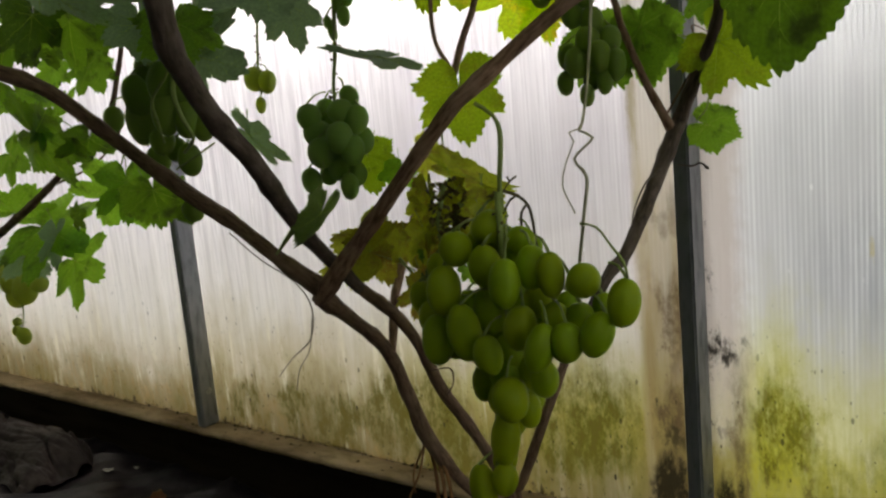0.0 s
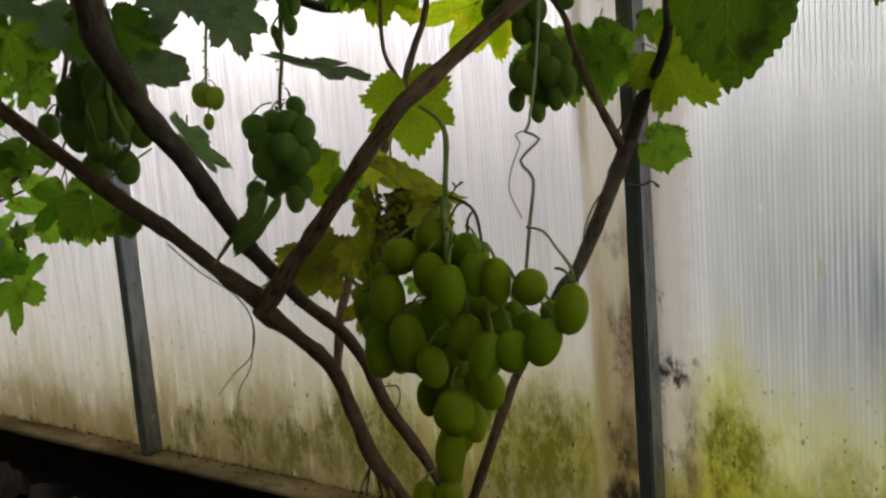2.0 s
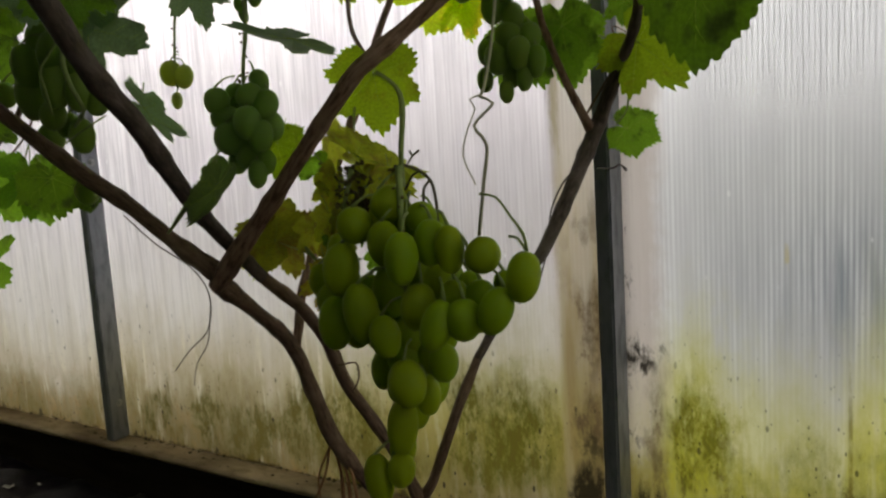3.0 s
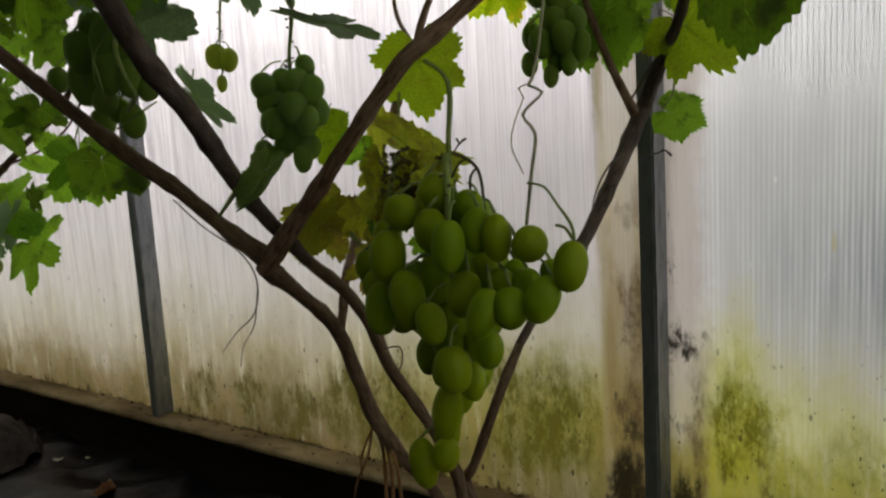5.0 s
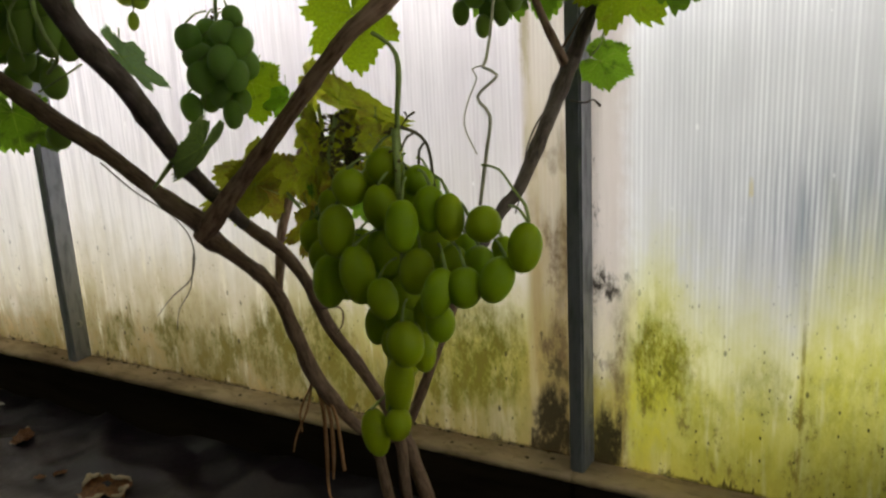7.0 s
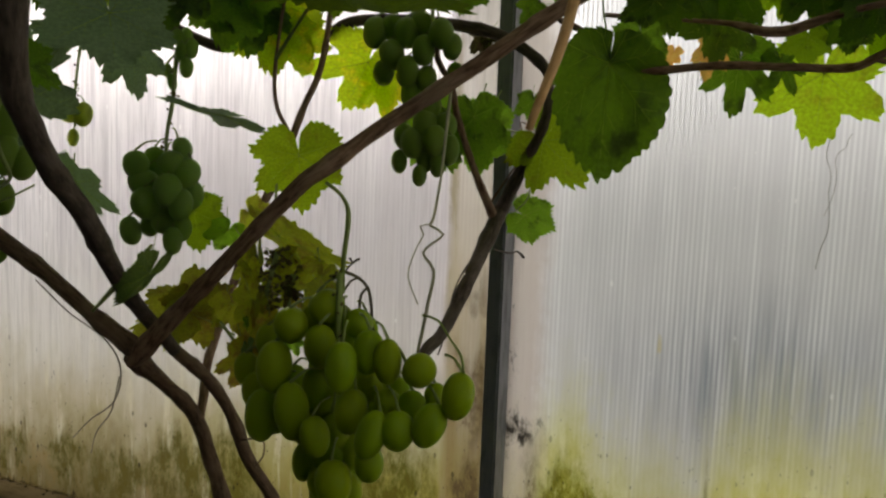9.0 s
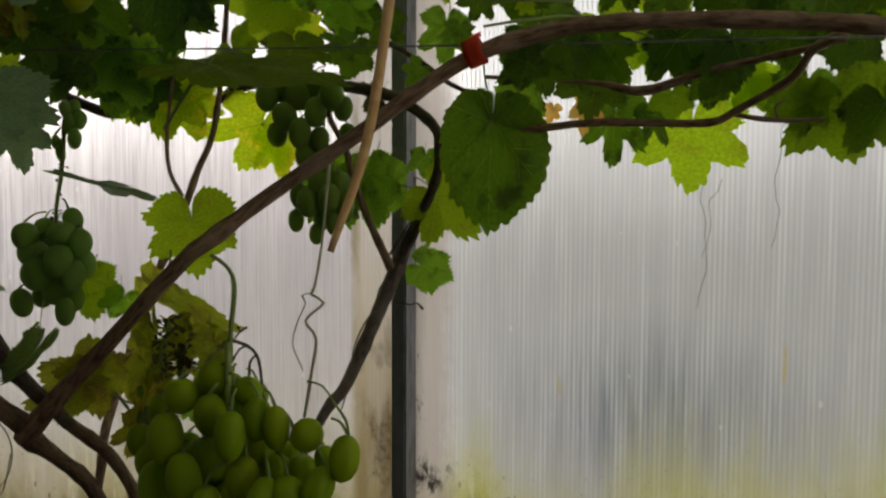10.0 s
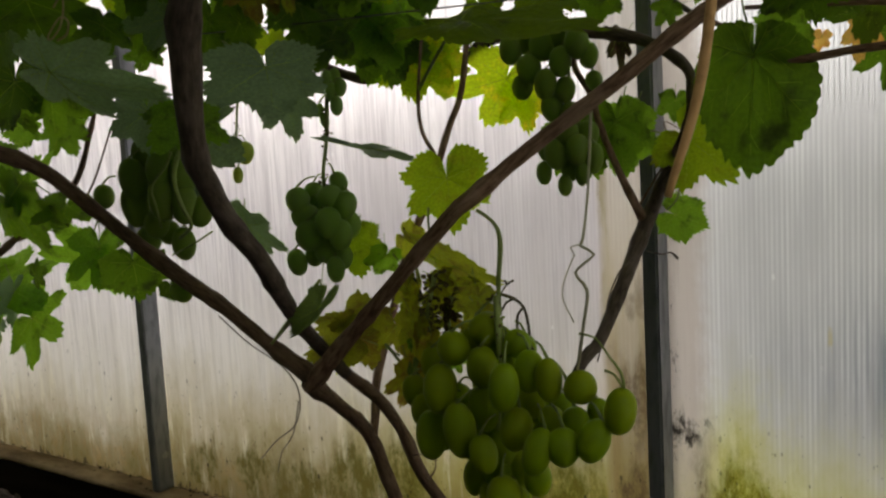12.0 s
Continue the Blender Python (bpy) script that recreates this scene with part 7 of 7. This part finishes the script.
# ---- on the floor ----
def dead_leaf(place, size, seed, turn):
    """A curled dry leaf lying on the fabric, its rim rolled up and paler."""
    rnd = random.Random(seed)
    n, rings = 40, (0.2, 0.45, 0.7, 0.92, 1.0)
    off = Vector((seed * 3.1, 0, 0))

    def point(a, r, f):
        x, y = r * math.cos(a), r * math.sin(a) * 0.72
        curl = 1.4 * max(0, f - 0.6) ** 1.3 * (0.6 + noise.noise(Vector((math.cos(a) * 1.5, math.sin(a) * 1.5, 2)) + off))
        return Vector((x * (1 - 0.3 * max(0, f - 0.8)), y * (1 - 0.3 * max(0, f - 0.8)), 0.06 + 0.30 * (1 - min(1, f) ** 2) + 0.15 * noise.noise(Vector((x * 3, y * 3, 1)) + off) + max(0, curl)))
    radii = [1 + 0.35 * noise.noise(Vector((math.cos(2 * math.pi * k / n) * 1.8, math.sin(2 * math.pi * k / n) * 1.8, 4)) + off) + rnd.uniform(-0.06, 0.06) for k in range(n)]
    verts, faces, slots = [Vector((0, 0, 0.36))], [], []
    for f in rings:
        for k in range(n):
            verts.append(point(2 * math.pi * k / n, radii[k] * f, f))
    for k in range(n):
        k2 = (k + 1) % n
        faces.append((0, 1 + k, 1 + k2))
        slots.append(0)
        for q in range(len(rings) - 1):
            b = 1 + q * n
            faces.append((b + k, b + n + k, b + n + k2, b + k2))
            slots.append(1 if q == len(rings) - 2 and noise.noise(Vector((k * 0.3, seed, 0))) > 0.22 else 0)
    ob = new("dead_leaf", mesh_of("dead_leaf", verts, faces, [m_dead, m_dead_edge], slots=slots))
    low = min(v.z for v in verts)
    ob.matrix_basis = Matrix.Translation((place[0], place[1], place[2] - low * size + 0.005)) @ Matrix.Rotation(turn, 4, "Z") @ Matrix.Scale(size, 4)
    ob.modifiers.new("thickness", "SOLIDIFY").thickness = 0.02
    tagged(ob, "curled brown dead leaf on the black ground fabric", "dead leaf", "dead leaves")
    if size > 0.03:
        # the rim has rolled itself into pale tubes
        for first, last in ((0.60, 0.80), (0.84, 1.02), (0.08, 0.24), (0.30, 0.44)):
            pts = []
            for i in range(9):
                k = int((first + (last - first) * i / 8) * n) % n
                p = point(2 * math.pi * k / n, radii[k] * 0.93, 0.93)
                pts.append((p.x * (1 + rnd.uniform(-0.05, 0.08)), p.y * (1 + rnd.uniform(-0.05, 0.08)), p.z + 0.05 + rnd.uniform(-0.03, 0.05), 0.075 * (1 - abs(i - 4) / 5.0) + 0.05 * rnd.random()))
            roll = part("rolled_rim", tube("rolled_rim", pts, m_dead_edge, 8, 0.2, 0.05), None, "pale rolled leaf edge")
            roll.parent = ob


dead_leaf((-0.690, -0.195, 0.000), 0.044, 3, 0.6)
dead_leaf((-0.976, -0.129, 0.000), 0.026, 5, 2.0)
dead_leaf((-0.809, -0.183, 0.000), 0.011, 8, 1.0)
dead_leaf((-0.828, -0.206, 0.000), 0.010, 12, 0.2)
dead_leaf((-0.950, -0.206, 0.000), 0.012, 15, 0.2)


def twig(a, b):
    a, b = Vector(a), Vector(b)
    pts = [(*a, 0.0016), (*(a.lerp(b, 0.5) + Vector((0, 0.003, 0.004))), 0.0014), (*b, 0.001)]
    tagged(part("twig", tube("twig", pts, m_twine, 6, 0.5, 0.004), None), "short dry pale twig on the ground fabric", "twig")


for (ax, ay), (bx, by) in (((-0.790, -0.288), (-0.730, -0.304)), ((-0.772, -0.312), (-0.738, -0.286))):
    twig((ax, ay, fabric_z(ax, ay) + 0.003), (bx, by, fabric_z(bx, by) + 0.003))


def pale_scrap(place, size, turn):
    """A small torn bit of pale film, folded once."""
    rnd = random.Random(21)
    verts = [(x * 0.006 + rnd.uniform(-0.001, 0.001), y * 0.004 + rnd.uniform(-0.001, 0.001), 0.003 * abs(x) + 0.001) for y in (-1, 0, 1) for x in (-1, -0.4, 0.1, 1)]
    faces = [(r * 4 + c, r * 4 + c + 1, r * 4 + c + 5, r * 4 + c + 4) for r in range(2) for c in range(3)]
    ob = new("film_scrap", mesh_of("film_scrap", verts, faces, [m_pale_root]))
    ob.location = (place[0], place[1], fabric_z(place[0], place[1]) + 0.001)
    ob.rotation_euler = (0, 0, turn)
    ob.scale = (size, size, size)
    ob.modifiers.new("thickness", "SOLIDIFY").thickness = 0.0006
    tagged(ob, "tiny pale folded scrap on the ground fabric", "scrap")


pale_scrap((-1.164, -0.044, 0.000), 1.0, 0.0)
pale_scrap((-1.200, -0.086, 0.000), 1.5, 0.7)


def crumpled_cover(x0, y0):
    """A spare length of the black fabric heaped against the board: creased on top, its near end dropping steeply."""
    nx, ny = 130, 90
    verts = []
    for j in range(ny + 1):
        for i in range(nx + 1):
            u, w = i / nx, j / ny
            skew = 0.034 * noise.noise(Vector((u * 2.5, w * 2.0, 4))) + 0.012 * noise.noise(Vector((u * 9, w * 7, 8)))
            bend = w + 0.22 * noise.noise(Vector((u * 3.2, w * 1.5, 2))) + 0.06 * noise.noise(Vector((u * 8, w * 5, 6)))
            top = 0.016 + 0.058 * math.sin(math.pi / 2 * min(1.0, max(0.0, 1.2 * bend))) + 0.020 * noise.noise(Vector((u * 3.5, w * 3, 1)))
            for number, depth, slant in ((2.3, 0.024, 0.9), (3.9, 0.018, -1.6), (6.5, 0.010, 1.4), (11.0, 0.005, -2.0)):
                near = abs(math.sin(math.pi * (number * bend + slant * u + 0.6 * noise.noise(Vector((u * 5, w * 4, number))))))
                top -= depth * max(0.0, 1 - near * 2.6) * (0.5 + noise.noise(Vector((u * 4, w * 4, number + 20))))
            end = 1 - u + 0.09 * noise.noise(Vector((w * 3.5, u * 2, 12)))
            fall = max(0.0, min(1.0, end * 6, (0.22 + w) * 4, (1 - w) * 6, u * 6))
            verts.append((x0 + (u - 1) * 0.52 + skew, y0 + w * 0.18 + skew * 0.5, max(0.005, top * math.sin(fall * math.pi / 2) ** 0.8)))
    faces = [(j * (nx + 1) + i, j * (nx + 1) + i + 1, (j + 1) * (nx + 1) + i + 1, (j + 1) * (nx + 1) + i) for j in range(ny) for i in range(nx)]
    ob = new("crumpled_cover", mesh_of("crumpled_cover", verts, faces, [m_cloth]))
    ob.modifiers.new("thickness", "SOLIDIFY").thickness = 0.002
    tagged(ob, "rumpled length of black fabric heaped on the floor against the board", "fabric")


crumpled_cover(-1.25, -0.235)
